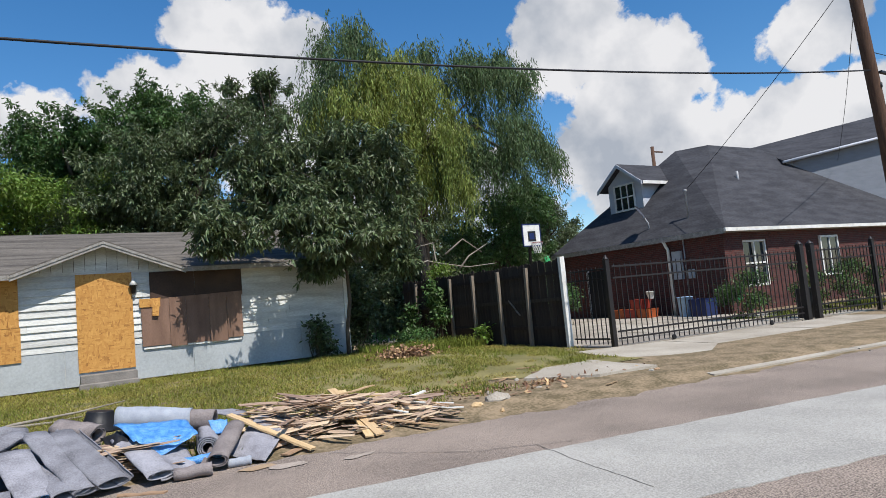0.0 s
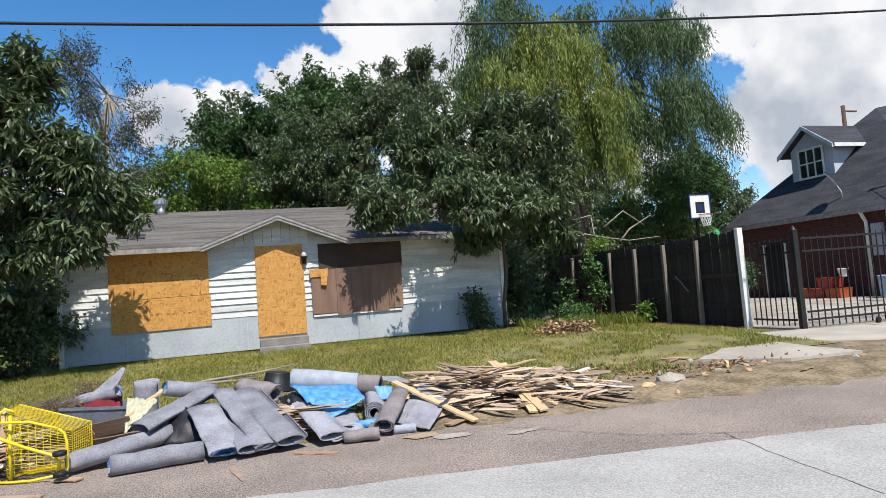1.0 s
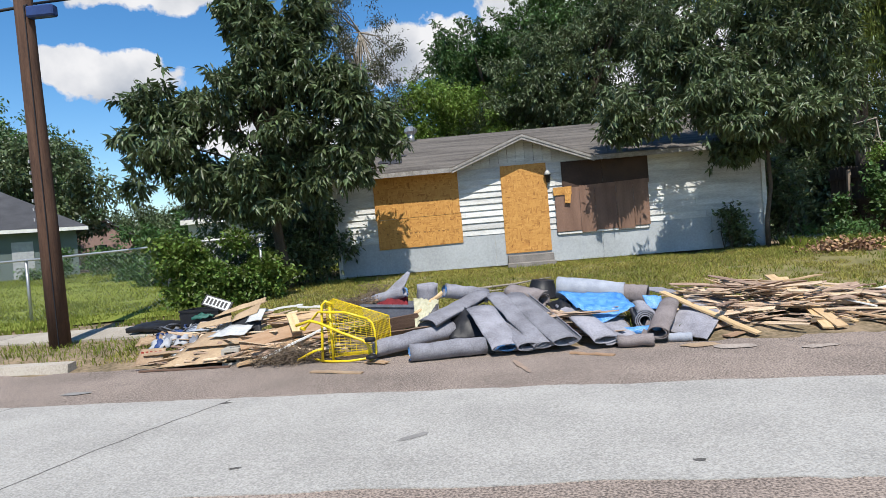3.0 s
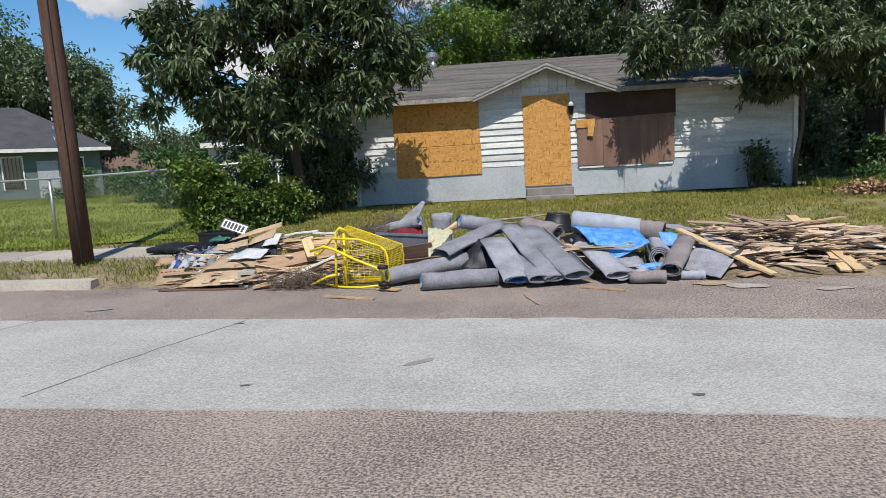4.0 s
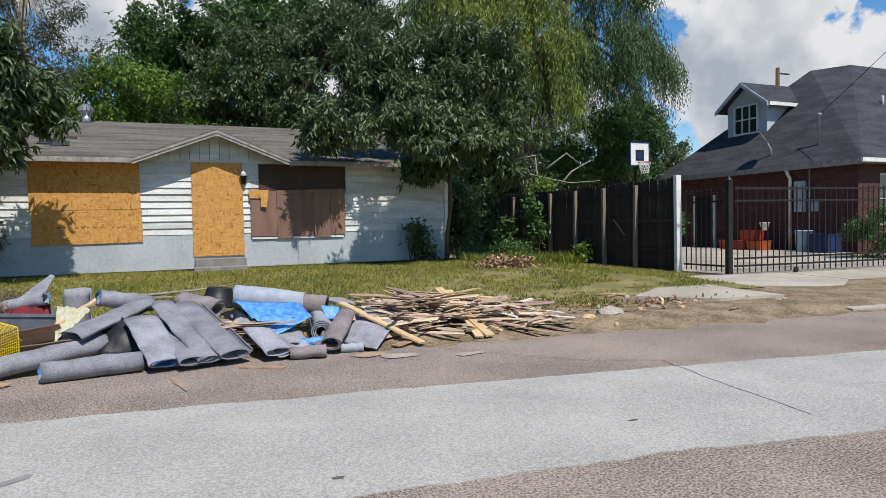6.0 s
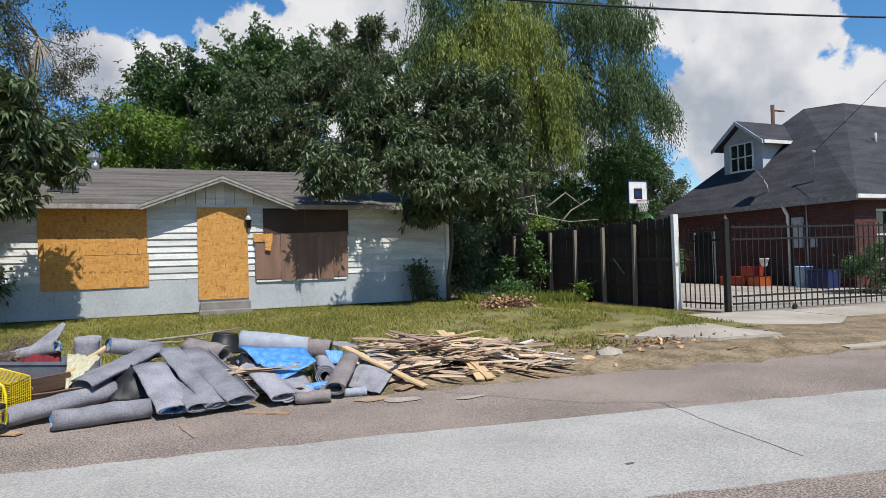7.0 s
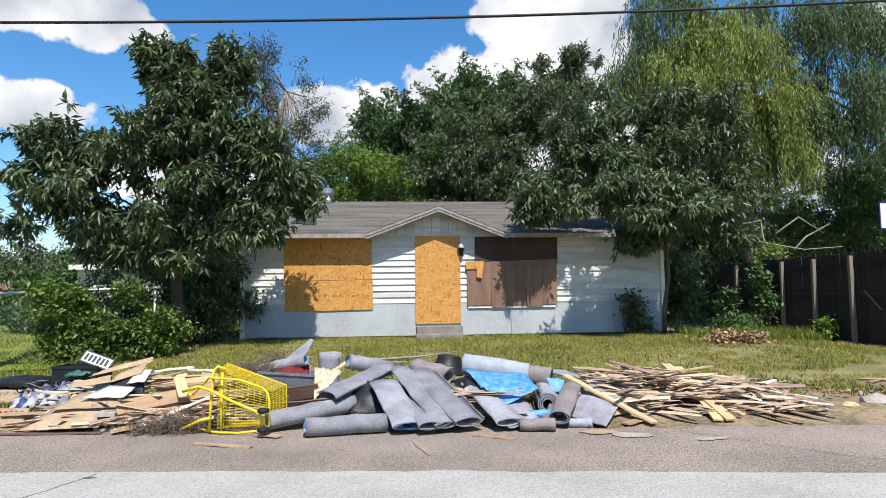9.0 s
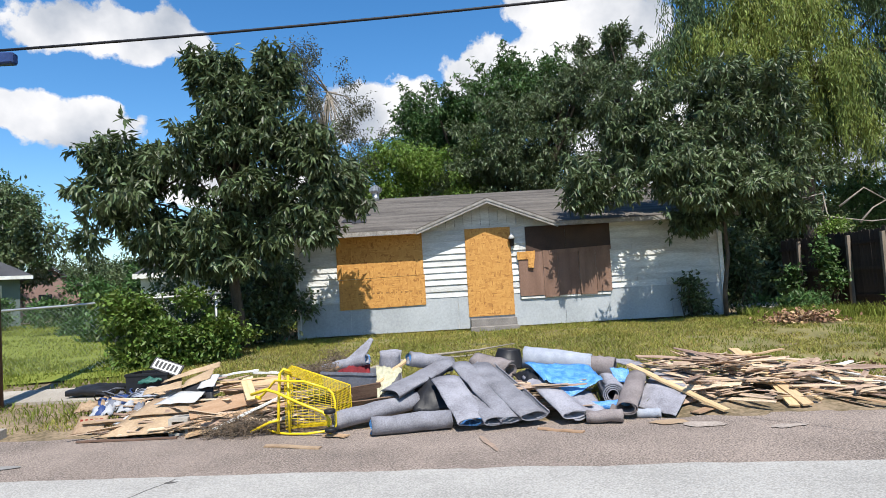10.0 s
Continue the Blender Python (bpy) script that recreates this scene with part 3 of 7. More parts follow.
for gx0 in (GX0 - 0.06, GX1 + 0.06):
    roof_slab("gable_roof", [(gx0, Y0 - 0.02, EAVE - 0.0), (GAX, Y0 - 0.02, GAZ + 0.03), (GAX, yb + 0.1, GAZ + 0.03), (gx0, Y0 + 0.06, EAVE + 0.0)], 0.035, "shingle", house)
    # rake trim in two steps under the gable edge
    for dy, dz, h in ((-0.035, -0.03, 0.05), (-0.02, -0.08, 0.06)):
        bm = bmesh.new()
        v = [bm.verts.new(p) for p in ((gx0, Y0 + dy, EAVE + dz), (GAX, Y0 + dy, GAZ + 0.03 + dz), (GAX, Y0 + dy, GAZ + 0.03 + dz - h), (gx0, Y0 + dy, EAVE + dz - h))]
        w = [bm.verts.new(p.co + Vector((0, 0.022, 0))) for p in v]
        for f in (v, w[::-1], *((v[i], w[i], w[(i + 1) % 4], v[(i + 1) % 4]) for i in range(4))):
            bm.faces.new(f)
        bmesh.ops.recalc_face_normals(bm, faces=bm.faces)
        part("rake_trim", bm, "fascia", house, "grey weathered rake board")
for a, b in ((X0, GX0 - 0.06), (GX1 + 0.06, X1)):
    part("fascia", boxed(a, Y0 - 0.012, EAVE - 0.11, b, Y0 + 0.012, EAVE - 0.012), "fascia", house, "peeling white fascia board")
    part("soffit", boxed(a, Y0 + 0.012, EAVE - 0.075, b, HY, EAVE - 0.06), "whitewood", house)
# vertical boards of the gable front
k = 0
gxa = GX0 + 0.02
while gxa < GX1 - 0.05:
    gxb = min(gxa + 0.2, GX1 - 0.02)
    def gz(x):
        return GAZ - 0.05 - (GAZ - EAVE) * (abs(x - GAX) / ((GAX - GX0) if x < GAX else (GX1 - GAX)))
    pts = [(gxa, 2.76), (gxb - 0.008, 2.76), (gxb - 0.008, max(2.77, gz(gxb - 0.008))), (gxa, max(2.77, gz(gxa)))]
    if gxa < GAX < gxb:
        pts.insert(3, (GAX, gz(GAX)))
    part("gable_board", prism(bmesh.new(), pts, HY - 0.02 - 0.004 * (k % 2), HY + 0.05), "siding", house)
    gxa, k = gxb, k + 1
part("gable_board", boxed(GX0 + 0.02, HY - 0.03, 2.72, GX1 - 0.02, HY - 0.005, 2.765), "siding", house)


def osb_panel(x0, z0, x1, z1, skew=0.0, y=HY - 0.036, material="osb", name="window_board", label="orange strand board nailed over a window"):
    bm = bmesh.new()
    v = [bm.verts.new(p) for p in ((x0, y, z0), (x1, y, z0 + skew), (x1, y, z1 + skew), (x0, y, z1))]
    w = [bm.verts.new(p.co - Vector((0, 0.014, 0))) for p in v]
    for f in (v, w, *((v[i], w[i], w[(i + 1) % 4], v[(i + 1) % 4]) for i in range(4))):
        bm.faces.new(f)
    bmesh.ops.recalc_face_normals(bm, faces=bm.faces)
    return part(name, bm, material, house, label)


osb_panel(0.41, 0.72, 1.45, 2.72, name="door_board", label="orange strand board nailed over the doorway")
osb_panel(-2.53, 1.72, -0.57, 2.68, 0.02, HY - 0.042)
osb_panel(-2.5, 1.03, -0.55, 1.71, 0.03)
# worn stencil marks on the boards
for zz in (2.06, 1.36):
    for q in range(16):
        if rs.random() < 0.8:
            xx = -2.3 + q * 0.108 + rs.uniform(-0.01, 0.01)
            part("ink_mark", boxed(xx, HY - 0.0585 if zz > 1.8 else HY - 0.0525, zz, xx + rs.uniform(0.02, 0.07), HY - 0.04, zz + rs.uniform(0.025, 0.045)), "ink", house, "faded dark ink mark")
osb_panel(1.79, 2.1, 2.7, 2.7, 0, HY - 0.042, "darkboard", "dark_board", "dark stained board over a window")
osb_panel(2.705, 2.12, 3.73, 2.68, 0, HY - 0.038, "darkboard", "dark_board", "dark stained board over a window")
bx = 1.6
for w, dz, db in ((0.56, 0.0, 0.02), (0.34, 0.02, -0.03), (0.48, 0.01, 0.0), (0.38, 0.0, -0.02), (0.34, 0.02, 0.03)):
    osb_panel(bx, 1.1 + db, min(bx + w - 0.006, 3.7), 2.11 + dz, 0.0, HY - 0.058 - abs(db) * 0.2, "brownboard", "brown_board", "warped brown panel hanging over a window")
    bx += w
osb_panel(2.3, 2.04, 3.72, 2.13, 0.04, HY - 0.08, "brownboard", "batten", "split brown batten")
osb_panel(1.57, 1.95, 1.98, 2.13, 0.0, HY - 0.083, "osb", "loose_board", "broken orange board end")
bm = bmesh.new()
v = [bm.verts.new(p) for p in ((1.83, HY - 0.105, 2.12), (1.99, HY - 0.105, 2.14), (1.93, HY - 0.14, 1.75), (1.81, HY - 0.13, 1.76))]
w = [bm.verts.new(p.co + Vector((0, 0.012, 0))) for p in v]
for f in (v, w[::-1], *((v[i], w[i], w[(i + 1) % 4], v[(i + 1) % 4]) for i in range(4))):
    bm.faces.new(f)
part("loose_board", bm, "osb", house, "broken orange board end hanging loose")
part("sill", boxed(1.62, HY - 0.06, 1.06, 3.66, HY - 0.02, 1.1), "whitewood", house, "peeling white window sill")
part("step_upper", boxed(0.43, 14.2, HB - 0.1, 1.45, HY - 0.03, 0.68, 0.01), "stepgrey", house, "grey concrete door step")
part("step_lower", boxed(0.4, 13.95, HB - 0.12, 1.46, 14.198, 0.52, 0.01), "stepgrey", house, "grey concrete door step")
# wall lantern by the door
lan = part("wall_lantern", tube(bmesh.new(), [(1.47, HY - 0.1, 2.26), (1.47, HY - 0.1, 2.28), (1.47, HY - 0.1, 2.42), (1.47, HY - 0.1, 2.43), (1.47, HY - 0.1, 2.53), (1.47, HY - 0.1, 2.56)], [0.03, 0.045, 0.06, 0.085, 0.03, 0.01], 8), "black", house, "small black wall lantern with white cap")
part("lantern_cap", tube(bmesh.new(), [(1.47, HY - 0.1, 2.435), (1.47, HY - 0.1, 2.53), (1.47, HY - 0.1, 2.6)], [0.09, 0.035, 0.008], 8), "whitewood", lan)
part("lantern_arm", boxed(1.455, HY - 0.1, 2.3, 1.485, HY - 0.02, 2.33), "black", lan)
# turbine vent on the roof
vent = part("roof_vent", tube(bmesh.new(), [(-1.9, 18.3, 3.95), (-1.9, 18.3, 4.22)], 0.1, 12), "metal", house, "pale metal turbine vent")
bm = bmesh.new()
for k in range(14):
    a = 2 * math.pi * k / 14
    pp = [(-1.9 + math.cos(a) * r, 18.3 + math.sin(a) * r, z) for r, z in ((0.1, 4.22), (0.19, 4.3), (0.19, 4.38), (0.06, 4.47))]
    qq = [(-1.9 + math.cos(a + 0.35) * r, 18.3 + math.sin(a + 0.35) * r, z) for r, z in ((0.1, 4.22), (0.18, 4.3), (0.18, 4.38), (0.06, 4.47))]
    va, vb = [bm.verts.new(p) for p in pp], [bm.verts.new(p) for p in qq]
    for i in range(3):
        bm.faces.new((va[i], vb[i], vb[i + 1], va[i + 1]))
part("vent_fins", bm, "metal", vent)
# lifted shingles near the eave
for k in range(7):
    x, y = -2.5 + 0.5 * rs.random(), 15.2 + 0.9 * rs.random()
    z = EAVE + S * (y - Y0) + 0.012
    part("shingle", boxed(-0.17, -0.07, 0, 0.17, 0.07, 0.012), "darkshingle", house, "lifted torn shingle").matrix_world = pose(x, y, z, 22, rs.uniform(-6, 6), rs.uniform(-12, 12))


# ---- trees ----
def leaf_cloud(rng, centres, radii, n, length, width, droop=0.3, flat=0.5, shell=0.55, whorl=1):
    """Arrays of leaf blades (two triangles folded at the midrib) spread in and on a set of ellipsoid clumps."""
    centres, radii = np.array(centres, float), np.array(radii, float)
    vol = radii[:, 0] * radii[:, 1] * radii[:, 2]
    n //= whorl
    pick = rng.choice(len(centres), n, p=vol ** 0.75 / (vol ** 0.75).sum())
    d = rng.normal(size=(n, 3))
    d /= np.linalg.norm(d, axis=1)[:, None]
    rr = shell + (1 - shell) * rng.random(n)
    rr = np.where(rng.random(n) < 0.35, rng.random(n) * 1.5, rr) * (1 + 0.2 * rng.normal(size=n))
    p = centres[pick] + d * radii[pick] * rr[:, None]
    if whorl > 1:
        # leaves hang in whorls from the twig ends
        n *= whorl
        d = np.repeat(d, whorl, 0)
        p = np.repeat(p, whorl, 0) + rng.normal(size=(n, 3)) * 0.025
    ax = d * flat + rng.normal(size=(n, 3)) * 0.6
    ax[:, 2] -= droop
    ax /= np.linalg.norm(ax, axis=1)[:, None]
    up = rng.normal(size=(n, 3)) * 0.5 + np.array([0, 0, 1.0])
    side = np.cross(ax, up)
    side /= np.linalg.norm(side, axis=1)[:, None] + 1e-9
    nrm = np.cross(side, ax)
    L = length * (0.6 + 0.7 * rng.random(n))[:, None]
    W = width * (0.7 + 0.6 * rng.random(n))[:, None]
    a, tip = p, p + ax * L - nrm * L * 0.12
    mid = p + ax * L * 0.45
    l, r = mid + side * W / 2 + nrm * W * 0.15, mid - side * W / 2 + nrm * W * 0.15
    v = np.stack([a, r, tip, l], 1).reshape(-1, 3)
    i = np.arange(n) * 4
    f = np.concatenate([np.stack([i, i + 1, i + 2], 1), np.stack([i, i + 2, i + 3], 1)])
    return v, f


def mesh_np(name, v, f, material, parent):
    me = bpy.data.meshes.new(name)
    me.vertices.add(len(v))
    me.vertices.foreach_set("co", np.ascontiguousarray(v, np.float32).ravel())
    k = f.shape[1]
    me.loops.add(f.size)
    me.loops.foreach_set("vertex_index", np.ascontiguousarray(f, np.int32).ravel())
    me.polygons.add(len(f))
    me.polygons.foreach_set("loop_start", np.arange(0, f.size, k, dtype=np.int32))
    me.polygons.foreach_set("loop_total", np.full(len(f), k, np.int32))
    me.update(calc_edges=True)
    me.materials.append(M[material])
    ob = new(name, me)
    ob.parent = parent
    return ob


def clumps(rng, blobs, per, size):
    """Breaks large crown masses into many small uneven clumps."""
    c, r = [], []
    for (x, y, z), (a, b, h) in blobs:
        k = max(14, int(per * a * b * h))
        d = rng.normal(size=(k, 3))
        d /= np.linalg.norm(d, axis=1)[:, None]
        q = d * (0.2 + 0.85 * rng.random(k) ** 0.45)[:, None]
        for qq in q:
            s = size * (0.5 + 1.1 * rng.random())
            c.append((x + qq[0] * a, y + qq[1] * b, z + qq[2] * h))
            r.append((s, s, s * 0.72))
    return c, r


def broadleaf(name, label, base, lean, blobs, leaves, length, width, material, seed, trunk_r, per=3.0, size=0.45, limbs=16, bark="bark", droop=0.4, stems=1, whorl=1):
    rng = np.random.default_rng(seed)
    t = thing(name, label, "tree" if name == "tree" else name)
    c, r = clumps(rng, blobs, per, size)
    main = len(c)
    # sprays that stick out of the crown and break its outline
    for k in range(int(14 + 5 * len(blobs))):
        (bx, by, bz), (ba, bb_, bc) = blobs[int(rng.integers(len(blobs)))]
        d = rng.normal(size=3)
        d[2] = abs(d[2]) * 0.9 - 0.15
        d /= np.linalg.norm(d)
        q = np.array((bx, by, bz)) + d * np.array((ba, bb_, bc))
        for m in range(4):
            s = size * (0.55 - 0.1 * m)
            c.append(tuple(q + (d + np.array((0, 0, 0.25))) * size * (0.1 + 0.42 * m) * (0.6 + 0.6 * rng.random())))
            r.append((s, s, s * 0.7))
    z0 = ground_z(*base)
    bm = bmesh.new()
    for s in range(stems):
        b0 = Vector((base[0] + 0.25 * s, base[1] + 0.1 * s, z0 - 0.1))
        top = Vector((base[0] + lean[0] * (1 + 0.4 * s), base[1] + lean[1], lean[2]))
        mids = [b0.lerp(top, k / 5) + Vector((rng.normal() * 0.06, rng.normal() * 0.06, 0)) * (k > 0) for k in range(6)]
        tube(bm, mids, [trunk_r * (1.25 - 0.12 * k) for k in range(6)], 10)
    for k in range(limbs):
        e = Vector(c[rng.integers(main)])
        s0 = mids[int(rng.integers(3, 6))]
        m1 = s0.lerp(e, 0.5) + Vector((rng.normal() * 0.12, rng.normal() * 0.12, 0.15))
        q = trunk_r * (0.3 + 0.25 * rng.random())
        tube(bm, [s0, s0.lerp(m1, 0.6), m1, m1.lerp(e, 0.55), e], [q, q * 0.8, q * 0.6, q * 0.4, q * 0.15], 6)
    part("trunk", bm, bark, t)
    v, f = leaf_cloud(rng, c, r, leaves, length, width, droop, whorl=whorl)
    mesh_np("crown", v, f, material, t)
    return t


DARK = "dense dark green tree with long drooping leaves beside the house"
broadleaf("tree", DARK, (-4.3, 13.3), (-0.1, -0.7, 4.2),
          [((-5.0, 12.3, 3.4), (1.75, 1.0, 0.95)), ((-3.5, 12.2, 3.6), (1.2, 0.45, 0.9)), ((-4.6, 12.3, 4.25), (1.15, 0.8, 0.75)), ((-2.5, 12.5, 3.1), (0.75, 0.4, 0.55)), ((-6.45, 12.3, 3.3), (0.75, 0.8, 0.8)), ((-3.65, 11.9, 4.65), (0.82, 0.25, 0.55)),
           ((-2.6, 12.0, 4.05), (0.45, 0.2, 0.5)), ((-2.15, 12.8, 3.5), (0.3, 0.25, 0.45)), ((-4.25, 12.4, 5.5), (0.42, 0.4, 0.5)), ((-4.6, 12.4, 6.0), (0.3, 0.2, 0.14)), ((-3.2, 12.4, 5.7), (0.16, 0.2, 0.6)), ((-3.75, 12.1, 5.25), (0.28, 0.2, 0.3)), ((-6.15, 12.3, 4.15), (0.6, 0.7, 0.42)), ((-4.2, 12.3, 2.5), (1.1, 0.4, 0.45)), ((-5.2, 12.6, 2.5), (0.8, 0.7, 0.35))],
          42000, 0.2, 0.056, "leaf", 3, 0.1, per=19, size=0.24, limbs=30, droop=0.7, whorl=6)
broadleaf("tree", "dense dark green tree with narrow leaves over the house corner", (6.0, 14.0), (-0.2, -0.7, 3.9),
          [((5.4, 14.2, 5.2), (1.85, 0.6, 1.1)), ((4.2, 14.0, 4.05), (1.25, 0.4, 0.9)), ((6.55, 13.3, 4.1), (1.4, 0.7, 1.3)), ((5.3, 12.6, 3.15), (1.6, 0.3, 0.42)), ((3.15, 13.7, 3.45), (0.45, 0.3, 0.4)), ((7.2, 13.2, 3.0), (0.65, 0.8, 0.65)),
           ((6.5, 13.2, 5.3), (1.05, 1.0, 0.7)), ((4.4, 14.1, 5.0), (0.85, 0.4, 0.62)), ((5.2, 12.9, 3.85), (1.0, 0.25, 0.55)), ((5.6, 13.7, 2.6), (0.5, 0.3, 0.25)), ((4.9, 12.5, 3.45), (0.9, 0.12, 0.25)), ((5.3, 14.3, 4.5), (1.1, 0.3, 0.6))],
          44000, 0.18, 0.048, "leaf", 4, 0.042, per=19, size=0.23, limbs=24, droop=0.7, whorl=6)
broadleaf("tree", "thin olive tree with sparse wispy foliage", (-3.9, 20.5), (0.4, 0, 8.0),
          [((-3.6, 20.3, 7.7), (0.95, 0.9, 1.5)), ((-2.5, 20.3, 6.3), (0.7, 0.8, 1.3)), ((-4.3, 20.3, 8.6), (0.5, 0.5, 0.7)), ((-3.6, 20.3, 5.8), (1.1, 1.0, 1.0))], 11000, 0.11, 0.03, "leaf_olive", 5, 0.07, per=7, size=0.36, limbs=50, bark="palebark")
broadleaf("tree", "bright green tree behind the house", (-1.2, 25), (0, 0, 5),
          [((-1.2, 24.5, 5.8), (1.7, 1.4, 1.3)), ((-2.6, 24.5, 5.6), (1.0, 1.2, 1.1)), ((0.6, 24.5, 5.4), (1.4, 1.4, 1.1)), ((-2.8, 24.5, 4.4), (1.6, 1.2, 1.0))], 26000, 0.16, 0.06, "leaf_bright", 6, 0.16, per=3, size=0.5)
broadleaf("tree", "tall broad green tree behind the house", (1.2, 28.5), (0, 0, 7),
          [((0.5, 28, 8.8), (1.9, 1.8, 1.7)), ((3.8, 28, 9.9), (2.2, 1.8, 1.5)), ((2.0, 28, 8.3), (2.6, 1.8, 1.7)), ((-0.9, 28, 7.2), (1.2, 1.4, 1.2)), ((1.5, 28, 6.0), (3.0, 1.4, 1.4))], 84000, 0.18, 0.07, "leaf_mid", 7, 0.25, per=7.0, size=0.5, whorl=4)
broadleaf("tree", "dark grey-green tree behind the house roof", (4.0, 24.5), (0, 0, 6),
          [((2.75, 24, 6.6), (2.2, 1.6, 1.8)), ((4.9, 24, 7.0), (1.9, 1.6, 1.8)), ((5.8, 24, 8.4), (1.5, 1.4, 1.2)), ((4.0, 24, 4.9), (2.8, 1.6, 1.2)), ((7.2, 24, 6.2), (1.6, 1.5, 2.0)), ((1.6, 24, 5.2), (1.6, 1.4, 1.1))], 84000, 0.17, 0.05, "leaf", 8, 0.2, per=8, size=0.42, whorl=5, droop=0.6)
broadleaf("tree", "tall dark tree rising behind the others", (9.2, 31), (0, 0, 9),
          [((9.2, 31, 12.6), (1.6, 1.4, 1.1)), ((7.9, 31, 10.6), (1.5, 1.5, 1.4)), ((10.6, 31, 10.4), (1.8, 1.6, 2.0))], 24000, 0.2, 0.08, "leaf", 9, 0.25, per=3, size=0.5, whorl=4)
broadleaf("tree", "dark broadleaf tree behind the fence", (18.0, 23.5), (0, 0, 4.5),
          [((17.6, 23, 4.8), (1.9, 1.6, 1.5)), ((19.2, 23.2, 5.2), (1.0, 1.0, 1.2)), ((16.2, 23, 4.2), (1.5, 1.4, 1.5)), ((18.2, 23, 3.2), (2, 1.4, 1.2))], 26000, 0.17, 0.07, "leaf_mid", 10, 0.15, per=3.5, size=0.5)
for k, (x, y, z, w) in enumerate(((11.5, 27, 5.6, 2.6), (15.5, 28, 6.0, 2.8), (19.5, 31, 4.2, 2.4), (13.0, 26, 3.0, 1.8), (-8.5, 30, 4.5, 3.0), (-13, 34, 4.0, 3.0), (24.0, 31, 4.0, 2.6), (22.5, 27, 2.6, 1.8))):
    broadleaf("tree", "dark broadleaf tree in the back gardens", (x, y), (0, 0, z * 0.7), [((x, y, z), (w, w * 0.6, z * 0.42)), ((x - w * 0.6, y, z * 0.55), (w * 0.7, w * 0.5, z * 0.45)), ((x + w * 0.6, y, z * 0.5), (w * 0.7, w * 0.5, z * 0.45)), ((x, y - 0.5, z * 0.35), (w, w * 0.5, z * 0.35))],
              20000, 0.24, 0.1, "leaf", 70 + k, 0.15, per=2.0, size=0.6)
broadleaf("tree", "dark leafy tree beyond the driveway", (25.4, 30), (0, 0, 5.5),
          [((25.2, 30, 6.2), (1.7, 1.2, 1.8)), ((26.6, 30, 5.0), (1.3, 1.0, 1.4)), ((23.4, 30, 5.6), (1.6, 1.2, 1.7)), ((25.0, 29.8, 3.4), (2.6, 1.2, 1.6))], 20000, 0.2, 0.08, "leaf", 13, 0.14, per=4, size=0.5)
broadleaf("tree", "thin bare-topped sapling beyond the fence", (21.5, 27), (0.3, 0, 6.3), [((21.7, 27, 6.2), (0.8, 0.6, 0.7)), ((21.2, 27, 5.2), (0.7, 0.6, 0.6))], 700, 0.15, 0.06, "leaf_bright", 12, 0.05, per=8, size=0.3, limbs=24)
for k, (x, y, z, w) in enumerate(((-30.6, 42, 7.6, 3.9), (-41, 48, 11.5, 6.0), (-52, 50, 13, 7), (-41, 56, 11.0, 5.0), (-29, 66, 4.2, 5.5), (-13.5, 45, 3.6, 2.6), (-38, 72, 5.0, 6.0), (-21, 58, 3.6, 4.5))):
    broadleaf("tree", "large dark shade tree in the distance", (x, y), (0, 0, z * 0.7),
              [((x, y, z), (w, w * 0.7, z * 0.32)), ((x - w * 0.6, y, z * 0.72), (w * 0.7, w * 0.5, z * 0.28)), ((x + w * 0.6, y, z * 0.75), (w * 0.7, w * 0.5, z * 0.28)), ((x, y, z * 0.5), (w * 1.1, w * 0.6, z * 0.25))],
              26000, 0.36, 0.17, "leaf_mid" if k % 2 else "leaf", 20 + k, 0.35, per=1.0 / (1 + k * 0.05), size=1.0)


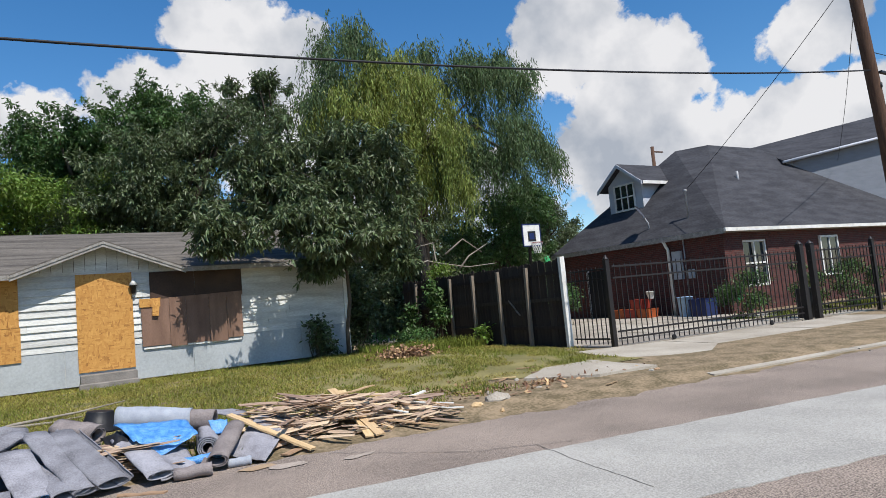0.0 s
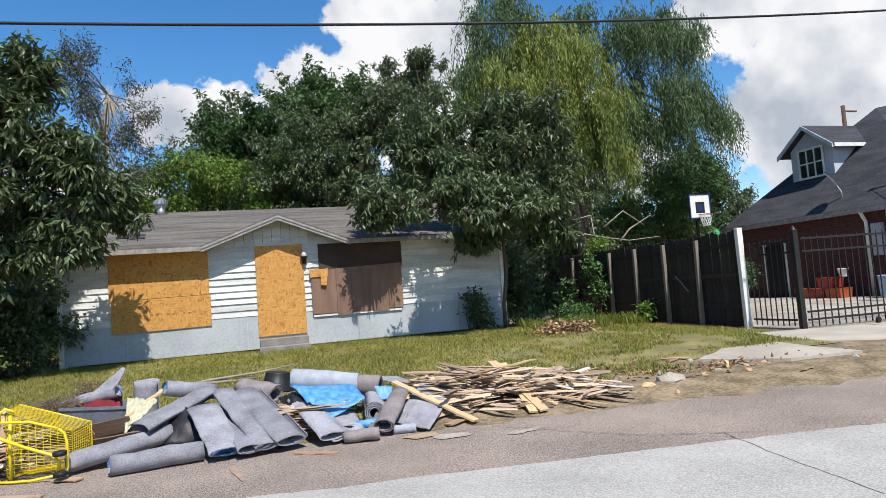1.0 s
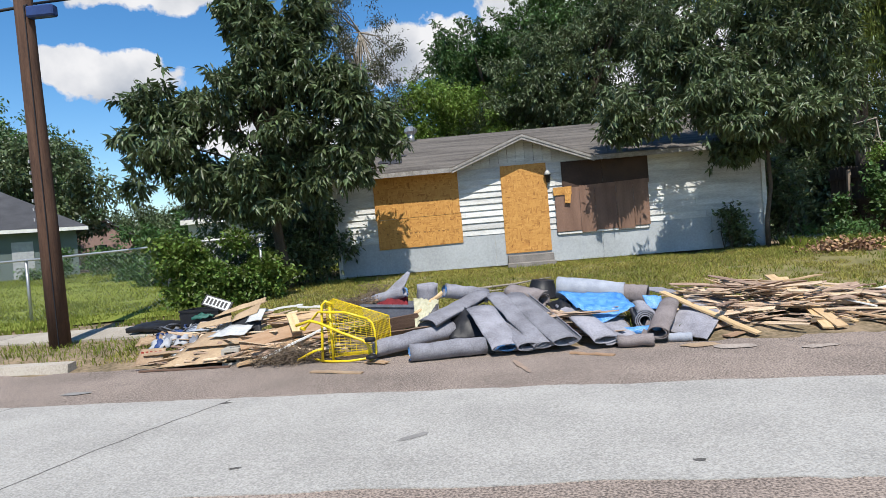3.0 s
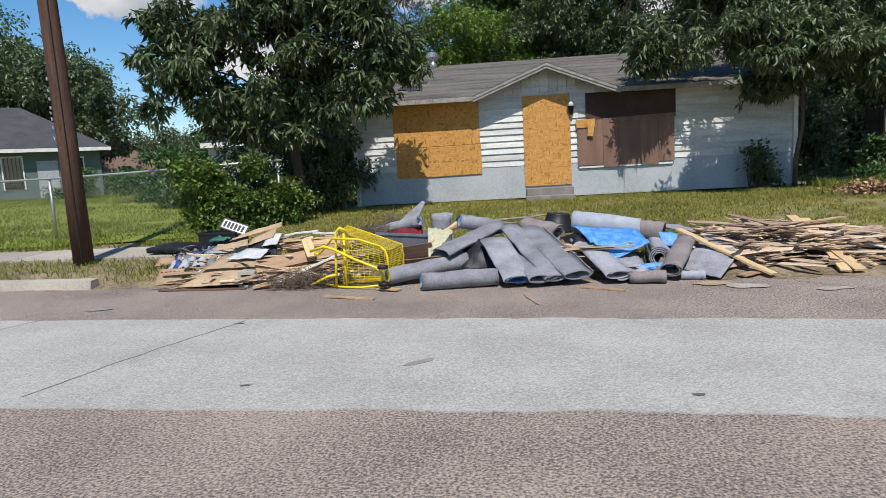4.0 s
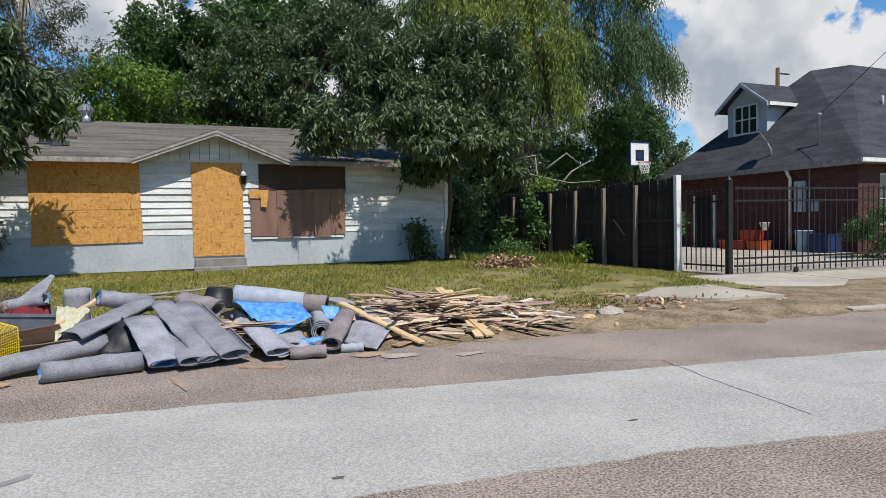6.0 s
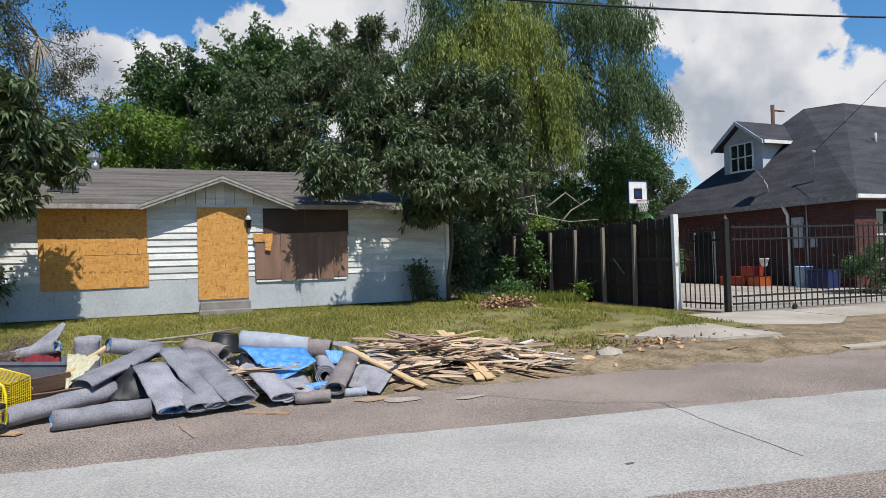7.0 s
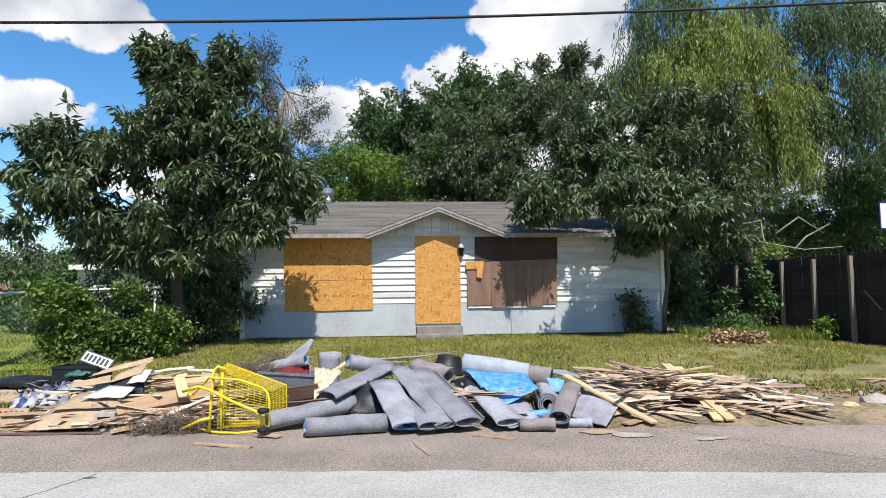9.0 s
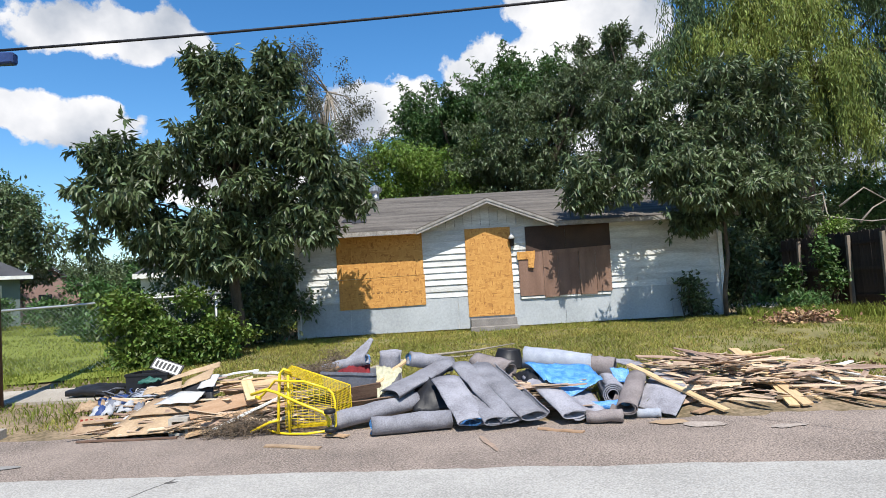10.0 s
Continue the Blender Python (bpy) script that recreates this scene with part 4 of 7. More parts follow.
# ---- willow ----
def willow():
    rng = np.random.default_rng(31)
    t = thing("willow_tree", "tall weeping willow with hanging yellow-green strands", "tree")
    bm = bmesh.new()
    trunk = [(11.9, 20.3, 0.2), (11.8, 20.3, 2.4), (11.5, 20.2, 4.4), (11.0, 20.1, 7.0), (10.6, 20.0, 9.5)]
    tube(bm, trunk, [0.24, 0.2, 0.17, 0.13, 0.07], 12)
    for e in ((14.6, 20.6, 9.5), (16.6, 20.7, 7.5), (8.9, 19.9, 7.8), (12.6, 20.4, 10.8), (9.8, 19.3, 10.2), (15.6, 20.2, 8.0)):
        s0 = Vector(trunk[int(rng.integers(1, 4))])
        e = Vector(e)
        tube(bm, [s0, s0.lerp(e, 0.4) + Vector((0, 0, 0.7)), s0.lerp(e, 0.75) + Vector((0, 0, 0.6)), e], [0.15, 0.11, 0.07, 0.03], 8)
    part("trunk", bm, "bark", t)
    # pale dead limbs that lie along the fence top
    for pts in (((9.95, 18.0, 2.55), (10.2, 18.0, 2.78), (10.6, 18.0, 2.88), (11.2, 18.0, 2.76), (12.2, 18.0, 2.6), (13.4, 18.0, 2.68)), ((11.8, 20.0, 2.6), (11.4, 18.8, 3.3), (11.0, 18.2, 3.5), (10.2, 18.0, 3.35)), ((11.5, 18.3, 3.1), (12.2, 18.2, 3.6), (12.9, 18.1, 3.1)), ((10.9, 18.0, 2.1), (10.95, 18.0, 2.8), (11.05, 18.3, 3.5)), ((12.0, 18.2, 2.6), (12.4, 18.2, 3.0), (13.2, 18.2, 3.4))):
        part("limb", tube(bmesh.new(), pts, [0.035 - 0.025 * k / (len(pts) - 1) for k in range(len(pts))], 7), "palebark", t, "pale bare dead limb")
    for mt, blobs, n in (("willow_yellow", [((9.35, 19.3, 8.3), (1.9, 1.3, 1.7)), ((11.6, 19.2, 7.6), (1.7, 1.2, 2.4)), ((10.4, 19.2, 9.4), (1.6, 1.3, 1.5)), ((12.0, 19.2, 5.8), (1.2, 1.0, 1.5))], 3000),
                         ("willow_leaf", [((9.1, 19.9, 10.6), (1.4, 1.4, 1.7)), ((8.6, 20.0, 8.8), (1.4, 1.3, 1.6)), ((13.1, 20.4, 10.5), (2.0, 1.6, 1.7)), ((15.9, 20.4, 10.3), (1.9, 1.6, 1.8)), ((15.5, 20.4, 8.0), (2.3, 1.6, 2.1)), ((17.2, 20.4, 7.2), (1.5, 1.4, 1.6)), ((14.0, 20.5, 6.8), (1.7, 1.4, 1.8)), ((12.6, 20.8, 6.4), (1.8, 1.3, 1.9))], 6000)):
        c, r = np.array([b[0] for b in blobs]), np.array([b[1] for b in blobs])
        pk = rng.choice(len(blobs), n, p=r.prod(1) / r.prod(1).sum())
        # strands gather in tufts
        tuft = rng.normal(size=(len(blobs), 40, 3))
        tuft /= np.linalg.norm(tuft, axis=2)[:, :, None]
        d = tuft[pk, rng.integers(0, 40, n)] + rng.normal(size=(n, 3)) * 0.11
        d[:, 2] = np.abs(d[:, 2]) * 1.0 - 0.25
        p0 = c[pk] + d * r[pk] * (0.55 + 0.5 * rng.random(n))[:, None]
        ln = 0.5 + 1.3 * rng.random(n) ** 1.3
        ln = np.minimum(ln, p0[:, 2] - 2.6)
        k = 15
        f = (np.arange(k) + 0.5) / k
        out = d[:, None, :2] * 0.35 * np.sqrt(f)[None, :, None]
        q = np.repeat(p0[:, None, :], k, 1)
        q[:, :, :2] += out
        q[:, :, 2] -= ln[:, None] * f[None, :] - 0.15 * np.sin(f * 3.1)[None, :]
        q = q.reshape(-1, 3) + rng.normal(size=(n * k, 3)) * 0.03
        m = len(q)
        ax = rng.normal(size=(m, 3)) * 0.35 + np.array([0, 0, -1.0])
        ax /= np.linalg.norm(ax, axis=1)[:, None]
        sd = np.cross(ax, rng.normal(size=(m, 3)))
        sd /= np.linalg.norm(sd, axis=1)[:, None]
        L, W = (0.13 + 0.1 * rng.random(m))[:, None], 0.036
        v = np.stack([q, q + ax * L * 0.4 + sd * W / 2, q + ax * L, q + ax * L * 0.4 - sd * W / 2], 1).reshape(-1, 3)
        i = np.arange(m) * 4
        mesh_np("foliage", v, np.stack([i, i + 1, i + 2, i + 3], 1), mt, t)


willow()


# ---- bushes, vines, undergrowth ----
def bush(label, blobs, leaves, length, width, material, seed, per=14, size=0.22, droop=0.1):
    rng = np.random.default_rng(seed)
    t = thing("bush", label, "bush")
    c, r = clumps(rng, blobs, per, size)
    bm = bmesh.new()
    for k in range(14):
        e = Vector(c[int(rng.integers(len(c)))])
        b0 = Vector((e.x + rng.normal() * 0.15, e.y + 0.1, ground_z(e.x, e.y) - 0.02))
        tube(bm, [b0, b0.lerp(e, 0.5) + Vector((rng.normal() * 0.05, 0, 0)), e], [0.012, 0.01, 0.004], 5)
    tagged(part("stem", bm, "bark", t), kind="stuff")
    v, f = leaf_cloud(rng, c, r, leaves, length, width, droop)
    mesh_np("foliage", v, f, material, t)


bush("leafy green vine thicket over a wire fence", [((-5.75, 11.9, 1.1), (0.5, 0.4, 0.6)), ((-5.0, 12.0, 0.95), (0.7, 0.5, 0.75)), ((-4.4, 12.1, 0.75), (0.5, 0.5, 0.65)), ((-5.1, 11.8, 0.5), (0.9, 0.4, 0.4))], 17000, 0.1, 0.06, "vine_leaf", 41)
bush("dark shaded undergrowth beneath the tree", [((-4.6, 13.9, 1.4), (1.0, 0.8, 1.1)), ((-5.7, 14.3, 1.3), (1.0, 0.8, 1.2)), ((-4.0, 14.2, 1.3), (0.7, 0.8, 1.2)), ((-4.3, 16, 2.0), (0.9, 2.0, 1.8))], 16000, 0.13, 0.06, "leaf", 42, 6, 0.35)
bush("small shrub against the house wall", [((5.35, 14.2, 1.15), (0.28, 0.2, 0.35)), ((5.5, 14.25, 0.7), (0.2, 0.18, 0.25))], 1400, 0.1, 0.055, "leaf", 43, 60, 0.14)
bush("tangled dark undergrowth between house and fence", [((7.2, 18.0, 1.5), (0.9, 1.2, 1.5)), ((7.2, 18.5, 2.6), (0.8, 2, 1.4)), ((8.6, 20.6, 2.2), (1.6, 1.0, 1.9)), ((7.0, 15.4, 1.6), (0.3, 0.4, 0.9))], 13000, 0.13, 0.06, "leaf", 44, 6, 0.32)
bush("climbing vine on the wooden fence", [((10.4, 17.4, 1.75), (0.14, 0.5, 0.45)), ((10.38, 17.1, 1.1), (0.16, 0.45, 0.35)), ((10.35, 18.9, 0.9), (0.2, 0.5, 0.6))], 1900, 0.12, 0.08, "leaf_mid", 45, 50, 0.16)
bush("weedy sprouts at the foot of the fence", [((8.6, 15.4, 0.55), (0.6, 0.5, 0.28)), ((7.4, 14.3, 0.5), (0.6, 0.4, 0.35))], 1700, 0.12, 0.06, "leaf_mid", 46, 20, 0.2)
bush("young green sapling at the fence foot", [((10.4, 14.7, 0.5), (0.18, 0.25, 0.28))], 150, 0.16, 0.07, "leaf_bright", 47, 90, 0.14)
bush("overgrown yellow-green vine on the fence top", [((10.9, 17.9, 2.5), (0.3, 0.4, 0.28))], 900, 0.1, 0.05, "leaf_bright", 48, 20, 0.2)
bush("round green shrub by the driveway", [((16.4, 18.4, 1.2), (1.0, 0.8, 1.0))], 4500, 0.12, 0.06, "leaf_mid", 49, 16, 0.3)
bush("clipped garden shrub by the brick wall", [((18.3, 11.9, 0.9), (0.9, 0.5, 0.75)), ((20.4, 11.2, 0.9), (1.0, 0.5, 0.8)), ((22.5, 10.8, 0.9), (1.0, 0.5, 0.8))], 9000, 0.09, 0.045, "leaf_mid", 50, 16, 0.25)
bush("shrub against a white garage wall", [((-12.4, 22, 1.2), (1.6, 1.0, 1.2)), ((-9.5, 19, 1.4), (1.4, 1.2, 1.3)), ((-16, 26, 1.0), (3.5, 1, 0.9))], 14000, 0.16, 0.08, "leaf_mid", 51, 4, 0.4)


# ---- grass ----
def blades(name, label, material, regions, n, h, w, seed, lean=0.5):
    rng = np.random.default_rng(seed)
    area = np.array([(b[1] - b[0]) * (b[3] - b[2]) for b in regions])
    pk = rng.choice(len(regions), n, p=area / area.sum())
    R_ = np.array([b[:4] for b in regions])[pk]
    x = R_[:, 0] + (R_[:, 1] - R_[:, 0]) * rng.random(n)
    y = R_[:, 2] + (R_[:, 3] - R_[:, 2]) * rng.random(n)
    s = y - (KERB0 + KERB_SLOPE * x)
    pat = np.array([noise.noise((a * 0.8, b * 0.8, seed)) + 0.6 * noise.noise((a * 2.7, b * 2.7, seed + 4)) for a, b in zip(x, y)])
    ok = (s > 0.25 + 0.5 * np.maximum(0, -pat)) & (pat > -0.4 + 0.9 * (s < 1.2) * (x > -4) - 0.12 * (y > 10) + 0.45 * (x > 4.6) * (y < 11.5 + 0.4 * (x - 6)))
    ok &= ~((x > HX0) & (x < HX1) & (y > HY - 0.05))
    ok &= ~((x < -4.9) & (s > 1.78) & (s < 2.85)) & ~((x > 6.0) & (s > 0.0) & (s < 2.3)) & ~((x > 9.3) & (y < 9.9)) & ~((x > 10.8) & (x < 17.9) & (y > 9))
    x, y, pat = x[ok], y[ok], pat[ok]
    m = len(x)
    z = np.array([ground_z(a, b) for a, b in zip(x, y)]) - 0.01
    a = rng.random(m) * 6.283
    H = h * (0.5 + 0.9 * rng.random(m)) * (1 + 0.5 * np.clip(pat, -0.6, 0.8))
    dx, dy = np.cos(a), np.sin(a)
    ln = lean * H * rng.random(m)
    b = rng.random(m) * 6.283
    W = w * (0.6 + 0.8 * rng.random(m))
    p = np.stack([x, y, z], 1)
    sd = np.stack([-np.sin(b), np.cos(b), b * 0], 1) * W[:, None] / 2
    mid = p + np.stack([dx * ln * 0.35, dy * ln * 0.35, H * 0.6], 1)
    tip = p + np.stack([dx * ln, dy * ln, H], 1)
    v = np.stack([p - sd, p + sd, mid + sd * 0.8, tip, mid - sd * 0.8], 1).reshape(-1, 3)
    i = np.arange(m) * 5
    g = tagged(new(name), label, "grass", kind="stuff")
    me = bpy.data.meshes.new(name)
    f = np.concatenate([np.stack([i, i + 1, i + 2], 1), np.stack([i, i + 2, i + 4], 1), np.stack([i + 4, i + 2, i + 3], 1)])
    bpy.data.objects.remove(g)
    ob = mesh_np(name, v, f, material, None)
    tagged(ob, label, "grass", kind="stuff")


blades("grass", "short dry yellow-green lawn grass", "grass", [(-5, 11, 7, 14.6), (-5, 9, 9, 14.6)], 150000, 0.058, 0.011, 61, 1.5)
blades("grass", "sparse green grass along the verge", "lush_grass", [(-12, 10, 6.2, 9.5), (-4, 10, 7.5, 14.5)], 45000, 0.075, 0.012, 62, 1.2)
blades("grass", "bright mown lawn beside a house", "lush_grass", [(-26, -4.6, 10, 24), (-26, -5, 10, 15), (-45, -8, 22, 34)], 130000, 0.085, 0.025, 63)
blades("grass", "tall weeds along the fence", "lush_grass", [(6.3, 8.1, 12.7, 14.3), (8, 10.2, 14.4, 15.6)], 6500, 0.24, 0.016, 64, 0.7)
blades("grass", "grass in front of the iron railing", "lush_grass", [(17.9, 26, 8.2, 12.5)], 14000, 0.09, 0.02, 65)


# ---- rubbish pile on the verge ----
def felt_roll(label, p0, p1, r, turns=2.4, flat=1.0, material="felt", liner=0, seed=0, taper=1.0, flap=0.0):
    """A rolled-up sheet: a spiral of some thickness swept along its length, a little crushed and uneven; liner: blue film in the end 1 or 2."""
    rng = random.Random(seed)
    t = thing("carpet_roll", label, "carpet roll", group="rolls of carpet pad")
    p0, p1 = Vector(p0), Vector(p1)
    ax = (p1 - p0).normalized()
    up = Vector((0, 0, 1)) if abs(ax.z) < 0.9 else Vector((0, 1, 0))
    sx = ax.cross(up).normalized()
    sz = sx.cross(ax)
    n, st, th = 44, 9, 0.011
    ph = rng.random() * 6.3
    bm = bmesh.new()
    rings = []
    for k in range(st):
        f = k / (st - 1)
        c = p0.lerp(p1, f) + (sx * rng.uniform(-1, 1) + sz * rng.uniform(-1, 1)) * 0.006
        rad = r * (1 + (taper - 1) * f) * (1 + rng.uniform(-0.04, 0.04))
        out, inn = [], []
        for i in range(n + 1):
            g = i / n
            a = ph + g * turns * 2 * math.pi
            rr = rad * (1 - 0.16 * turns * (1 - g)) * (1 + 0.05 * noise.noise((math.cos(a) * 2, math.sin(a) * 2, f * 3 + seed)))
            if g > 0.93:
                rr += flap * (g - 0.93) / 0.07
            d = sx * math.cos(a) + sz * math.sin(a) * flat
            end = ax * (0.012 * noise.noise((a, seed, 1.0)) if k in (0, st - 1) else 0)
            out.append(bm.verts.new(c + d * rr + end))
            inn.append(bm.verts.new(c + d * (rr - th) + end))
        rings.append((out, inn))
    for (o0, i0), (o1, i1) in zip(rings, rings[1:]):
        for i in range(n):
            for f in ((o0[i], o0[i + 1], o1[i + 1], o1[i]), (i0[i + 1], i0[i], i1[i], i1[i + 1])):
                bm.faces.new(f).smooth = True
        bm.faces.new((o0[n], i0[n], i1[n], o1[n]))
        bm.faces.new((i0[0], o0[0], o1[0], i1[0]))
    for o, q in (rings[0], rings[-1]):
        for i in range(n):
            bm.faces.new((o[i], o[i + 1], q[i + 1], q[i]))
    bmesh.ops.recalc_face_normals(bm, faces=bm.faces)
    part("roll", bm, material, t)
    if liner:
        e, w = (p0, ax) if liner == 1 else (p1, -ax)
        b = bmesh.new()
        m = 18
        ra, rb = [], []
        for i in range(m):
            a = i / m * 2 * math.pi
            q = r * (0.74 + 0.07 * math.sin(5 * a + seed))
            d = (sx * math.cos(a) + sz * math.sin(a) * flat) * q
            ra.append(b.verts.new(e - w * (0.012 + 0.012 * math.sin(3 * a)) + d * 1.04))
            rb.append(b.verts.new(e + w * 0.2 + d * 0.8))
        for i in range(m):
            b.faces.new((ra[i], ra[(i + 1) % m], rb[(i + 1) % m], rb[i])).smooth = True
        bmesh.ops.solidify(b, geom=list(b.faces), thickness=0.004)
        part("liner", b, "bluefilm", t, "crumpled blue plastic backing film")
    return t


def cloth_sheet(name, label, category, corners, material, bulge=0.03, rough=0.015, thick=0.01, seed=1, nu=14, nv=12, ragged=0.02):
    """A limp sheet hung between four corners, with folds, ragged edges and thickness."""
    a, b, c, d = (Vector(p) for p in corners)
    bm = bmesh.new()
    grid = []
    for i in range(nu + 1):
        u = i / nu
        row = []
        for j in range(nv + 1):
            v = j / nv
            uu = u + (ragged * noise.noise((v * 5, seed, 0.3)) if i in (0, nu) else 0)
            vv = v + (ragged * noise.noise((u * 5, seed, 7.3)) if j in (0, nv) else 0)
            p = a * (1 - uu) * (1 - vv) + b * uu * (1 - vv) + c * uu * vv + d * (1 - uu) * vv
            p.z += bulge * 4 * u * (1 - u) * 4 * v * (1 - v) + rough * noise.noise((u * 4, v * 4, seed)) + rough * 0.5 * noise.noise((u * 11, v * 11, seed))
            row.append(bm.verts.new(p))
        grid.append(row)
    for i in range(nu):
        for j in range(nv):
            bm.faces.new((grid[i][j], grid[i + 1][j], grid[i + 1][j + 1], grid[i][j + 1])).smooth = True
    bmesh.ops.recalc_face_normals(bm, faces=bm.faces)
    bmesh.ops.solidify(bm, geom=list(bm.faces), thickness=thick)
    return tagged(part(name, bm, material), label, category)


def board(name, label, category, p0, p1, w, th, material, roll=0.0, group=""):
    """A sawn board from end to end, with slightly broken ends and eased edges."""
    p0, p1 = Vector(p0), Vector(p1)
    ln = (p1 - p0).length
    ax = (p1 - p0).normalized()
    sx = ax.cross(Vector((0, 0, 1))).normalized()
    sz = sx.cross(ax)
    rot = Matrix((ax, sx, sz)).transposed().to_4x4()
    m = Matrix.Translation(p0) @ rot @ Matrix.Rotation(radians(roll), 4, "X")
    rng = random.Random(int(abs(p0.x * 1000)) + int(abs(p1.y * 777)))
    bm = bmesh.new()
    k = 5
    secs = []
    for i in range(k + 1):
        x = ln * i / k
        bow = 0.008 * math.sin(math.pi * i / k) * rng.uniform(-1, 1)
        e = [rng.uniform(-0.02, 0.02) if i in (0, k) else 0 for _ in range(2)]
        secs.append([bm.verts.new((x + e[0], -w / 2, bow - th / 2)), bm.verts.new((x + e[1], w / 2, bow - th / 2)), bm.verts.new((x + e[1], w / 2 * 0.97, bow + th / 2)), bm.verts.new((x + e[0], -w / 2 * 0.97, bow + th / 2))])
    for a, b in zip(secs, secs[1:]):
        for i in range(4):
            bm.faces.new((a[i], a[(i + 1) % 4], b[(i + 1) % 4], b[i]))
    bm.faces.new(secs[0][::-1])
    bm.faces.new(secs[-1])
    bmesh.ops.recalc_face_normals(bm, faces=bm.faces)
    ob = tagged(part(name, bm, material), label, category, group)
    ob.matrix_world = m
    return ob


GREY = "grey felt carpet pad roll lying on the rubbish pile"
BLUE = "grey felt carpet pad roll with blue backing film showing"
felt_roll(BLUE, (-1.0, 6.42, 0.1), (-0.22, 6.53, 0.11), 0.105, 2.2, 0.9, liner=1, seed=1)
felt_roll(BLUE, (-1.42, 6.7, 0.11), (-0.56, 7.12, 0.2), 0.1, 2.4, 0.85, liner=2, seed=2, flap=0.03)
felt_roll("flattened grey felt carpet pad roll leaning on the pile", (0.0, 6.37, 0.1), (-0.24, 7.12, 0.42), 0.18, 1.6, 0.24, liner=1, seed=3, flap=0.05)
felt_roll("long grey felt carpet pad roll leaning on the pile", (0.36, 6.35, 0.1), (-0.06, 7.5, 0.52), 0.125, 1.8, 0.34, seed=4, flap=0.08, taper=1.1)
felt_roll("half-open grey felt carpet pad roll", (0.2, 6.31, 0.1), (0.02, 7.0, 0.26), 0.125, 1.4, 0.36, seed=5, flap=0.07)
felt_roll("thick grey felt carpet pad roll leaning on the pile", (0.585, 6.37, 0.12), (0.16, 7.5, 0.49), 0.165, 1.3, 0.32, seed=6, taper=0.95, flap=0.04)
felt_roll("brownish-grey felt roll at the back of the pile", (0.12, 7.85, 0.5), (0.5, 7.45, 0.42), 0.12, 2.0, 0.8, seed=7, flap=0.03, material="felt_brown")
felt_roll("flattened grey felt slab folded over the pile", (-0.86, 7.05, 0.3), (-0.22, 7.6, 0.53), 0.2, 1.6, 0.32, seed=8, flap=0.03)
felt_roll("short pale grey felt roll standing upright", (-0.92, 7.95, 0.12), (-0.9, 7.92, 0.68), 0.14, 2.0, seed=9, material="felt")
felt_roll(BLUE, (-1.75, 7.95, 0.48), (-1.16, 7.72, 0.62), 0.075, 2.0, liner=2, seed=10, flap=0.03)
felt_roll(BLUE, (-0.66, 7.55, 0.61), (-0.16, 7.75, 0.5), 0.09, 1.8, liner=1, seed=11)
felt_roll("pale grey carpet roll on top of the pile", (0.7, 7.72, 0.53), (1.44, 7.5, 0.42), 0.155, 2.0, 0.92, seed=12, material="felt_light")
felt_roll("short dark grey felt roll with a ragged end", (1.36, 7.52, 0.42), (1.68, 7.38, 0.38), 0.14, 1.6, seed=13, flap=0.05, material="felt_brown")
felt_roll("grey felt roll sliding down the pile", (0.74, 7.32, 0.36), (0.98, 6.36, 0.11), 0.15, 1.5, 0.3, seed=14, flap=0.14)
felt_roll("coiled dark grey felt roll seen end-on", (1.5, 6.82, 0.19), (1.58, 7.4, 0.24), 0.13, 3.4, seed=15)
felt_roll("brownish felt roll leaning on the pile", (1.86, 7.2, 0.32), (1.5, 6.42, 0.13), 0.12, 1.6, 0.6, seed=16, flap=0.05, material="felt_brown")
felt_roll("small brown felt roll on the road edge", (1.1, 6.4, 0.075), (1.44, 6.33, 0.085), 0.08, 1.6, 0.8, seed=17, material="felt_brown")
felt_roll("striped felt offcut rolled up", (1.62, 6.5, 0.06), (1.85, 6.46, 0.06), 0.05, 2.0, seed=18, material="felt_light")
cloth_sheet("blue_film", "crumpled shiny blue plastic film over the pile", "plastic sheet", [(0.64, 7.3, 0.52), (1.36, 7.32, 0.45), (1.42, 6.92, 0.34), (1.02, 6.78, 0.2)], "bluefilm", 0.02, 0.03, 0.004, 3)
cloth_sheet("blue_film", "pale blue plastic film draped over felt", "plastic sheet", [(0.7, 7.42, 0.5), (1.0, 7.4, 0.47), (1.0, 6.9, 0.3), (0.8, 6.98, 0.36)], "bluefilm", 0.01, 0.02, 0.004, 5)
cloth_sheet("blue_film", "folded piece of blue plastic film", "plastic sheet", [(1.58, 7.22, 0.42), (1.78, 7.2, 0.4), (1.76, 7.1, 0.26), (1.6, 7.1, 0.28)], "bluefilm", 0.01, 0.012, 0.004, 6)
felt_roll("thin blue film roll under the felt", (1.2, 6.72, 0.1), (1.6, 6.64, 0.13), 0.055, 2.0, seed=19, material="bluefilm")
cloth_sheet("felt_sheet", "flat grey felt sheet sloping to the road", "carpet pad", [(1.66, 6.78, 0.08), (1.97, 6.38, 0.03), (2.58, 7.3, 0.28), (2.2, 7.5, 0.34)], "felt", 0.03, 0.012, 0.012, 8)
cloth_sheet("felt_sheet", "grey felt sheet at the back of the pile", "carpet pad", [(1.5, 7.75, 0.5), (1.8, 7.45, 0.42), (2.25, 7.55, 0.34), (2.1, 7.95, 0.38)], "felt", 0.02, 0.02, 0.012, 9)
cloth_sheet("felt_sheet", "torn grey felt sheet on the road edge", "carpet pad", [(0.86, 6.98, 0.26), (0.98, 6.36, 0.05), (1.34, 6.5, 0.06), (1.3, 7.0, 0.2)], "felt", 0.02, 0.02, 0.012, 10)
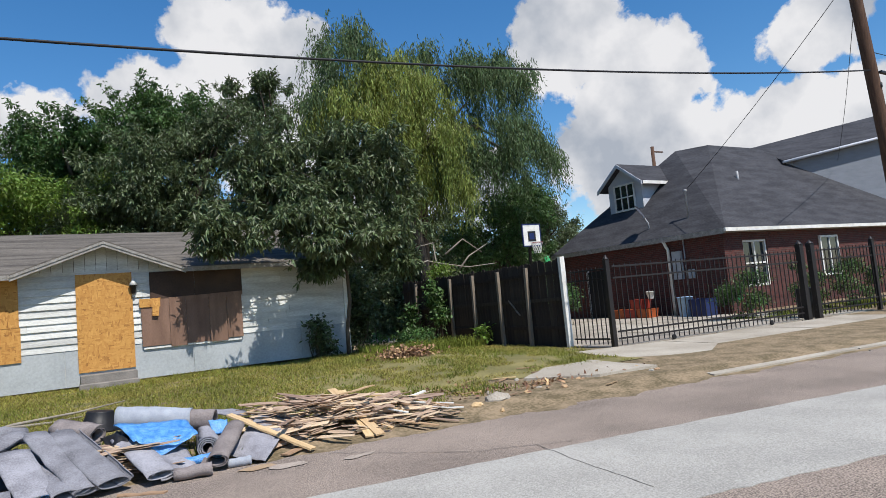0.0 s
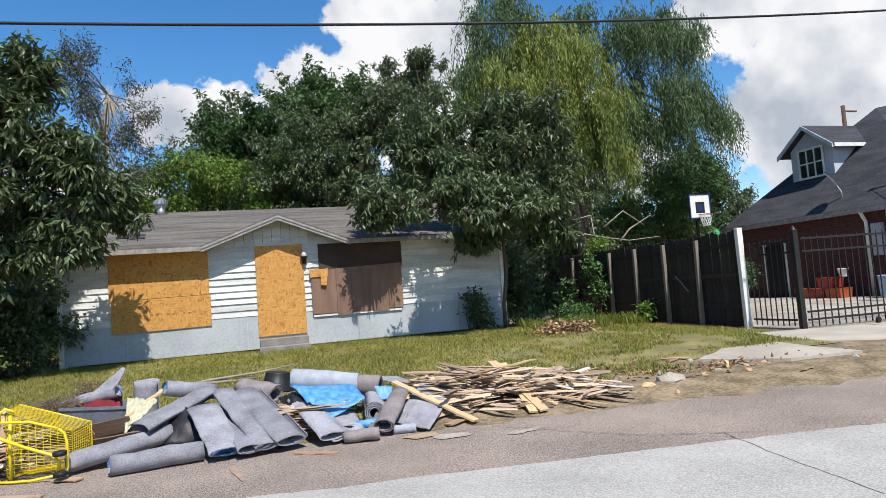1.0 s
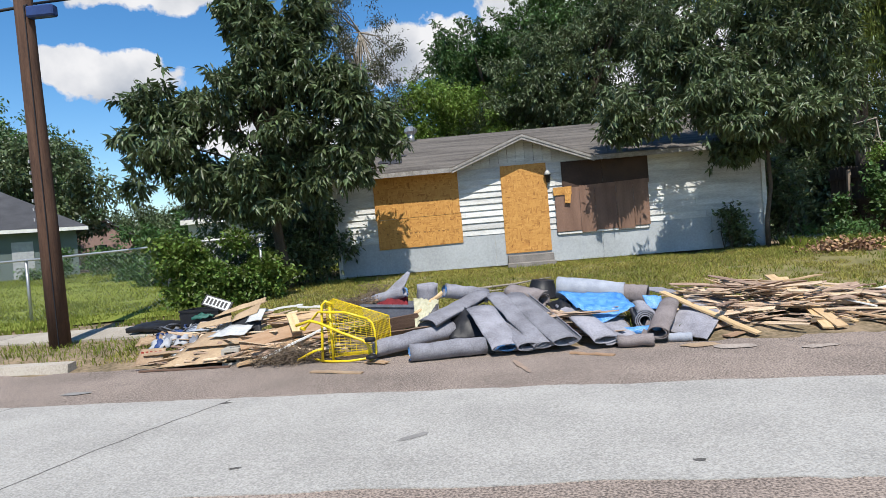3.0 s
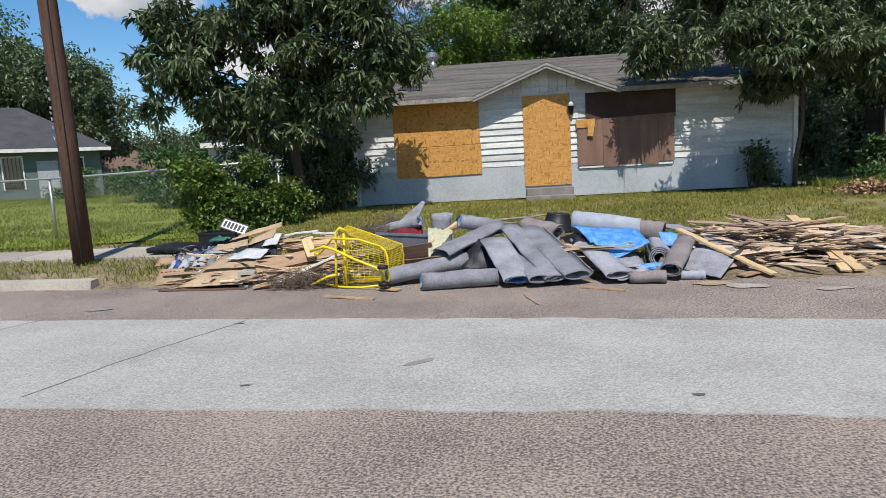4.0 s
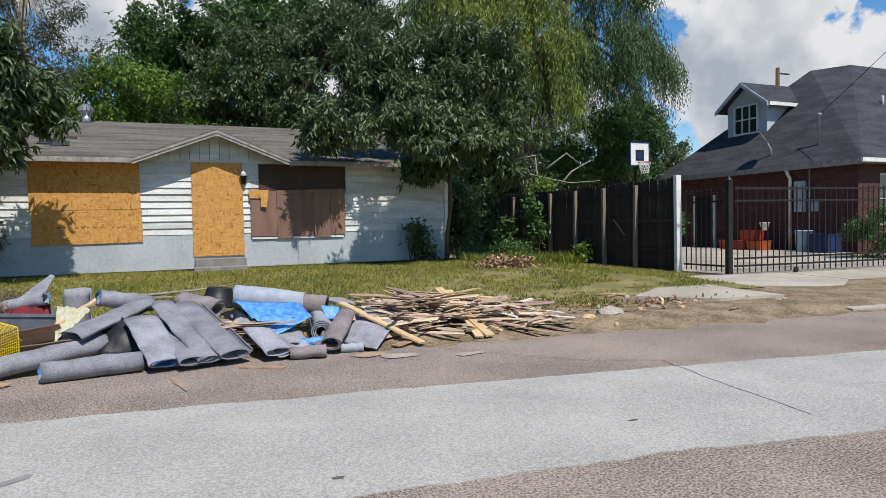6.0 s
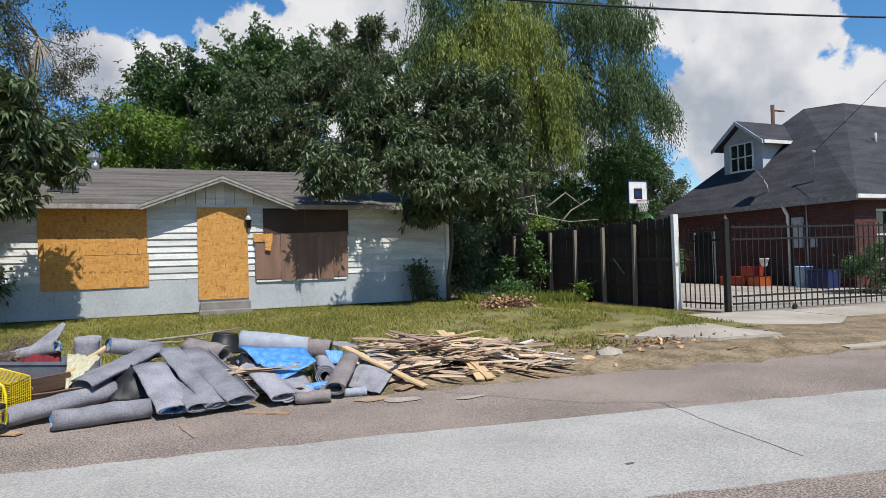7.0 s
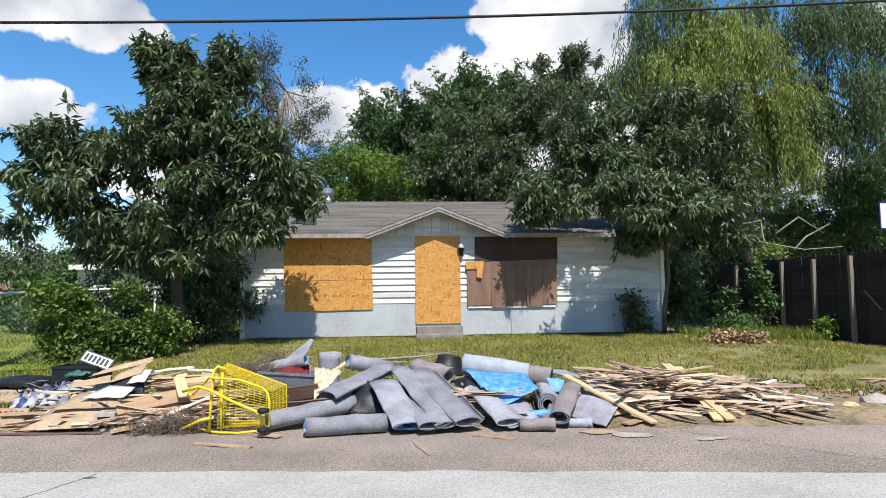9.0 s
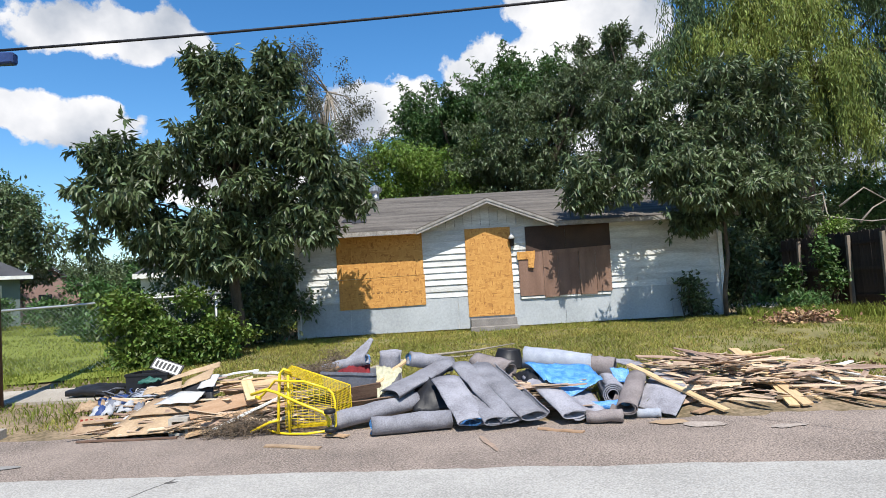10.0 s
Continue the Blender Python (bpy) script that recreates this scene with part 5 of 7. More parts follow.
cloth_sheet("felt_sheet", "grey felt flap standing off a roll", "carpet pad", [(-1.5, 7.8, 0.56), (-1.22, 7.72, 0.58), (-1.08, 7.8, 0.84), (-1.12, 7.84, 0.86)], "felt", 0.0, 0.01, 0.012, 11)
cloth_sheet("felt_sheet", "grey felt sheet under the rolls", "carpet pad", [(-0.9, 7.9, 0.3), (0.5, 7.9, 0.34), (0.6, 7.1, 0.2), (-0.5, 7.1, 0.16)], "felt", 0.1, 0.04, 0.012, 12)
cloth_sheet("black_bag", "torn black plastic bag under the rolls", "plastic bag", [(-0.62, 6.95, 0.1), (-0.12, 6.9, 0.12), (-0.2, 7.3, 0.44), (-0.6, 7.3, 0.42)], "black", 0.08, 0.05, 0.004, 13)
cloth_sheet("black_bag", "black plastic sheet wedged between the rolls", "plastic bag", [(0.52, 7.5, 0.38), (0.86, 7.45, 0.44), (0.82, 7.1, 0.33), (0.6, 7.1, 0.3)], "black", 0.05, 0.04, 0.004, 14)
cloth_sheet("yellow_cloth", "crumpled pale yellow cloth draped over the pile", "cloth", [(-1.05, 7.62, 0.55), (-0.74, 7.55, 0.5), (-0.86, 7.2, 0.36), (-1.0, 7.1, 0.26)], "yellowcloth", 0.03, 0.028, 0.004, 15, 24, 20)
cloth_sheet("red_cloth", "crumpled dark red cloth in a tray", "cloth", [(-1.5, 7.62, 0.48), (-1.12, 7.62, 0.46), (-1.16, 7.95, 0.54), (-1.45, 7.95, 0.56)], "redcloth", 0.07, 0.06, 0.004, 16, 24, 20)


def tapered_bin(name, label, category, base, z0, z1, r0, r1, material, thick=0.006, sides=20, m=None):
    bm = bmesh.new()
    prof = [(r0 * 0.98, z0), (r0, z0 + 0.01), (r1, z1 - 0.02), (r1 * 1.05, z1 - 0.02), (r1 * 1.05, z1), (r1 - thick, z1), (r0 - thick, z0 + 0.012)]
    rings = [[bm.verts.new((r * math.cos(2 * math.pi * i / sides), r * math.sin(2 * math.pi * i / sides), z)) for i in range(sides)] for r, z in prof]
    for a, b in zip(rings, rings[1:]):
        for i in range(sides):
            bm.faces.new((a[i], a[(i + 1) % sides], b[(i + 1) % sides], b[i])).smooth = True
    bm.faces.new(rings[0][::-1])
    bm.faces.new(rings[-1])
    ob = tagged(part(name, bm, material), label, category)
    ob.matrix_world = pose(base[0], base[1], 0) if m is None else m
    return ob


# an upside-down black bucket behind the rolls
tapered_bin("bucket", "upturned black plastic bucket on the pile", "bucket", (0.53, 7.95), 0, 0.22, 0.14, 0.19, "black", m=pose(0.55, 7.95, 0.62, 180, 6, 0))


def tub(name, label, category, x0, y0, z0, x1, y1, z1, material, flare=0.03, th=0.008, m=None):
    """An open rectangular tub or crate with a rim."""
    bm = bmesh.new()
    def ring(x0, y0, x1, y1, z):
        return [bm.verts.new(p) for p in ((x0, y0, z), (x1, y0, z), (x1, y1, z), (x0, y1, z))]
    f, e = flare, 0.012
    rs = [ring(x0, y0, x1, y1, z0), ring(x0 - f, y0 - f, x1 + f, y1 + f, z1 - 0.03), ring(x0 - f - e, y0 - f - e, x1 + f + e, y1 + f + e, z1 - 0.03), ring(x0 - f - e, y0 - f - e, x1 + f + e, y1 + f + e, z1), ring(x0 - f + th, y0 - f + th, x1 + f - th, y1 + f - th, z1), ring(x0 + th, y0 + th, x1 - th, y1 - th, z0 + th)]
    for a, b in zip(rs, rs[1:]):
        for i in range(4):
            bm.faces.new((a[i], a[(i + 1) % 4], b[(i + 1) % 4], b[i]))
    bm.faces.new(rs[0][::-1])
    bm.faces.new(rs[-1])
    ob = tagged(part(name, bm, material), label, category)
    if m is not None:
        ob.matrix_world = m
    return ob


tub("storage_tub", "grey plastic tub holding a red cloth", "tub", -0.3, -0.17, 0, 0.3, 0.17, 0.2, "tubgrey", m=pose(-1.35, 7.75, 0.3, 0, 4, -6))


# ---- shopping cart lying on its side ----
def wire_panel(name, parent, a, b, c, d, nu, nv, r=0.0028):
    """Wires both ways between four corners, a-b and d-c along, a-d and b-c across."""
    a, b, c, d = (Vector(p) for p in (a, b, c, d))
    bm = bmesh.new()
    for i in range(nu + 1):
        u = i / nu
        tube(bm, [a.lerp(b, u), d.lerp(c, u)], r * (1.6 if i in (0, nu) else 1), 4)
    for j in range(nv + 1):
        v = j / nv
        tube(bm, [a.lerp(d, v), b.lerp(c, v)], r * (1.6 if j in (0, nv) else 1), 4)
    return tagged(part(name, bm, "yellow", parent), kind="stuff")


cart = thing("shopping_cart", "yellow wire shopping cart tipped over on its side", "shopping cart", pose(-1.97, 6.64, 0.03, 0, 0, -9))
LB = dict(b0=(0.02, 0.16, 0.02), b1=(0.02, 0.16, 0.6), t0=(-0.03, 0.5, -0.005), t1=(-0.03, 0.5, 0.63), f0=(0.57, 0.2, 0.05), f1=(0.57, 0.2, 0.37), g0=(0.62, 0.5, 0.03), g1=(0.62, 0.5, 0.4))
wire_panel("basket_bottom", cart, LB["b0"], LB["f0"], LB["f1"], LB["b1"], 9, 16)
wire_panel("basket_side", cart, LB["b0"], LB["f0"], LB["g0"], LB["t0"], 9, 12)
wire_panel("basket_side", cart, LB["b1"], LB["f1"], LB["g1"], LB["t1"], 9, 12)
wire_panel("basket_front", cart, LB["f0"], LB["g0"], LB["g1"], LB["f1"], 10, 14)
wire_panel("basket_gate", cart, LB["b0"], LB["t0"], LB["t1"], LB["b1"], 8, 14)
for z, zf, hz in ((0.0, 0.05, 0.02), (0.53, 0.41, 0.34)):
    part("frame_tube", tube(bmesh.new(), [(-0.3, 0.22, hz), (-0.24, 0.2, hz + (z - hz) * 0.15), (-0.05, 0.1, z), (0.02, 0.06, z), (0.1, 0.03, z), (0.3, 0.0, z * 0.94 + zf * 0.06), (0.55, -0.03, zf * 0.7 + z * 0.3)], 0.0125, 8), "yellow", cart)
part("base_tube", tube(bmesh.new(), [(0.55, -0.03, 0.012), (0.6, -0.03, 0.03), (0.62, -0.03, 0.1), (0.62, -0.03, 0.32), (0.6, -0.03, 0.4), (0.55, -0.03, 0.445)], 0.0125, 8), "yellow", cart)
part("cross_bar", tube(bmesh.new(), [(-0.02, 0.05, 0.0), (-0.01, 0.07, 0.3), (0.0, 0.1, 0.6), (0.03, 0.13, 0.64), (0.1, 0.16, 0.6)], 0.016, 8), "yellow", cart)
part("upright", tube(bmesh.new(), [(0.1, 0.06, 0.0), (0.09, 0.08, 0.3), (0.08, 0.12, 0.58)], 0.014, 8), "yellow", cart)
part("frame_tube", tube(bmesh.new(), [(-0.3, 0.06, 0.4), (-0.12, 0.03, 0.45), (-0.01, 0.02, 0.42), (0.25, -0.02, 0.31), (0.5, -0.05, 0.22), (0.56, -0.05, 0.15), (0.54, -0.05, 0.02)], 0.016, 8), "yellow", cart)
part("frame_tube", tube(bmesh.new(), [(-0.3, 0.02, 0.03), (-0.1, 0.02, 0.12), (0.0, 0.03, 0.14)], 0.014, 8), "yellow", cart)
part("handle_end", tube(bmesh.new(), [(-0.33, 0.24, 0.345), (-0.27, 0.2, 0.34)], 0.02, 10), "yellow", cart)
part("handle_end", tube(bmesh.new(), [(-0.33, 0.24, 0.02), (-0.27, 0.2, 0.02)], 0.02, 10), "yellow", cart)
part("rim", tube(bmesh.new(), [(-0.03, 0.5, 0.63), (0.62, 0.5, 0.4), (0.63, 0.5, 0.03), (-0.03, 0.5, -0.005)], 0.007, 6), "yellow", cart)
for x, z, nm in ((0.58, 0.06, "caster"), (0.58, 0.24, "caster")):
    c = part(nm, boxed(x - 0.03, -0.1, z - 0.012, x + 0.03, -0.02, z + 0.012, 0.004), "metal", cart, "metal wheel fork")
    part("wheel", tube(bmesh.new(), [(x + 0.01, -0.11, z - 0.02), (x + 0.01, -0.11, z - 0.014), (x + 0.01, -0.11, z + 0.014), (x + 0.01, -0.11, z + 0.02)], [0.05, 0.058, 0.058, 0.05], 16), "black", c, "black rubber wheel")

# ---- loose lath and boards ----
rngl = random.Random(11)
pile = thing("lath_pile", "heap of splintered wooden laths on the grass verge", "lath pile")
lath_meshes = []
for k in range(14):
    L, W, H = rngl.uniform(0.28, 0.85), rngl.uniform(0.03, 0.065), rngl.uniform(0.006, 0.01)
    bm = bmesh.new()
    secs = []
    bend = rngl.uniform(-0.02, 0.02)
    for i in range(5):
        x = (i / 4 - 0.5) * L
        e = rngl.uniform(-0.02, 0.02) if i in (0, 4) else 0
        z = bend * (1 - (2 * i / 4 - 1) ** 2)
        w = W / 2 * (rngl.uniform(0.5, 1) if i in (0, 4) else 1)
        secs.append([bm.verts.new(p) for p in ((x, -w, z), (x + e, w, z), (x + e, w, z + H), (x, -w, z + H))])
    for a, b in zip(secs, secs[1:]):
        for i in range(4):
            bm.faces.new((a[i], a[(i + 1) % 4], b[(i + 1) % 4], b[i]))
    bm.faces.new(secs[0][::-1])
    bm.faces.new(secs[-1])
    bmesh.ops.recalc_face_normals(bm, faces=bm.faces)
    me = bpy.data.meshes.new("lath")
    bm.to_mesh(me)
    bm.free()
    me.materials.append(M["lathpiece"])
    lath_meshes.append(me)


def add_lath(parent, x, y, z, yaw, pitch, roll):
    ob = new("lath", rngl.choice(lath_meshes))
    ob.parent = parent
    ob.matrix_world = pose(x, y, z, roll, pitch, yaw)


def heap_h(x):
    return max(0.04, 0.36 * (1 - max(0.0, x - 2.9) / 2.3)) * (0.7 + 0.3 * min(1, max(0, x - 1.9)))


for k in range(285):
    x = 2.2 + 2.05 * rngl.random() ** 1.15
    v = rngl.random()
    y = 6.78 + (1.35 - 0.1 * (x - 2.2)) * v - 0.1 * (x - 2.2)
    top = heap_h(x) * (1 - (2 * v - 1) ** 4 * 0.6) * min(1.0, 0.15 + 2.6 * v)
    lay = rngl.random() ** 0.7
    g = ground_z(x, y)
    add_lath(pile, x, y, g + 0.015 + top * lay, rngl.gauss(-14, 26) if rngl.random() < 0.68 else rngl.uniform(-80, 60), rngl.gauss(1, 6), rngl.gauss(0, 20))
small = thing("lath_pile", "short stack of broken laths between felt rolls", "lath pile")
for k in range(60):
    add_lath(small, 0.72 + rngl.gauss(0, 0.08), 7.05 + rngl.gauss(0, 0.12), 0.05 + 0.28 * rngl.random(), rngl.gauss(-12, 14), rngl.gauss(0, 4), rngl.gauss(0, 8))
heap = thing("lath_pile", "tangled heap of boards and laths beside the cart", "lath pile")
for k in range(170):
    x, v = rngl.uniform(-4.0, -1.95), rngl.random()
    y = 7.0 + 1.15 * v + 0.06 * (-3 - x)
    z = ground_z(x, y) + 0.02 + (0.1 + 0.3 * v) * rngl.random() ** 0.6 * (1 - 0.5 * max(0.0, -3.2 - x))
    add_lath(heap, x, y, z, rngl.gauss(16, 20) if rngl.random() < 0.7 else rngl.uniform(-60, 70), rngl.gauss(-2, 6), rngl.gauss(0, 18))
PL = "pale sawn timber board thrown on the pile"
board("plank", "pale timber board leaning from pile to road", "board", (1.84, 7.38, 0.42), (2.53, 6.47, 0.03), 0.1, 0.02, "plank")
board("plank", PL, "board", (3.29, 7.9, 0.46), (3.3, 6.42, 0.06), 0.12, 0.018, "plank")
board("plank", PL, "board", (3.4, 7.8, 0.43), (3.18, 6.45, 0.05), 0.1, 0.018, "plank")
board("plank", PL, "board", (3.05, 7.5, 0.4), (3.55, 6.6, 0.06), 0.06, 0.015, "plank")
board("plank", PL, "board", (2.9, 7.7, 0.42), (2.95, 7.2, 0.36), 0.1, 0.02, "plank")
board("plank", "white painted board on the lath heap", "board", (4.05, 7.5, 0.22), (4.6, 7.7, 0.26), 0.06, 0.018, "whitewood")
board("plank", PL, "board", (3.3, 6.95, 0.2), (4.0, 6.3, 0.05), 0.07, 0.014, "plank")
board("plank", PL, "board", (3.24, 7.55, 0.42), (4.0, 8.1, 0.4), 0.06, 0.015, "plank")
board("plank", PL, "board", (2.05, 7.5, 0.38), (2.4, 7.8, 0.4), 0.08, 0.018, "plank")
board("plank", "short flat board on the road edge", "board", (2.2, 6.5, 0.03), (2.45, 6.62, 0.04), 0.1, 0.015, "plank")
board("plank", "thin wood strip lying on the road", "board", (0.6, 6.27, 0.02), (0.98, 6.02, 0.02), 0.07, 0.012, "plank")
board("plank", "thin cracked strip lying on the road", "board", (-2.0, 6.24, 0.02), (-1.42, 6.02, 0.02), 0.07, 0.012, "cardboard")
board("plank", "long thin strip along the road edge", "board", (-4.16, 6.92, 0.025), (-3.08, 6.84, 0.025), 0.05, 0.015, "oldplank")
board("plank", "pale splinter on the road edge", "board", (-1.48, 6.52, 0.03), (-1.25, 6.4, 0.03), 0.09, 0.012, "plank")
# boards of the timber heap beside the cart
for k, (a, b, w, mt, rl) in enumerate((
        ((-3.05, 7.1, 0.22), (-2.15, 7.45, 0.35), 0.16, "plank", -55), ((-3.02, 7.05, 0.12), (-2.1, 7.3, 0.22), 0.12, "plank", 20), ((-3.1, 6.98, 0.1), (-2.0, 7.3, 0.24), 0.1, "plank", -20),
        ((-2.98, 7.75, 0.44), (-2.2, 7.9, 0.46), 0.1, "plank", 10), ((-2.9, 7.8, 0.4), (-2.1, 7.75, 0.42), 0.12, "plank", -30), ((-3.1, 7.85, 0.36), (-2.15, 7.95, 0.4), 0.12, "plank", 0), ((-2.85, 7.7, 0.34), (-2.1, 7.7, 0.36), 0.1, "oldplank", 45),
        ((-2.5, 7.4, 0.48), (-2.38, 7.2, 0.3), 0.12, "plank", 0), ((-3.0, 6.85, 0.03), (-2.4, 7.2, 0.16), 0.09, "plank", 0), ((-2.95, 6.8, 0.04), (-2.55, 6.95, 0.1), 0.08, "plank", 0),
        ((-2.7, 6.85, 0.08), (-2.0, 7.4, 0.34), 0.035, "whitewood", 0), ((-3.0, 7.95, 0.5), (-2.6, 8.2, 0.52), 0.05, "whitewood", 0), ((-2.6, 8.1, 0.5), (-2.25, 7.9, 0.5), 0.05, "whitewood", 0),
        ((-1.55, 7.3, 0.26), (-0.95, 7.25, 0.34), 0.16, "oldplank", 70), ((-1.5, 7.2, 0.14), (-0.8, 7.1, 0.2), 0.18, "oldplank", 60), ((-1.5, 7.15, 0.3), (-1.3, 7.12, 0.34), 0.14, "oldplank", 60), ((-1.45, 7.3, 0.08), (-0.75, 7.3, 0.12), 0.2, "oldplank", 10),
        ((-2.1, 7.6, 0.44), (-1.3, 7.9, 0.58), 0.07, "plank", 10), ((-1.0, 7.3, 0.4), (-0.7, 7.75, 0.58), 0.06, "plank", 0), ((-3.9, 7.5, 0.2), (-3.1, 7.55, 0.3), 0.1, "oldplank", 0), ((-4.3, 7.35, 0.12), (-3.5, 7.3, 0.14), 0.1, "oldplank", 30))):
    board("plank", "old timber board in the rubbish heap" if mt == "oldplank" else PL, "board", a, b, w, 0.02, mt, rl)

for k in range(12):
    x = rngl.uniform(2.9, 4.25)
    y = 6.85 + rngl.uniform(0, 0.9) - 0.12 * (x - 3)
    a = radians(rngl.choice([-50, -40, -60, -25, 20, -15]) + rngl.uniform(-10, 10))
    l = rngl.uniform(0.3, 0.75)
    z = ground_z(x, y) + heap_h(x) * min(1.0, 0.3 + 1.2 * (y - 6.7)) * 0.85 + 0.02
    board("plank", PL, "board", (x, y, z), (x + l * math.cos(a), y + l * math.sin(a), max(ground_z(x, y) + 0.03, z - 0.1)), rngl.uniform(0.03, 0.06), 0.012, rngl.choice(["plank", "plank", "whitewood", "postwood"]))


# ---- wooden side fence ----
FX, FY0, FY1 = 10.66, 11.5, 20.2
fence = thing("fence", "dark weathered wooden privacy fence with paler posts", "fence")
rf = random.Random(8)
picket_me = []
for k in range(6):
    h, w = 2.2 + rf.uniform(-0.03, 0.03), 0.138
    bm = bmesh.new()
    prism(bm, [(-w / 2, 0), (w / 2, 0), (w / 2, h - 0.03), (w / 2 - 0.03, h), (-w / 2 + 0.03, h), (-w / 2, h - 0.03)], -0.009, 0.009)
    bmesh.ops.recalc_face_normals(bm, faces=bm.faces)
    me = bpy.data.meshes.new("picket")
    bm.to_mesh(me)
    bm.free()
    me.materials.append(M["fencewood"])
    picket_me.append(me)
y = FY0
while y < FY1:
    ob = new("picket", rf.choice(picket_me))
    ob.parent = fence
    ob.matrix_world = pose(FX + 0.06 + rf.uniform(-0.004, 0.004), y, ground_z(FX, y) - 0.02 + rf.uniform(-0.015, 0.015), 0, rf.uniform(-0.5, 0.5), 90 + rf.uniform(-1, 1))
    y += 0.143
for z in (0.55, 1.25, 1.92):
    part("rail", boxed(FX + 0.005, FY0, z, FX + 0.045, FY1, z + 0.085), "fencewood", fence)
for y in (12.83, 14.07, 15.4, 16.72, 19.05):
    p = part("post", boxed(-0.045, -0.045, 0, 0.045, 0.045, 2.12, 0.004), "postwood", fence, "grey-brown square post")
    p.matrix_world = pose(FX - 0.06, y, ground_z(FX, y) - 0.05, rf.uniform(-1, 1), rf.uniform(-1.2, 1.2), 0)
p = part("end_post", boxed(-0.07, -0.05, 0, 0.07, 0.05, 2.3, 0.004), "whitewood", fence, "white painted end post")
p.matrix_world = pose(10.66, 11.42, 0.02, 0, -0.6, 0)
board("plank", "loose pale batten hanging on the fence", "board", (10.652, 13.75, 1.35), (10.652, 13.3, 0.95), 0.04, 0.02, "postwood")

# ---- iron gate and railings ----
def bar_mesh(h):
    bm = bmesh.new()
    box(bm, -0.009, -0.009, 0, 0.009, 0.009, h)
    a = [bm.verts.new(p) for p in ((-0.014, -0.014, h), (0.014, -0.014, h), (0.014, 0.014, h), (-0.014, 0.014, h))]
    t = bm.verts.new((0, 0, h + 0.09))
    for i in range(4):
        bm.faces.new((a[i], a[(i + 1) % 4], t))
    bm.faces.new(a[::-1])
    me = bpy.data.meshes.new("bar")
    bm.to_mesh(me)
    bm.free()
    me.materials.append(M["iron"])
    return me


def railing(name, label, category, p0, p1, n, h, z0, rails):
    t = thing(name, label, category)
    p0, p1 = Vector(p0), Vector(p1)
    d = p1 - p0
    yaw = math.degrees(math.atan2(d.y, d.x))
    me = bar_mesh(h)
    for k in range(n):
        q = p0.lerp(p1, (k + 0.5) / n)
        ob = new("bar", me)
        ob.parent = t
        ob.matrix_world = pose(q.x, q.y, ground_z(q.x, q.y) + z0, 0, 0, yaw)
    for z in rails:
        r = part("rail", boxed(0, -0.02, -0.02, d.length, 0.02, 0.02, 0.003), "iron", t)
        r.matrix_world = pose(p0.x, p0.y, ground_z(p0.x, p0.y) + z0 + z, 0, 0, yaw)
    return t


def iron_post(parent, x, y, w, h):
    p = part("post", boxed(-w, -w, 0, w, w, h, 0.004), "iron", parent)
    p.matrix_world = pose(x, y, ground_z(x, y), 0, 0, -6)
    c = part("post_cap", tube(bmesh.new(), [(0, 0, h), (0, 0, h + 0.02), (0, 0, h + 0.06), (0, 0, h + 0.12)], [w * 1.3, w * 1.3, w * 0.7, 0.01], 8), "iron", p)
    return p


rl = railing("railing", "black iron railing panel beside the gate", "railing", (10.72, 11.3, 0), (10.82, 10.25, 0), 8, 1.72, 0.08, (0.12, 1.5, 1.72))
gate = railing("gate", "black iron driveway gate with spear tips", "gate", (10.95, 10.1, 0), (17.3, 9.52, 0), 40, 1.78, 0.06, (0.14, 0.3, 1.52, 1.78))
iron_post(gate, 10.85, 10.15, 0.055, 2.0)
for x, y in ((12.6, 9.95), (16.0, 9.64)):
    part("roller", tube(bmesh.new(), [(x, y - 0.02, ground_z(x, y) + 0.07), (x, y + 0.02, ground_z(x, y) + 0.07)], 0.06, 12), "black", gate)
rr = railing("railing", "black iron front railing beyond the gate", "railing", (17.75, 9.45, 0), (27.5, 8.55, 0), 62, 1.78, 0.08, (0.14, 0.3, 1.52, 1.78))
for x in (17.4, 17.85, 20.6, 24.0):
    iron_post(rr, x, 9.48 - 0.09 * (x - 17.4), 0.075 if x < 18 else 0.055, 2.05)
part("gate_motor", boxed(17.75, 9.6, 0.1, 18.3, 9.95, 0.95, 0.02), "iron", rr, "dark metal gate motor box")

# ---- brick house ----
bh = thing("brick_house", "red brick house with steep dark hipped roof and dormer", "house")
part("side_wall", boxed(20.8, 14.15, -0.1, 20.95, 23, 3.18), "brick_x", bh, "red brick side wall")
part("front_wall", boxed(20.95, 14.15, -0.1, 21.9, 14.4, 3.18), "brick_y", bh, "red brick front wall")
part("front_wall", boxed(23.4, 14.15, -0.1, 37, 14.4, 3.18), "brick_y", bh)
part("front_wall", boxed(21.9, 14.15, -0.1, 23.4, 14.4, 1.0), "brick_y", bh)
part("front_wall", boxed(21.9, 14.15, 2.75, 23.4, 14.4, 3.18), "brick_y", bh)
part("back_wall", boxed(20.85, 22.8, -0.1, 37, 23, 3.18), "brick_y", bh)
win = part("window", boxed(21.95, 14.3, 1.05, 23.35, 14.32, 2.7), "glass", bh, "dark window with white frame")
for a in ((21.9, 1.0, 21.98, 2.75), (23.32, 1.0, 23.4, 2.75), (21.98, 1.0, 23.32, 1.08), (21.98, 2.67, 23.32, 2.75), (22.62, 1.08, 22.68, 2.67), (21.98, 1.84, 22.62, 1.9), (22.68, 1.84, 23.32, 1.9)):
    part("window_bar", boxed(a[0], 14.2, a[1], a[2], 14.28, a[3]), "whitewood", win)
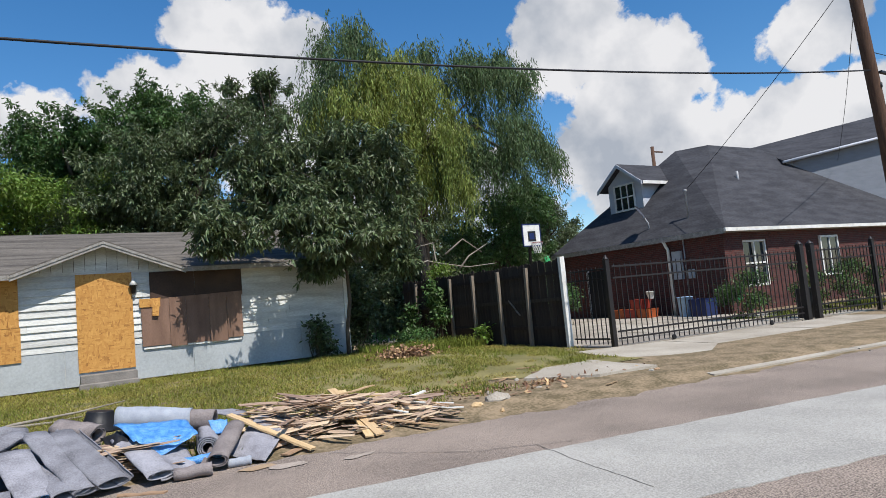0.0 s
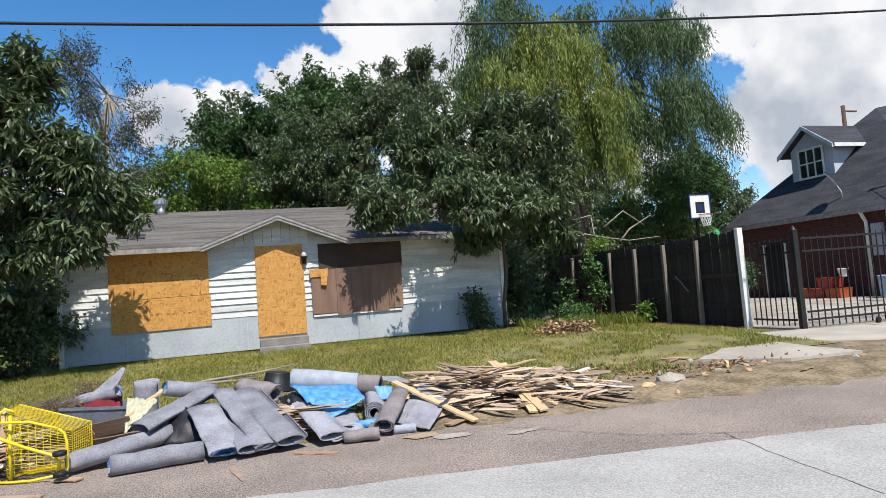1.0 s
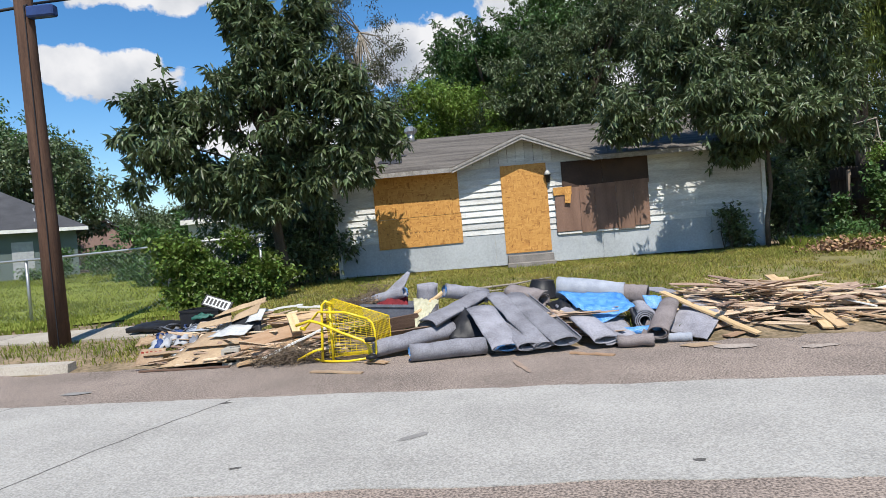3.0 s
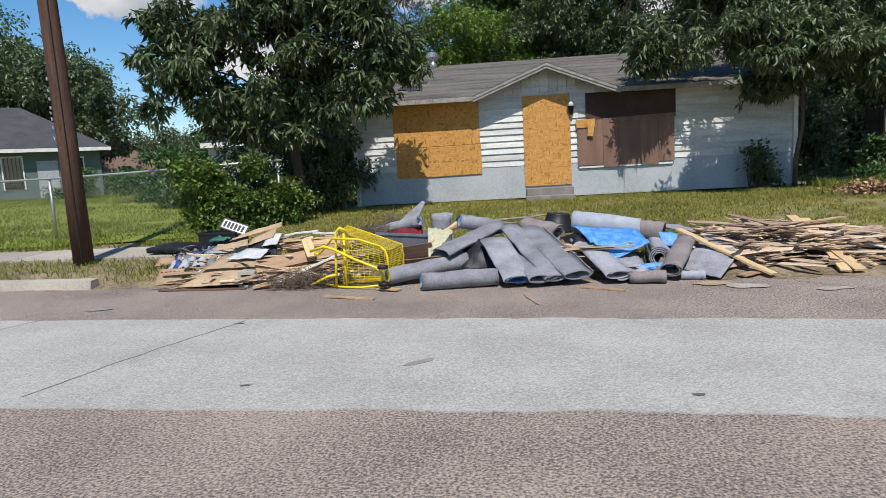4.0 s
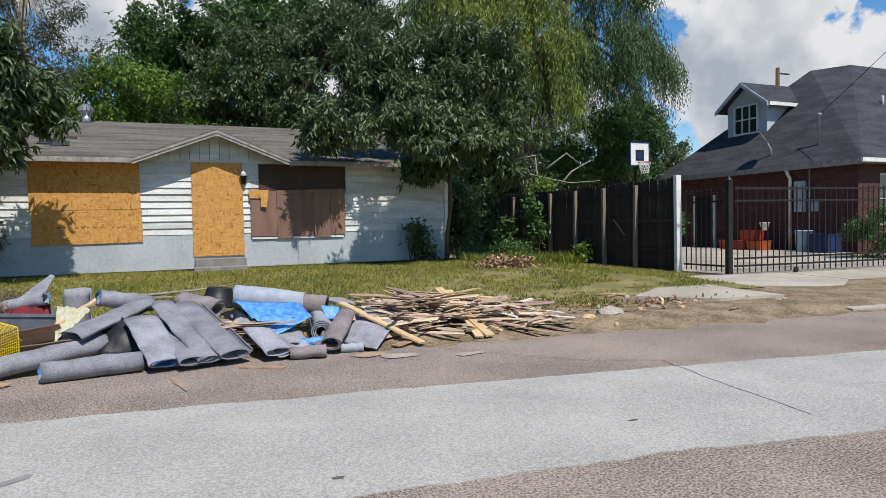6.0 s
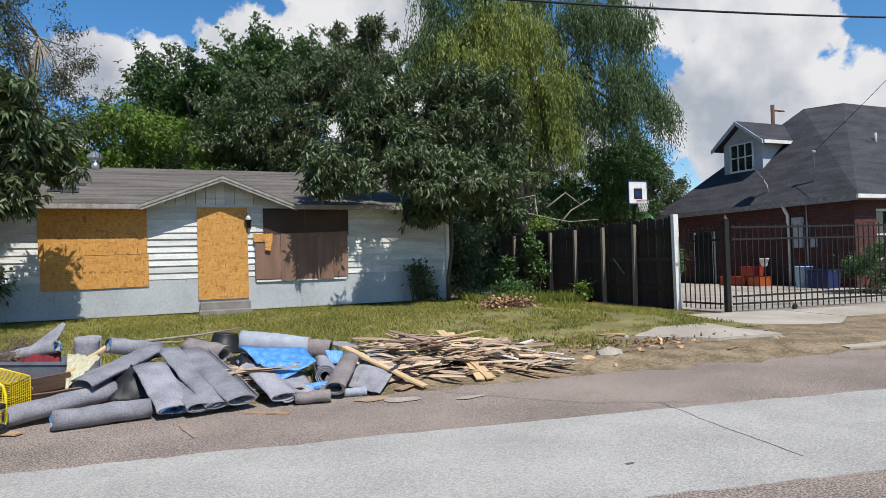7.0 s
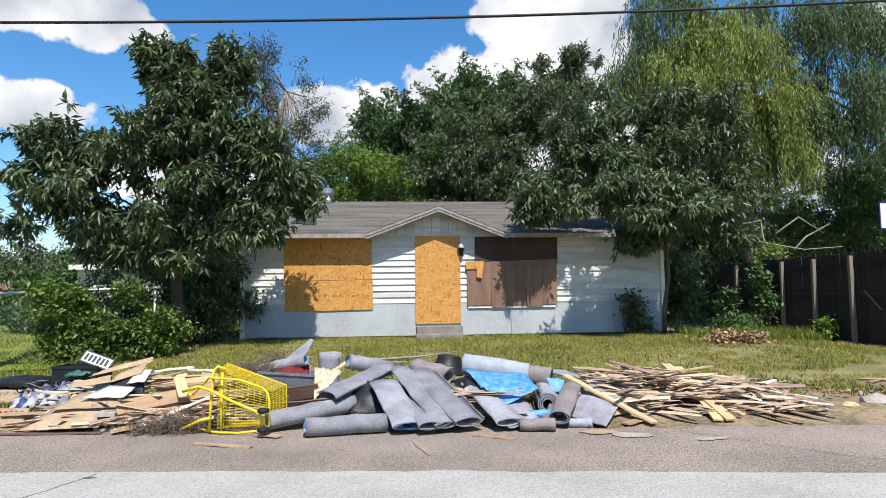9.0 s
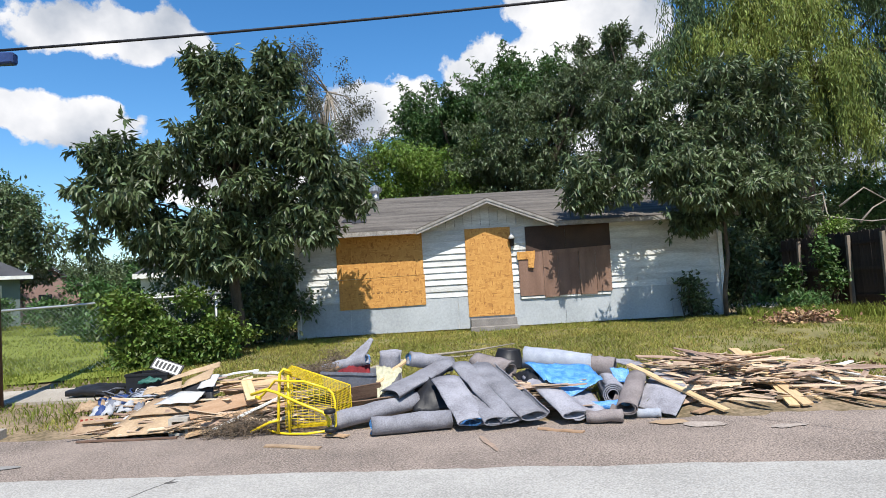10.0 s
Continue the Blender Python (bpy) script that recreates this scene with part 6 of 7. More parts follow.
win = part("window", boxed(27.0, 14.1, 1.2, 28.2, 14.14, 2.7), "glass", bh, "dark window with white frame")
for a in ((26.92, 1.12, 27.0, 2.78), (28.2, 1.12, 28.28, 2.78), (27.0, 2.7, 28.2, 2.78), (27.0, 1.12, 28.2, 1.2), (27.57, 1.2, 27.63, 2.7)):
    part("window_bar", boxed(a[0], 14.06, a[1], a[2], 14.14, a[3]), "whitewood", win)
E_, R_ = 3.2, 7.66
RA, RB, RC, RD = (26.4, 18.3, R_), (25.7, 19.6, R_), (36, 19.6, R_), (36, 18.3, R_)
roof_slab("roof", [(20.5, 13.8, E_), RA, RB, (20.5, 23.3, E_)], 0.12, "darkshingle", bh, "steep dark grey shingle roof")
roof_slab("roof", [(20.5, 13.8, E_), (38, 13.8, E_), RD, RA], 0.12, "darkshingle", bh)
roof_slab("roof", [(38, 23.3, E_), (20.5, 23.3, E_), RB, RC], 0.12, "darkshingle", bh)
roof_slab("roof", [RA, RD, RC, RB], 0.1, "darkshingle", bh)
part("fascia", boxed(20.46, 13.8, E_ - 0.2, 20.5, 23.3, E_ - 0.01), "fascia", bh)
part("gutter", boxed(20.4, 13.72, E_ - 0.14, 38, 13.8, E_ - 0.01), "whitewood", bh, "white front gutter")
part("soffit", boxed(20.5, 13.8, E_ - 0.16, 20.8, 23.3, E_ - 0.13), "fascia", bh)
part("soffit", boxed(20.8, 13.8, E_ - 0.16, 38, 14.15, E_ - 0.13), "fascia", bh)
part("downspout", tube(bmesh.new(), [(20.5, 16.6, 3.05), (20.62, 16.6, 2.85), (20.73, 16.6, 2.7), (20.73, 16.6, 0.1)], 0.06, 8), "whitewood", bh, "white downspout")
part("meter_box", boxed(20.65, 16.0, 1.5, 20.8, 16.4, 2.6, 0.01), "greybox", bh, "grey electric meter box")
part("meter_box", boxed(20.68, 15.5, 1.5, 20.8, 15.75, 1.85, 0.01), "greybox", bh, "grey electric meter box")
part("conduit", tube(bmesh.new(), [(20.74, 15.85, 0.3), (20.74, 15.85, 3.1)], 0.025, 6), "greybox", bh)
part("side_door", boxed(20.72, 20.2, 0.05, 20.8, 21.2, 2.2), "black", bh, "dark side door")
for y in (20.12, 21.2):
    part("door_jamb", boxed(20.7, y, 0.05, 20.8, y + 0.08, 2.3), "whitewood", bh)
# dormer on the side slope
dm = part("dormer_wall", boxed(22.4, 19.0, 4.4, 25.4, 21.0, 6.1), "dormer", bh, "pale grey clapboard dormer")
bm = bmesh.new()
a = [bm.verts.new((22.4, y, z)) for y, z in ((19.0, 6.1), (21.0, 6.1), (20.0, 6.85))]
b = [bm.verts.new((25.4, v.co.y, v.co.z)) for v in a]
for f in (a, b[::-1], (a[0], b[0], b[1], a[1]), (a[1], b[1], b[2], a[2]), (a[2], b[2], b[0], a[0])):
    bm.faces.new(f)
bmesh.ops.recalc_face_normals(bm, faces=bm.faces)
part("dormer_gable", bm, "dormer", dm)
for ys in (18.65, 21.35):
    roof_slab("dormer_roof", [(22.05, ys, 5.98), (26.0, ys, 5.98), (26.0, 20.0, 7.0), (22.05, 20.0, 7.0)], 0.1, "darkshingle", dm)
for ys in (18.65, 21.35):
    roof_slab("dormer_rake", [(22.0, ys, 5.96), (22.06, ys, 5.96), (22.06, 20.0, 6.98), (22.0, 20.0, 6.98)], 0.16, "dormer", dm)
part("dormer_trim", boxed(22.1, 18.62, 5.83, 25.0, 18.68, 5.97), "whitewood", dm)
dw = part("dormer_window", boxed(22.36, 19.45, 4.9, 22.39, 20.55, 6.0), "glass", dm, "dark dormer window with white muntins")
for a in ((19.38, 4.82, 19.45, 6.07), (20.55, 4.82, 20.62, 6.07), (19.45, 6.0, 20.55, 6.07), (19.45, 4.82, 20.55, 4.9), (19.45, 5.43, 20.55, 5.48), (19.8, 4.9, 19.83, 6.0), (20.17, 4.9, 20.2, 6.0)):
    part("muntin", boxed(22.31, a[0], a[1], 22.36, a[2], a[3]), "whitewood", dw)
# angled gable wing that rises out of the front slope
WA, WD = Vector((30.7, 17.44, 0)), Vector((4.99, -2.52, 0))
WB = Vector((0.45, 0.89, 0)) * 1.5
bm = bmesh.new()
a = [bm.verts.new(WA + WD * k + Vector((0, 0, z))) for k, z in ((0.0, 6.75), (0.85, 4.55), (1.5, 3.2), (1.5, 8.15), (1.0, 7.69))]
b = [bm.verts.new(v.co + WB * 2) for v in a]
for f in (a, b[::-1], *((a[i], b[i], b[(i + 1) % 5], a[(i + 1) % 5]) for i in range(5))):
    bm.faces.new(f)
bmesh.ops.recalc_face_normals(bm, faces=bm.faces)
# this wall's darker tone stands for shade, not for another paint
part("wing_gable", bm, "wing_shaded", bh, "pale clapboard gable wall with shade put into its colour")
roof_slab("wing_roof", [WA - WB * 0.25 - WD * 0.03 + Vector((0, 0, 6.8)), WA - WB * 0.25 + WD * 1.5 + Vector((0, 0, 8.2)), WA + WB * 2 + WD * 1.5 + Vector((0, 0, 9.6)), WA + WB * 2 + WD * 0.05 + Vector((0, 0, 8.2))], 0.16, "darkshingle", bh)
part("wing_rake", tube(bmesh.new(), [WA - WB * 0.26 - WD * 0.03 + Vector((0, 0, 6.7)), WA - WB * 0.26 + WD * 1.5 + Vector((0, 0, 8.1))], 0.07, 6), "dormer", bh)
# roof fittings
dish = part("dish_mount", tube(bmesh.new(), [(21.1, 17.7, 3.6), (21.05, 17.7, 3.95), (20.9, 17.75, 4.2)], 0.03, 6), "greybox", bh, "satellite dish on a bent mast")
bm = bmesh.new()
prv = None
for k in range(5):
    r = 0.4 * k / 4
    ring = [bm.verts.new((r * math.cos(2 * math.pi * i / 18), r * 0.85 * math.sin(2 * math.pi * i / 18), 0.28 * r * r)) for i in range(18)] if k else [bm.verts.new((0, 0, 0))]
    if prv:
        for i in range(18):
            bm.faces.new((prv[0], ring[i], ring[(i + 1) % 18]) if len(prv) == 1 else (prv[i], ring[i], ring[(i + 1) % 18], prv[(i + 1) % 18])).smooth = True
    prv = ring
bmesh.ops.solidify(bm, geom=list(bm.faces), thickness=0.015)
part("dish", bm, "tubgrey", dish, "grey satellite dish").matrix_world = pose(20.65, 17.75, 4.4, 58, 0, 30)
part("vent_pipe", tube(bmesh.new(), [(21.3, 15.9, 3.75), (21.3, 15.9, 4.9), (21.3, 15.9, 4.92), (21.3, 15.9, 5.0)], [0.035, 0.035, 0.07, 0.07], 8), "greybox", bh, "grey service mast")
part("vent_pipe", tube(bmesh.new(), [(25.2, 16.2, 5.3), (25.2, 16.2, 5.9)], 0.05, 8), "greybox", bh, "grey vent pipe")
part("lamp_shade", tube(bmesh.new(), [(19.9, 23.0, 2.85), (19.9, 23.0, 2.9), (19.9, 23.0, 3.1), (19.9, 23.0, 3.2)], [0.16, 0.17, 0.15, 0.05], 12), "greenglass", bh, "green glass yard lamp under the eave")
# things stored along the side wall
tapered_bin("bin", "white and blue cooler bucket by the wall", "bin", (19.9, 15.4), 0.12, 0.85, 0.24, 0.28, "bluebin")
tub("bin", "blue plastic recycling bin by the wall", "bin", 19.5, 14.25, 0.12, 20.1, 14.9, 0.75, "darkblue")
for k, (y, z, c) in enumerate(((17.2, 0.12, "orangebox"), (17.9, 0.12, "redbox"), (18.5, 0.12, "orangebox"), (17.5, 0.5, "redbox"))):
    tub("storage_box", "orange-red plastic storage box by the wall", "box", 19.6, y - 0.28, z, 20.1, y + 0.28, z + 0.36, c)
tapered_bin("pot", "round white pot standing on boxes", "pot", (19.8, 16.9), 0.86, 1.15, 0.1, 0.17, "whitewood")
tapered_bin("pot", "round green plastic lid on the wall", "pot", (20.5, 13.7), 0.6, 1.0, 0.2, 0.22, "greenglass")

# ---- basketball hoop ----
hoop = thing("basketball_hoop", "basketball hoop with white backboard on a dark pole", "basketball hoop")
part("pole", tube(bmesh.new(), [(15.95, 19.25, 0.1), (15.95, 19.25, 3.2), (15.95, 19.05, 3.5)], 0.06, 10), "iron", hoop)
bb = part("backboard", boxed(15.48, 18.98, 3.32, 16.34, 19.02, 4.17, 0.01), "whitewood", hoop, "white backboard with dark target square")
for a in ((15.72, 3.5, 16.1, 3.58), (15.72, 3.82, 16.1, 3.9), (15.72, 3.58, 15.79, 3.82), (16.03, 3.58, 16.1, 3.82)):
    part("target_bar", boxed(a[0], 18.972, a[1], a[2], 18.98, a[3]), "black", bb)
part("target", boxed(15.79, 18.974, 3.58, 16.03, 18.98, 3.82), "darkblue", bb)
for a in ((15.46, 3.3, 16.36, 3.34), (15.46, 4.15, 16.36, 4.19), (15.46, 3.34, 15.5, 4.15), (16.32, 3.34, 16.36, 4.15)):
    part("edge_trim", boxed(a[0], 18.966, a[1], a[2], 19.03, a[3]), "darkblue", bb)
rim = [(15.91 + 0.225 * math.cos(2 * math.pi * i / 20), 18.72 + 0.225 * math.sin(2 * math.pi * i / 20), 3.42) for i in range(21)]
part("rim", tube(bmesh.new(), rim, 0.012, 6, False), "redbox", hoop)
bm = bmesh.new()
for i in range(12):
    a, b = 2 * math.pi * i / 12, 2 * math.pi * (i + 1.5) / 12
    for q, w_ in ((a, b), (b, a)):
        tube(bm, [(15.91 + 0.22 * math.cos(q), 18.72 + 0.22 * math.sin(q), 3.41), (15.91 + 0.13 * math.cos(w_), 18.72 + 0.13 * math.sin(w_), 3.02)], 0.008, 4)
part("net", bm, "whitewood", hoop, "white cord net")

# ---- utility poles and cables ----
def pole(p, r0, r1, label):
    t = thing("utility_pole", label, "utility pole")
    part("pole", tube(bmesh.new(), p, [r0 + (r1 - r0) * k / (len(p) - 1) for k in range(len(p))], 16), "polewood", t)
    return t


lp = pole([(-6.36, 8.82, -0.1), (-6.38, 8.82, 2), (-6.4, 8.8, 4.2), (-6.44, 8.8, 9.0)], 0.145, 0.115, "brown creosoted wooden utility pole on the verge")
for k, z in enumerate((1.95, 2.1, 2.22, 2.38, 2.5, 2.62, 2.78)):
    part("tag", boxed(-6.47, 8.82 - 0.155, z, -6.455, 8.82 - 0.13, z + 0.045), "greybox", lp, "small pale metal tag")
part("ground_wire", tube(bmesh.new(), [(-6.3, 8.69, 0.1), (-6.31, 8.69, 2.2), (-6.33, 8.69, 5.0)], 0.008, 5), "wirecover", lp)
part("splice_box", boxed(-6.3, 8.66, 4.82, -5.9, 8.8, 4.98, 0.02), "bluebox", lp, "dark blue cable splice box")
rp = pole([(20.45, 8.2, -0.1), (20.1, 8.2, 5.0), (19.6, 8.2, 9.0), (19.4, 8.2, 11)], 0.19, 0.14, "leaning grey-brown utility pole by the railing")
part("insulator", tube(bmesh.new(), [(19.95, 8.05, 6.3), (19.95, 8.05, 6.45)], 0.05, 8), "black", rp)
part("bracket", boxed(19.9, 7.95, 6.7, 20.9, 8.05, 6.76), "iron", rp)


def cable(label, a, b, sag, r, n=24):
    a, b = Vector(a), Vector(b)
    pts = [a.lerp(b, k / n) - Vector((0, 0, sag * 4 * (k / n) * (1 - k / n))) for k in range(n + 1)]
    tagged(part("cable", tube(bmesh.new(), pts, r, 6), "wirecover"), label, "cable")


cable("thick black telephone cable between two poles", (-6.2, 8.72, 5.02), (19.8, 8.15, 6.82), 0.38, 0.019)
cable("thick black telephone cable beyond the pole", (-6.3, 8.72, 5.0), (-32, 11.0, 5.4), 0.3, 0.022)
cable("black service wire running to a roof mast", (19.6, 8.2, 9.6), (21.3, 15.9, 4.95), 0.15, 0.01)
cable("black service wire running from the pole", (19.6, 8.2, 9.0), (33, 16, 6.6), 0.3, 0.01)
cable("black service wire running from the pole", (19.9, 8.2, 7.4), (33, 9, 8.6), 0.2, 0.012)
cable("thin black power line past the pole", (19.5, 8.2, 10.2), (40, 7, 11.5), 0.4, 0.012)
# far pole above the roofs
fp = pole([(46, 38, 0), (46, 38, 13.6)], 0.2, 0.15, "distant wooden utility pole above the roofs")
part("crossarm", boxed(46, 37.9, 13.1, 47.3, 38.05, 13.2), "polewood", fp)
fp = pole([(-29.9, 36, 0), (-30.2, 36, 9.6)], 0.12, 0.09, "distant grey utility pole with crossarm")
part("crossarm", boxed(-31.2, 35.9, 9.1, -29.0, 36.1, 9.22), "polewood", fp)

# ---- neighbouring house, wire fence, shed ----
nh = thing("neighbour_house", "low grey-green house with grey hipped roof across a lawn", "house", pose(-20.6, 31.3, 0, 0, 0, 38))
part("wall", boxed(-16, 0, 0.2, 0, 8, 3.2), "greywall", nh)
roof_slab("roof", [(-16.5, -0.5, 3.2), (0.5, -0.5, 3.2), (-3.2, 4, 5.6), (-13, 4, 5.6)], 0.12, "greyshingle", nh, "grey shingle hipped roof")
roof_slab("roof", [(0.5, -0.5, 3.2), (0.5, 8.5, 3.2), (-3.2, 4, 5.6)], 0.12, "greyshingle", nh)
roof_slab("roof", [(0.5, 8.5, 3.2), (-16.5, 8.5, 3.2), (-13, 4, 5.6), (-3.2, 4, 5.6)], 0.12, "greyshingle", nh)
part("fascia", boxed(-16.5, -0.54, 3.02, 0.5, -0.5, 3.19), "whitewood", nh)
for x0, x1, z0, z1 in ((-6.6, -5.7, 1.3, 2.8), (-4.2, -3.4, 1.3, 2.8), (-1.3, -0.8, 2.1, 2.7)):
    w = part("window", boxed(x0, -0.02, z0, x1, 0.0, z1), "glass", nh, "dark barred window with white frame")
    part("frame", boxed(x0 - 0.06, -0.05, z0 - 0.06, x0, 0.0, z1 + 0.06), "whitewood", w)
    part("frame", boxed(x1, -0.05, z0 - 0.06, x1 + 0.06, 0.0, z1 + 0.06), "whitewood", w)
    part("frame", boxed(x0, -0.05, z1, x1, 0.0, z1 + 0.06), "whitewood", w)
    for k in range(5):
        xx = x0 + (x1 - x0) * (k + 0.5) / 5
        part("bar", boxed(xx - 0.012, -0.1, z0, xx + 0.012, -0.08, z1), "iron", w)
part("door", boxed(-2.8, -0.03, 0.4, -1.9, 0.0, 2.6), "greybox", nh, "pale grey door")
part("roof_vent", boxed(-7.0, 1.4, 4.1, -6.4, 2.0, 4.5), "whitewood", nh)
gb = thing("garage", "low white garage behind the thicket", "garage")
part("wall", boxed(-8.2, 17.2, 0.2, -5.2, 20, 2.2), "siding", gb)
part("fascia", boxed(-8.3, 16.95, 2.12, -5.0, 17.0, 2.25), "whitewood", gb)
roof_slab("roof", [(-8.3, 17.0, 2.25), (-5.0, 17.0, 2.25), (-5.0, 20.2, 3.2), (-8.3, 20.2, 3.2)], 0.1, "greyshingle", gb, "grey shingle lean-to roof")
fh = thing("distant_house", "distant pinkish gabled house among trees", "house", pose(-40, 65, 0.3, 0, 0, 25))
part("wall", boxed(-3, 0, 0, 3, 5, 3.6), "pinkwall", fh)
for sx_ in (-3.6, 3.6):
    roof_slab("roof", [(sx_, -0.4, 3.4), (sx_, 5.4, 3.4), (0, 5.4, 6.0), (0, -0.4, 6.0)], 0.15, "greyshingle", fh)
part("gable", prism(bmesh.new(), [(-3, 3.6), (3, 3.6), (0, 5.8)], 0.0, 0.1), "pinkwall", fh)
part("window", boxed(-0.6, -0.03, 1.4, 0.6, 0, 2.8), "glass", fh)

cf = thing("wire_fence", "chain-link fence with galvanised posts and top rail", "fence")
CX0, CX1, CY, CH = -16.0, -4.3, 11.95, 1.22


def cfz(x):
    return ground_z(x, CY) + 0.02


for x in (-15.2, -12.0, -9.1, -6.25, -4.4):
    part("post", tube(bmesh.new(), [(x, CY + 0.03, cfz(x) - 0.1), (x, CY + 0.03, cfz(x) + CH + 0.03)], 0.03, 8), "metal", cf)
part("top_rail", tube(bmesh.new(), [(CX0 + (CX1 - CX0) * k / 8, CY, cfz(CX0 + (CX1 - CX0) * k / 8) + CH) for k in range(9)], 0.022, 8), "metal", cf)
bm = bmesh.new()
x = CX0
while x < CX1 - 1.2:
    for s_ in (0, 1):
        a, b = (x, x + 1.2) if s_ == 0 else (x + 1.2, x)
        tube(bm, [(a, CY - 0.01, cfz(a) + 0.02), (b, CY - 0.01, cfz(b) + CH)], 0.0018, 3, False)
    x += 0.085
tagged(part("chain_link", bm, "metal", cf), "woven galvanised wire mesh", kind="stuff")

# ---- rest of the rubbish heap ----
def card(label, corners, seed, material="cardboard", thick=0.006):
    cloth_sheet("cardboard", label, "cardboard", corners, material, 0.01, 0.012, thick, seed, 8, 8, 0.03)


card("flattened brown cardboard sheet on the verge", [(-3.95, 6.98, 0.04), (-3.15, 6.93, 0.06), (-3.1, 7.3, 0.2), (-3.75, 7.35, 0.22)], 31)
card("flattened brown cardboard sheet on the heap", [(-3.75, 7.2, 0.2), (-3.0, 7.2, 0.22), (-3.0, 7.5, 0.3), (-3.6, 7.55, 0.33)], 32)
card("folded brown cardboard leaning on the heap", [(-3.75, 7.55, 0.38), (-3.3, 7.55, 0.44), (-3.35, 7.72, 0.5), (-3.78, 7.7, 0.42)], 33)
card("folded brown cardboard leaning on the heap", [(-3.3, 7.55, 0.43), (-2.98, 7.6, 0.52), (-2.98, 7.78, 0.62), (-3.3, 7.75, 0.5)], 34)
card("raised cardboard flap over the heap", [(-3.6, 7.7, 0.48), (-2.95, 7.85, 0.62), (-2.96, 7.9, 0.68), (-3.5, 7.85, 0.54)], 35)
card("crumpled white plastic sheet on the heap", [(-3.5, 7.3, 0.3), (-3.05, 7.3, 0.3), (-3.0, 7.5, 0.38), (-3.3, 7.55, 0.4)], 36, "whiteplastic")
card("crumpled white plastic bag on the heap", [(-3.1, 7.5, 0.42), (-2.9, 7.5, 0.44), (-2.9, 7.7, 0.55), (-3.05, 7.7, 0.55)], 37, "whiteplastic")
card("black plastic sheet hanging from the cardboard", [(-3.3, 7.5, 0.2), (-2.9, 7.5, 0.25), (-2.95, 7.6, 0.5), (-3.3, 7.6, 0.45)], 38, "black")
card("printed cardboard box panel with red marks", [(-4.42, 7.28, 0.03), (-4.08, 7.28, 0.04), (-4.05, 7.4, 0.2), (-4.38, 7.42, 0.2)], 39, "cardboard")
for k in range(5):
    bm = boxed(-4.36 + k * 0.055, 7.365, 0.0, -4.33 + k * 0.055, 7.37, 0.035)
    ob = tagged(part("print_mark", bm, "redbox"), "faded red printed mark on cardboard", "label")
    ob.matrix_world = pose(0, 0.005, 0.142)
card("grey plastic sheet among wires", [(-4.1, 8.0, 0.3), (-3.7, 7.8, 0.32), (-3.6, 8.1, 0.36), (-4.0, 8.3, 0.38)], 40, "felt_light")
card("silver strip of flashing on the heap", [(-3.95, 7.3, 0.12), (-3.85, 7.25, 0.12), (-3.3, 7.75, 0.42), (-3.42, 7.8, 0.42)], 41, "whiteplastic")
blk = thing("concrete_block", "grey hollow concrete block standing in the rubbish", "concrete block", pose(-3.12, 7.0, 0.0, 0, 0, 4))
bm = bmesh.new()
for a in ((-0.1, 0, 0, 0.1, 0.39, 0.035), (-0.1, 0, 0.155, 0.1, 0.39, 0.19), (-0.1, 0, 0.035, -0.065, 0.39, 0.155), (0.065, 0, 0.035, 0.1, 0.39, 0.155)):
    box(bm, *a)
box(bm, -0.065, 0.18, 0.035, 0.065, 0.21, 0.155)
bmesh.ops.remove_doubles(bm, verts=bm.verts, dist=0.0005)
part("block", bm, "concrete", blk)
# black crates
crate = tub("crate", "black plastic milk crate behind the heap", "crate", -0.28, -0.18, 0, 0.28, 0.18, 0.32, "black", 0.0, 0.02, pose(-4.05, 8.55, 0.22, 0, 0, -6))
cl = part("lid", boxed(-0.2, -0.085, -0.012, 0.2, 0.085, 0.012, 0.004), "black", crate, "black lid with a pale printed panel")
cl.matrix_world = pose(-3.82, 8.42, 0.6, 55, 20, -4)
part("panel", boxed(-0.175, -0.065, 0.012, 0.175, 0.065, 0.016), "whiteplastic", cl, "pale printed panel")
for k in range(6):
    part("print_mark", boxed(-0.15 + k * 0.052, -0.045, 0.016, -0.12 + k * 0.052, 0.045, 0.019), "black", cl, "dark printed bar")
cloth_sheet("green_cloth", "crumpled green plastic on the crate", "cloth", [(-4.15, 8.3, 0.42), (-3.85, 8.3, 0.44), (-3.85, 8.45, 0.5), (-4.1, 8.45, 0.5)], "tealplastic", 0.02, 0.05, 0.004, 42)
cloth_sheet("mat", "folded black rubber mat on the pavement", "mat", [(-5.6, 9.2, 0.2), (-4.9, 9.1, 0.2), (-4.8, 9.5, 0.22), (-5.5, 9.6, 0.22)], "black", 0.05, 0.02, 0.07, 43)
cloth_sheet("yellow_bag", "crumpled ochre plastic bag on the verge", "bag", [(-4.9, 8.5, 0.12), (-4.5, 8.45, 0.12), (-4.5, 8.65, 0.2), (-4.85, 8.7, 0.2)], "ochre", 0.06, 0.04, 0.005, 44)
rw = random.Random(77)
for k in range(9):
    c = Vector((-4.35 + rw.uniform(-0.25, 0.4), 8.2 + rw.uniform(-0.3, 0.3), 0.25))
    r = rw.uniform(0.08, 0.2)
    pts = [c + Vector((r * math.cos(t * 0.6) * (1 + 0.2 * rw.random()), r * math.sin(t * 0.6), 0.06 * math.sin(t * 0.9 + k) + 0.05)) for t in range(16)]
    tagged(part("wire_coil", tube(bmesh.new(), pts, 0.008, 6), rw.choice(["wirecover", "bluebox", "tubgrey", "greybox"])), "tangled coil of loose electric cable", "cable")
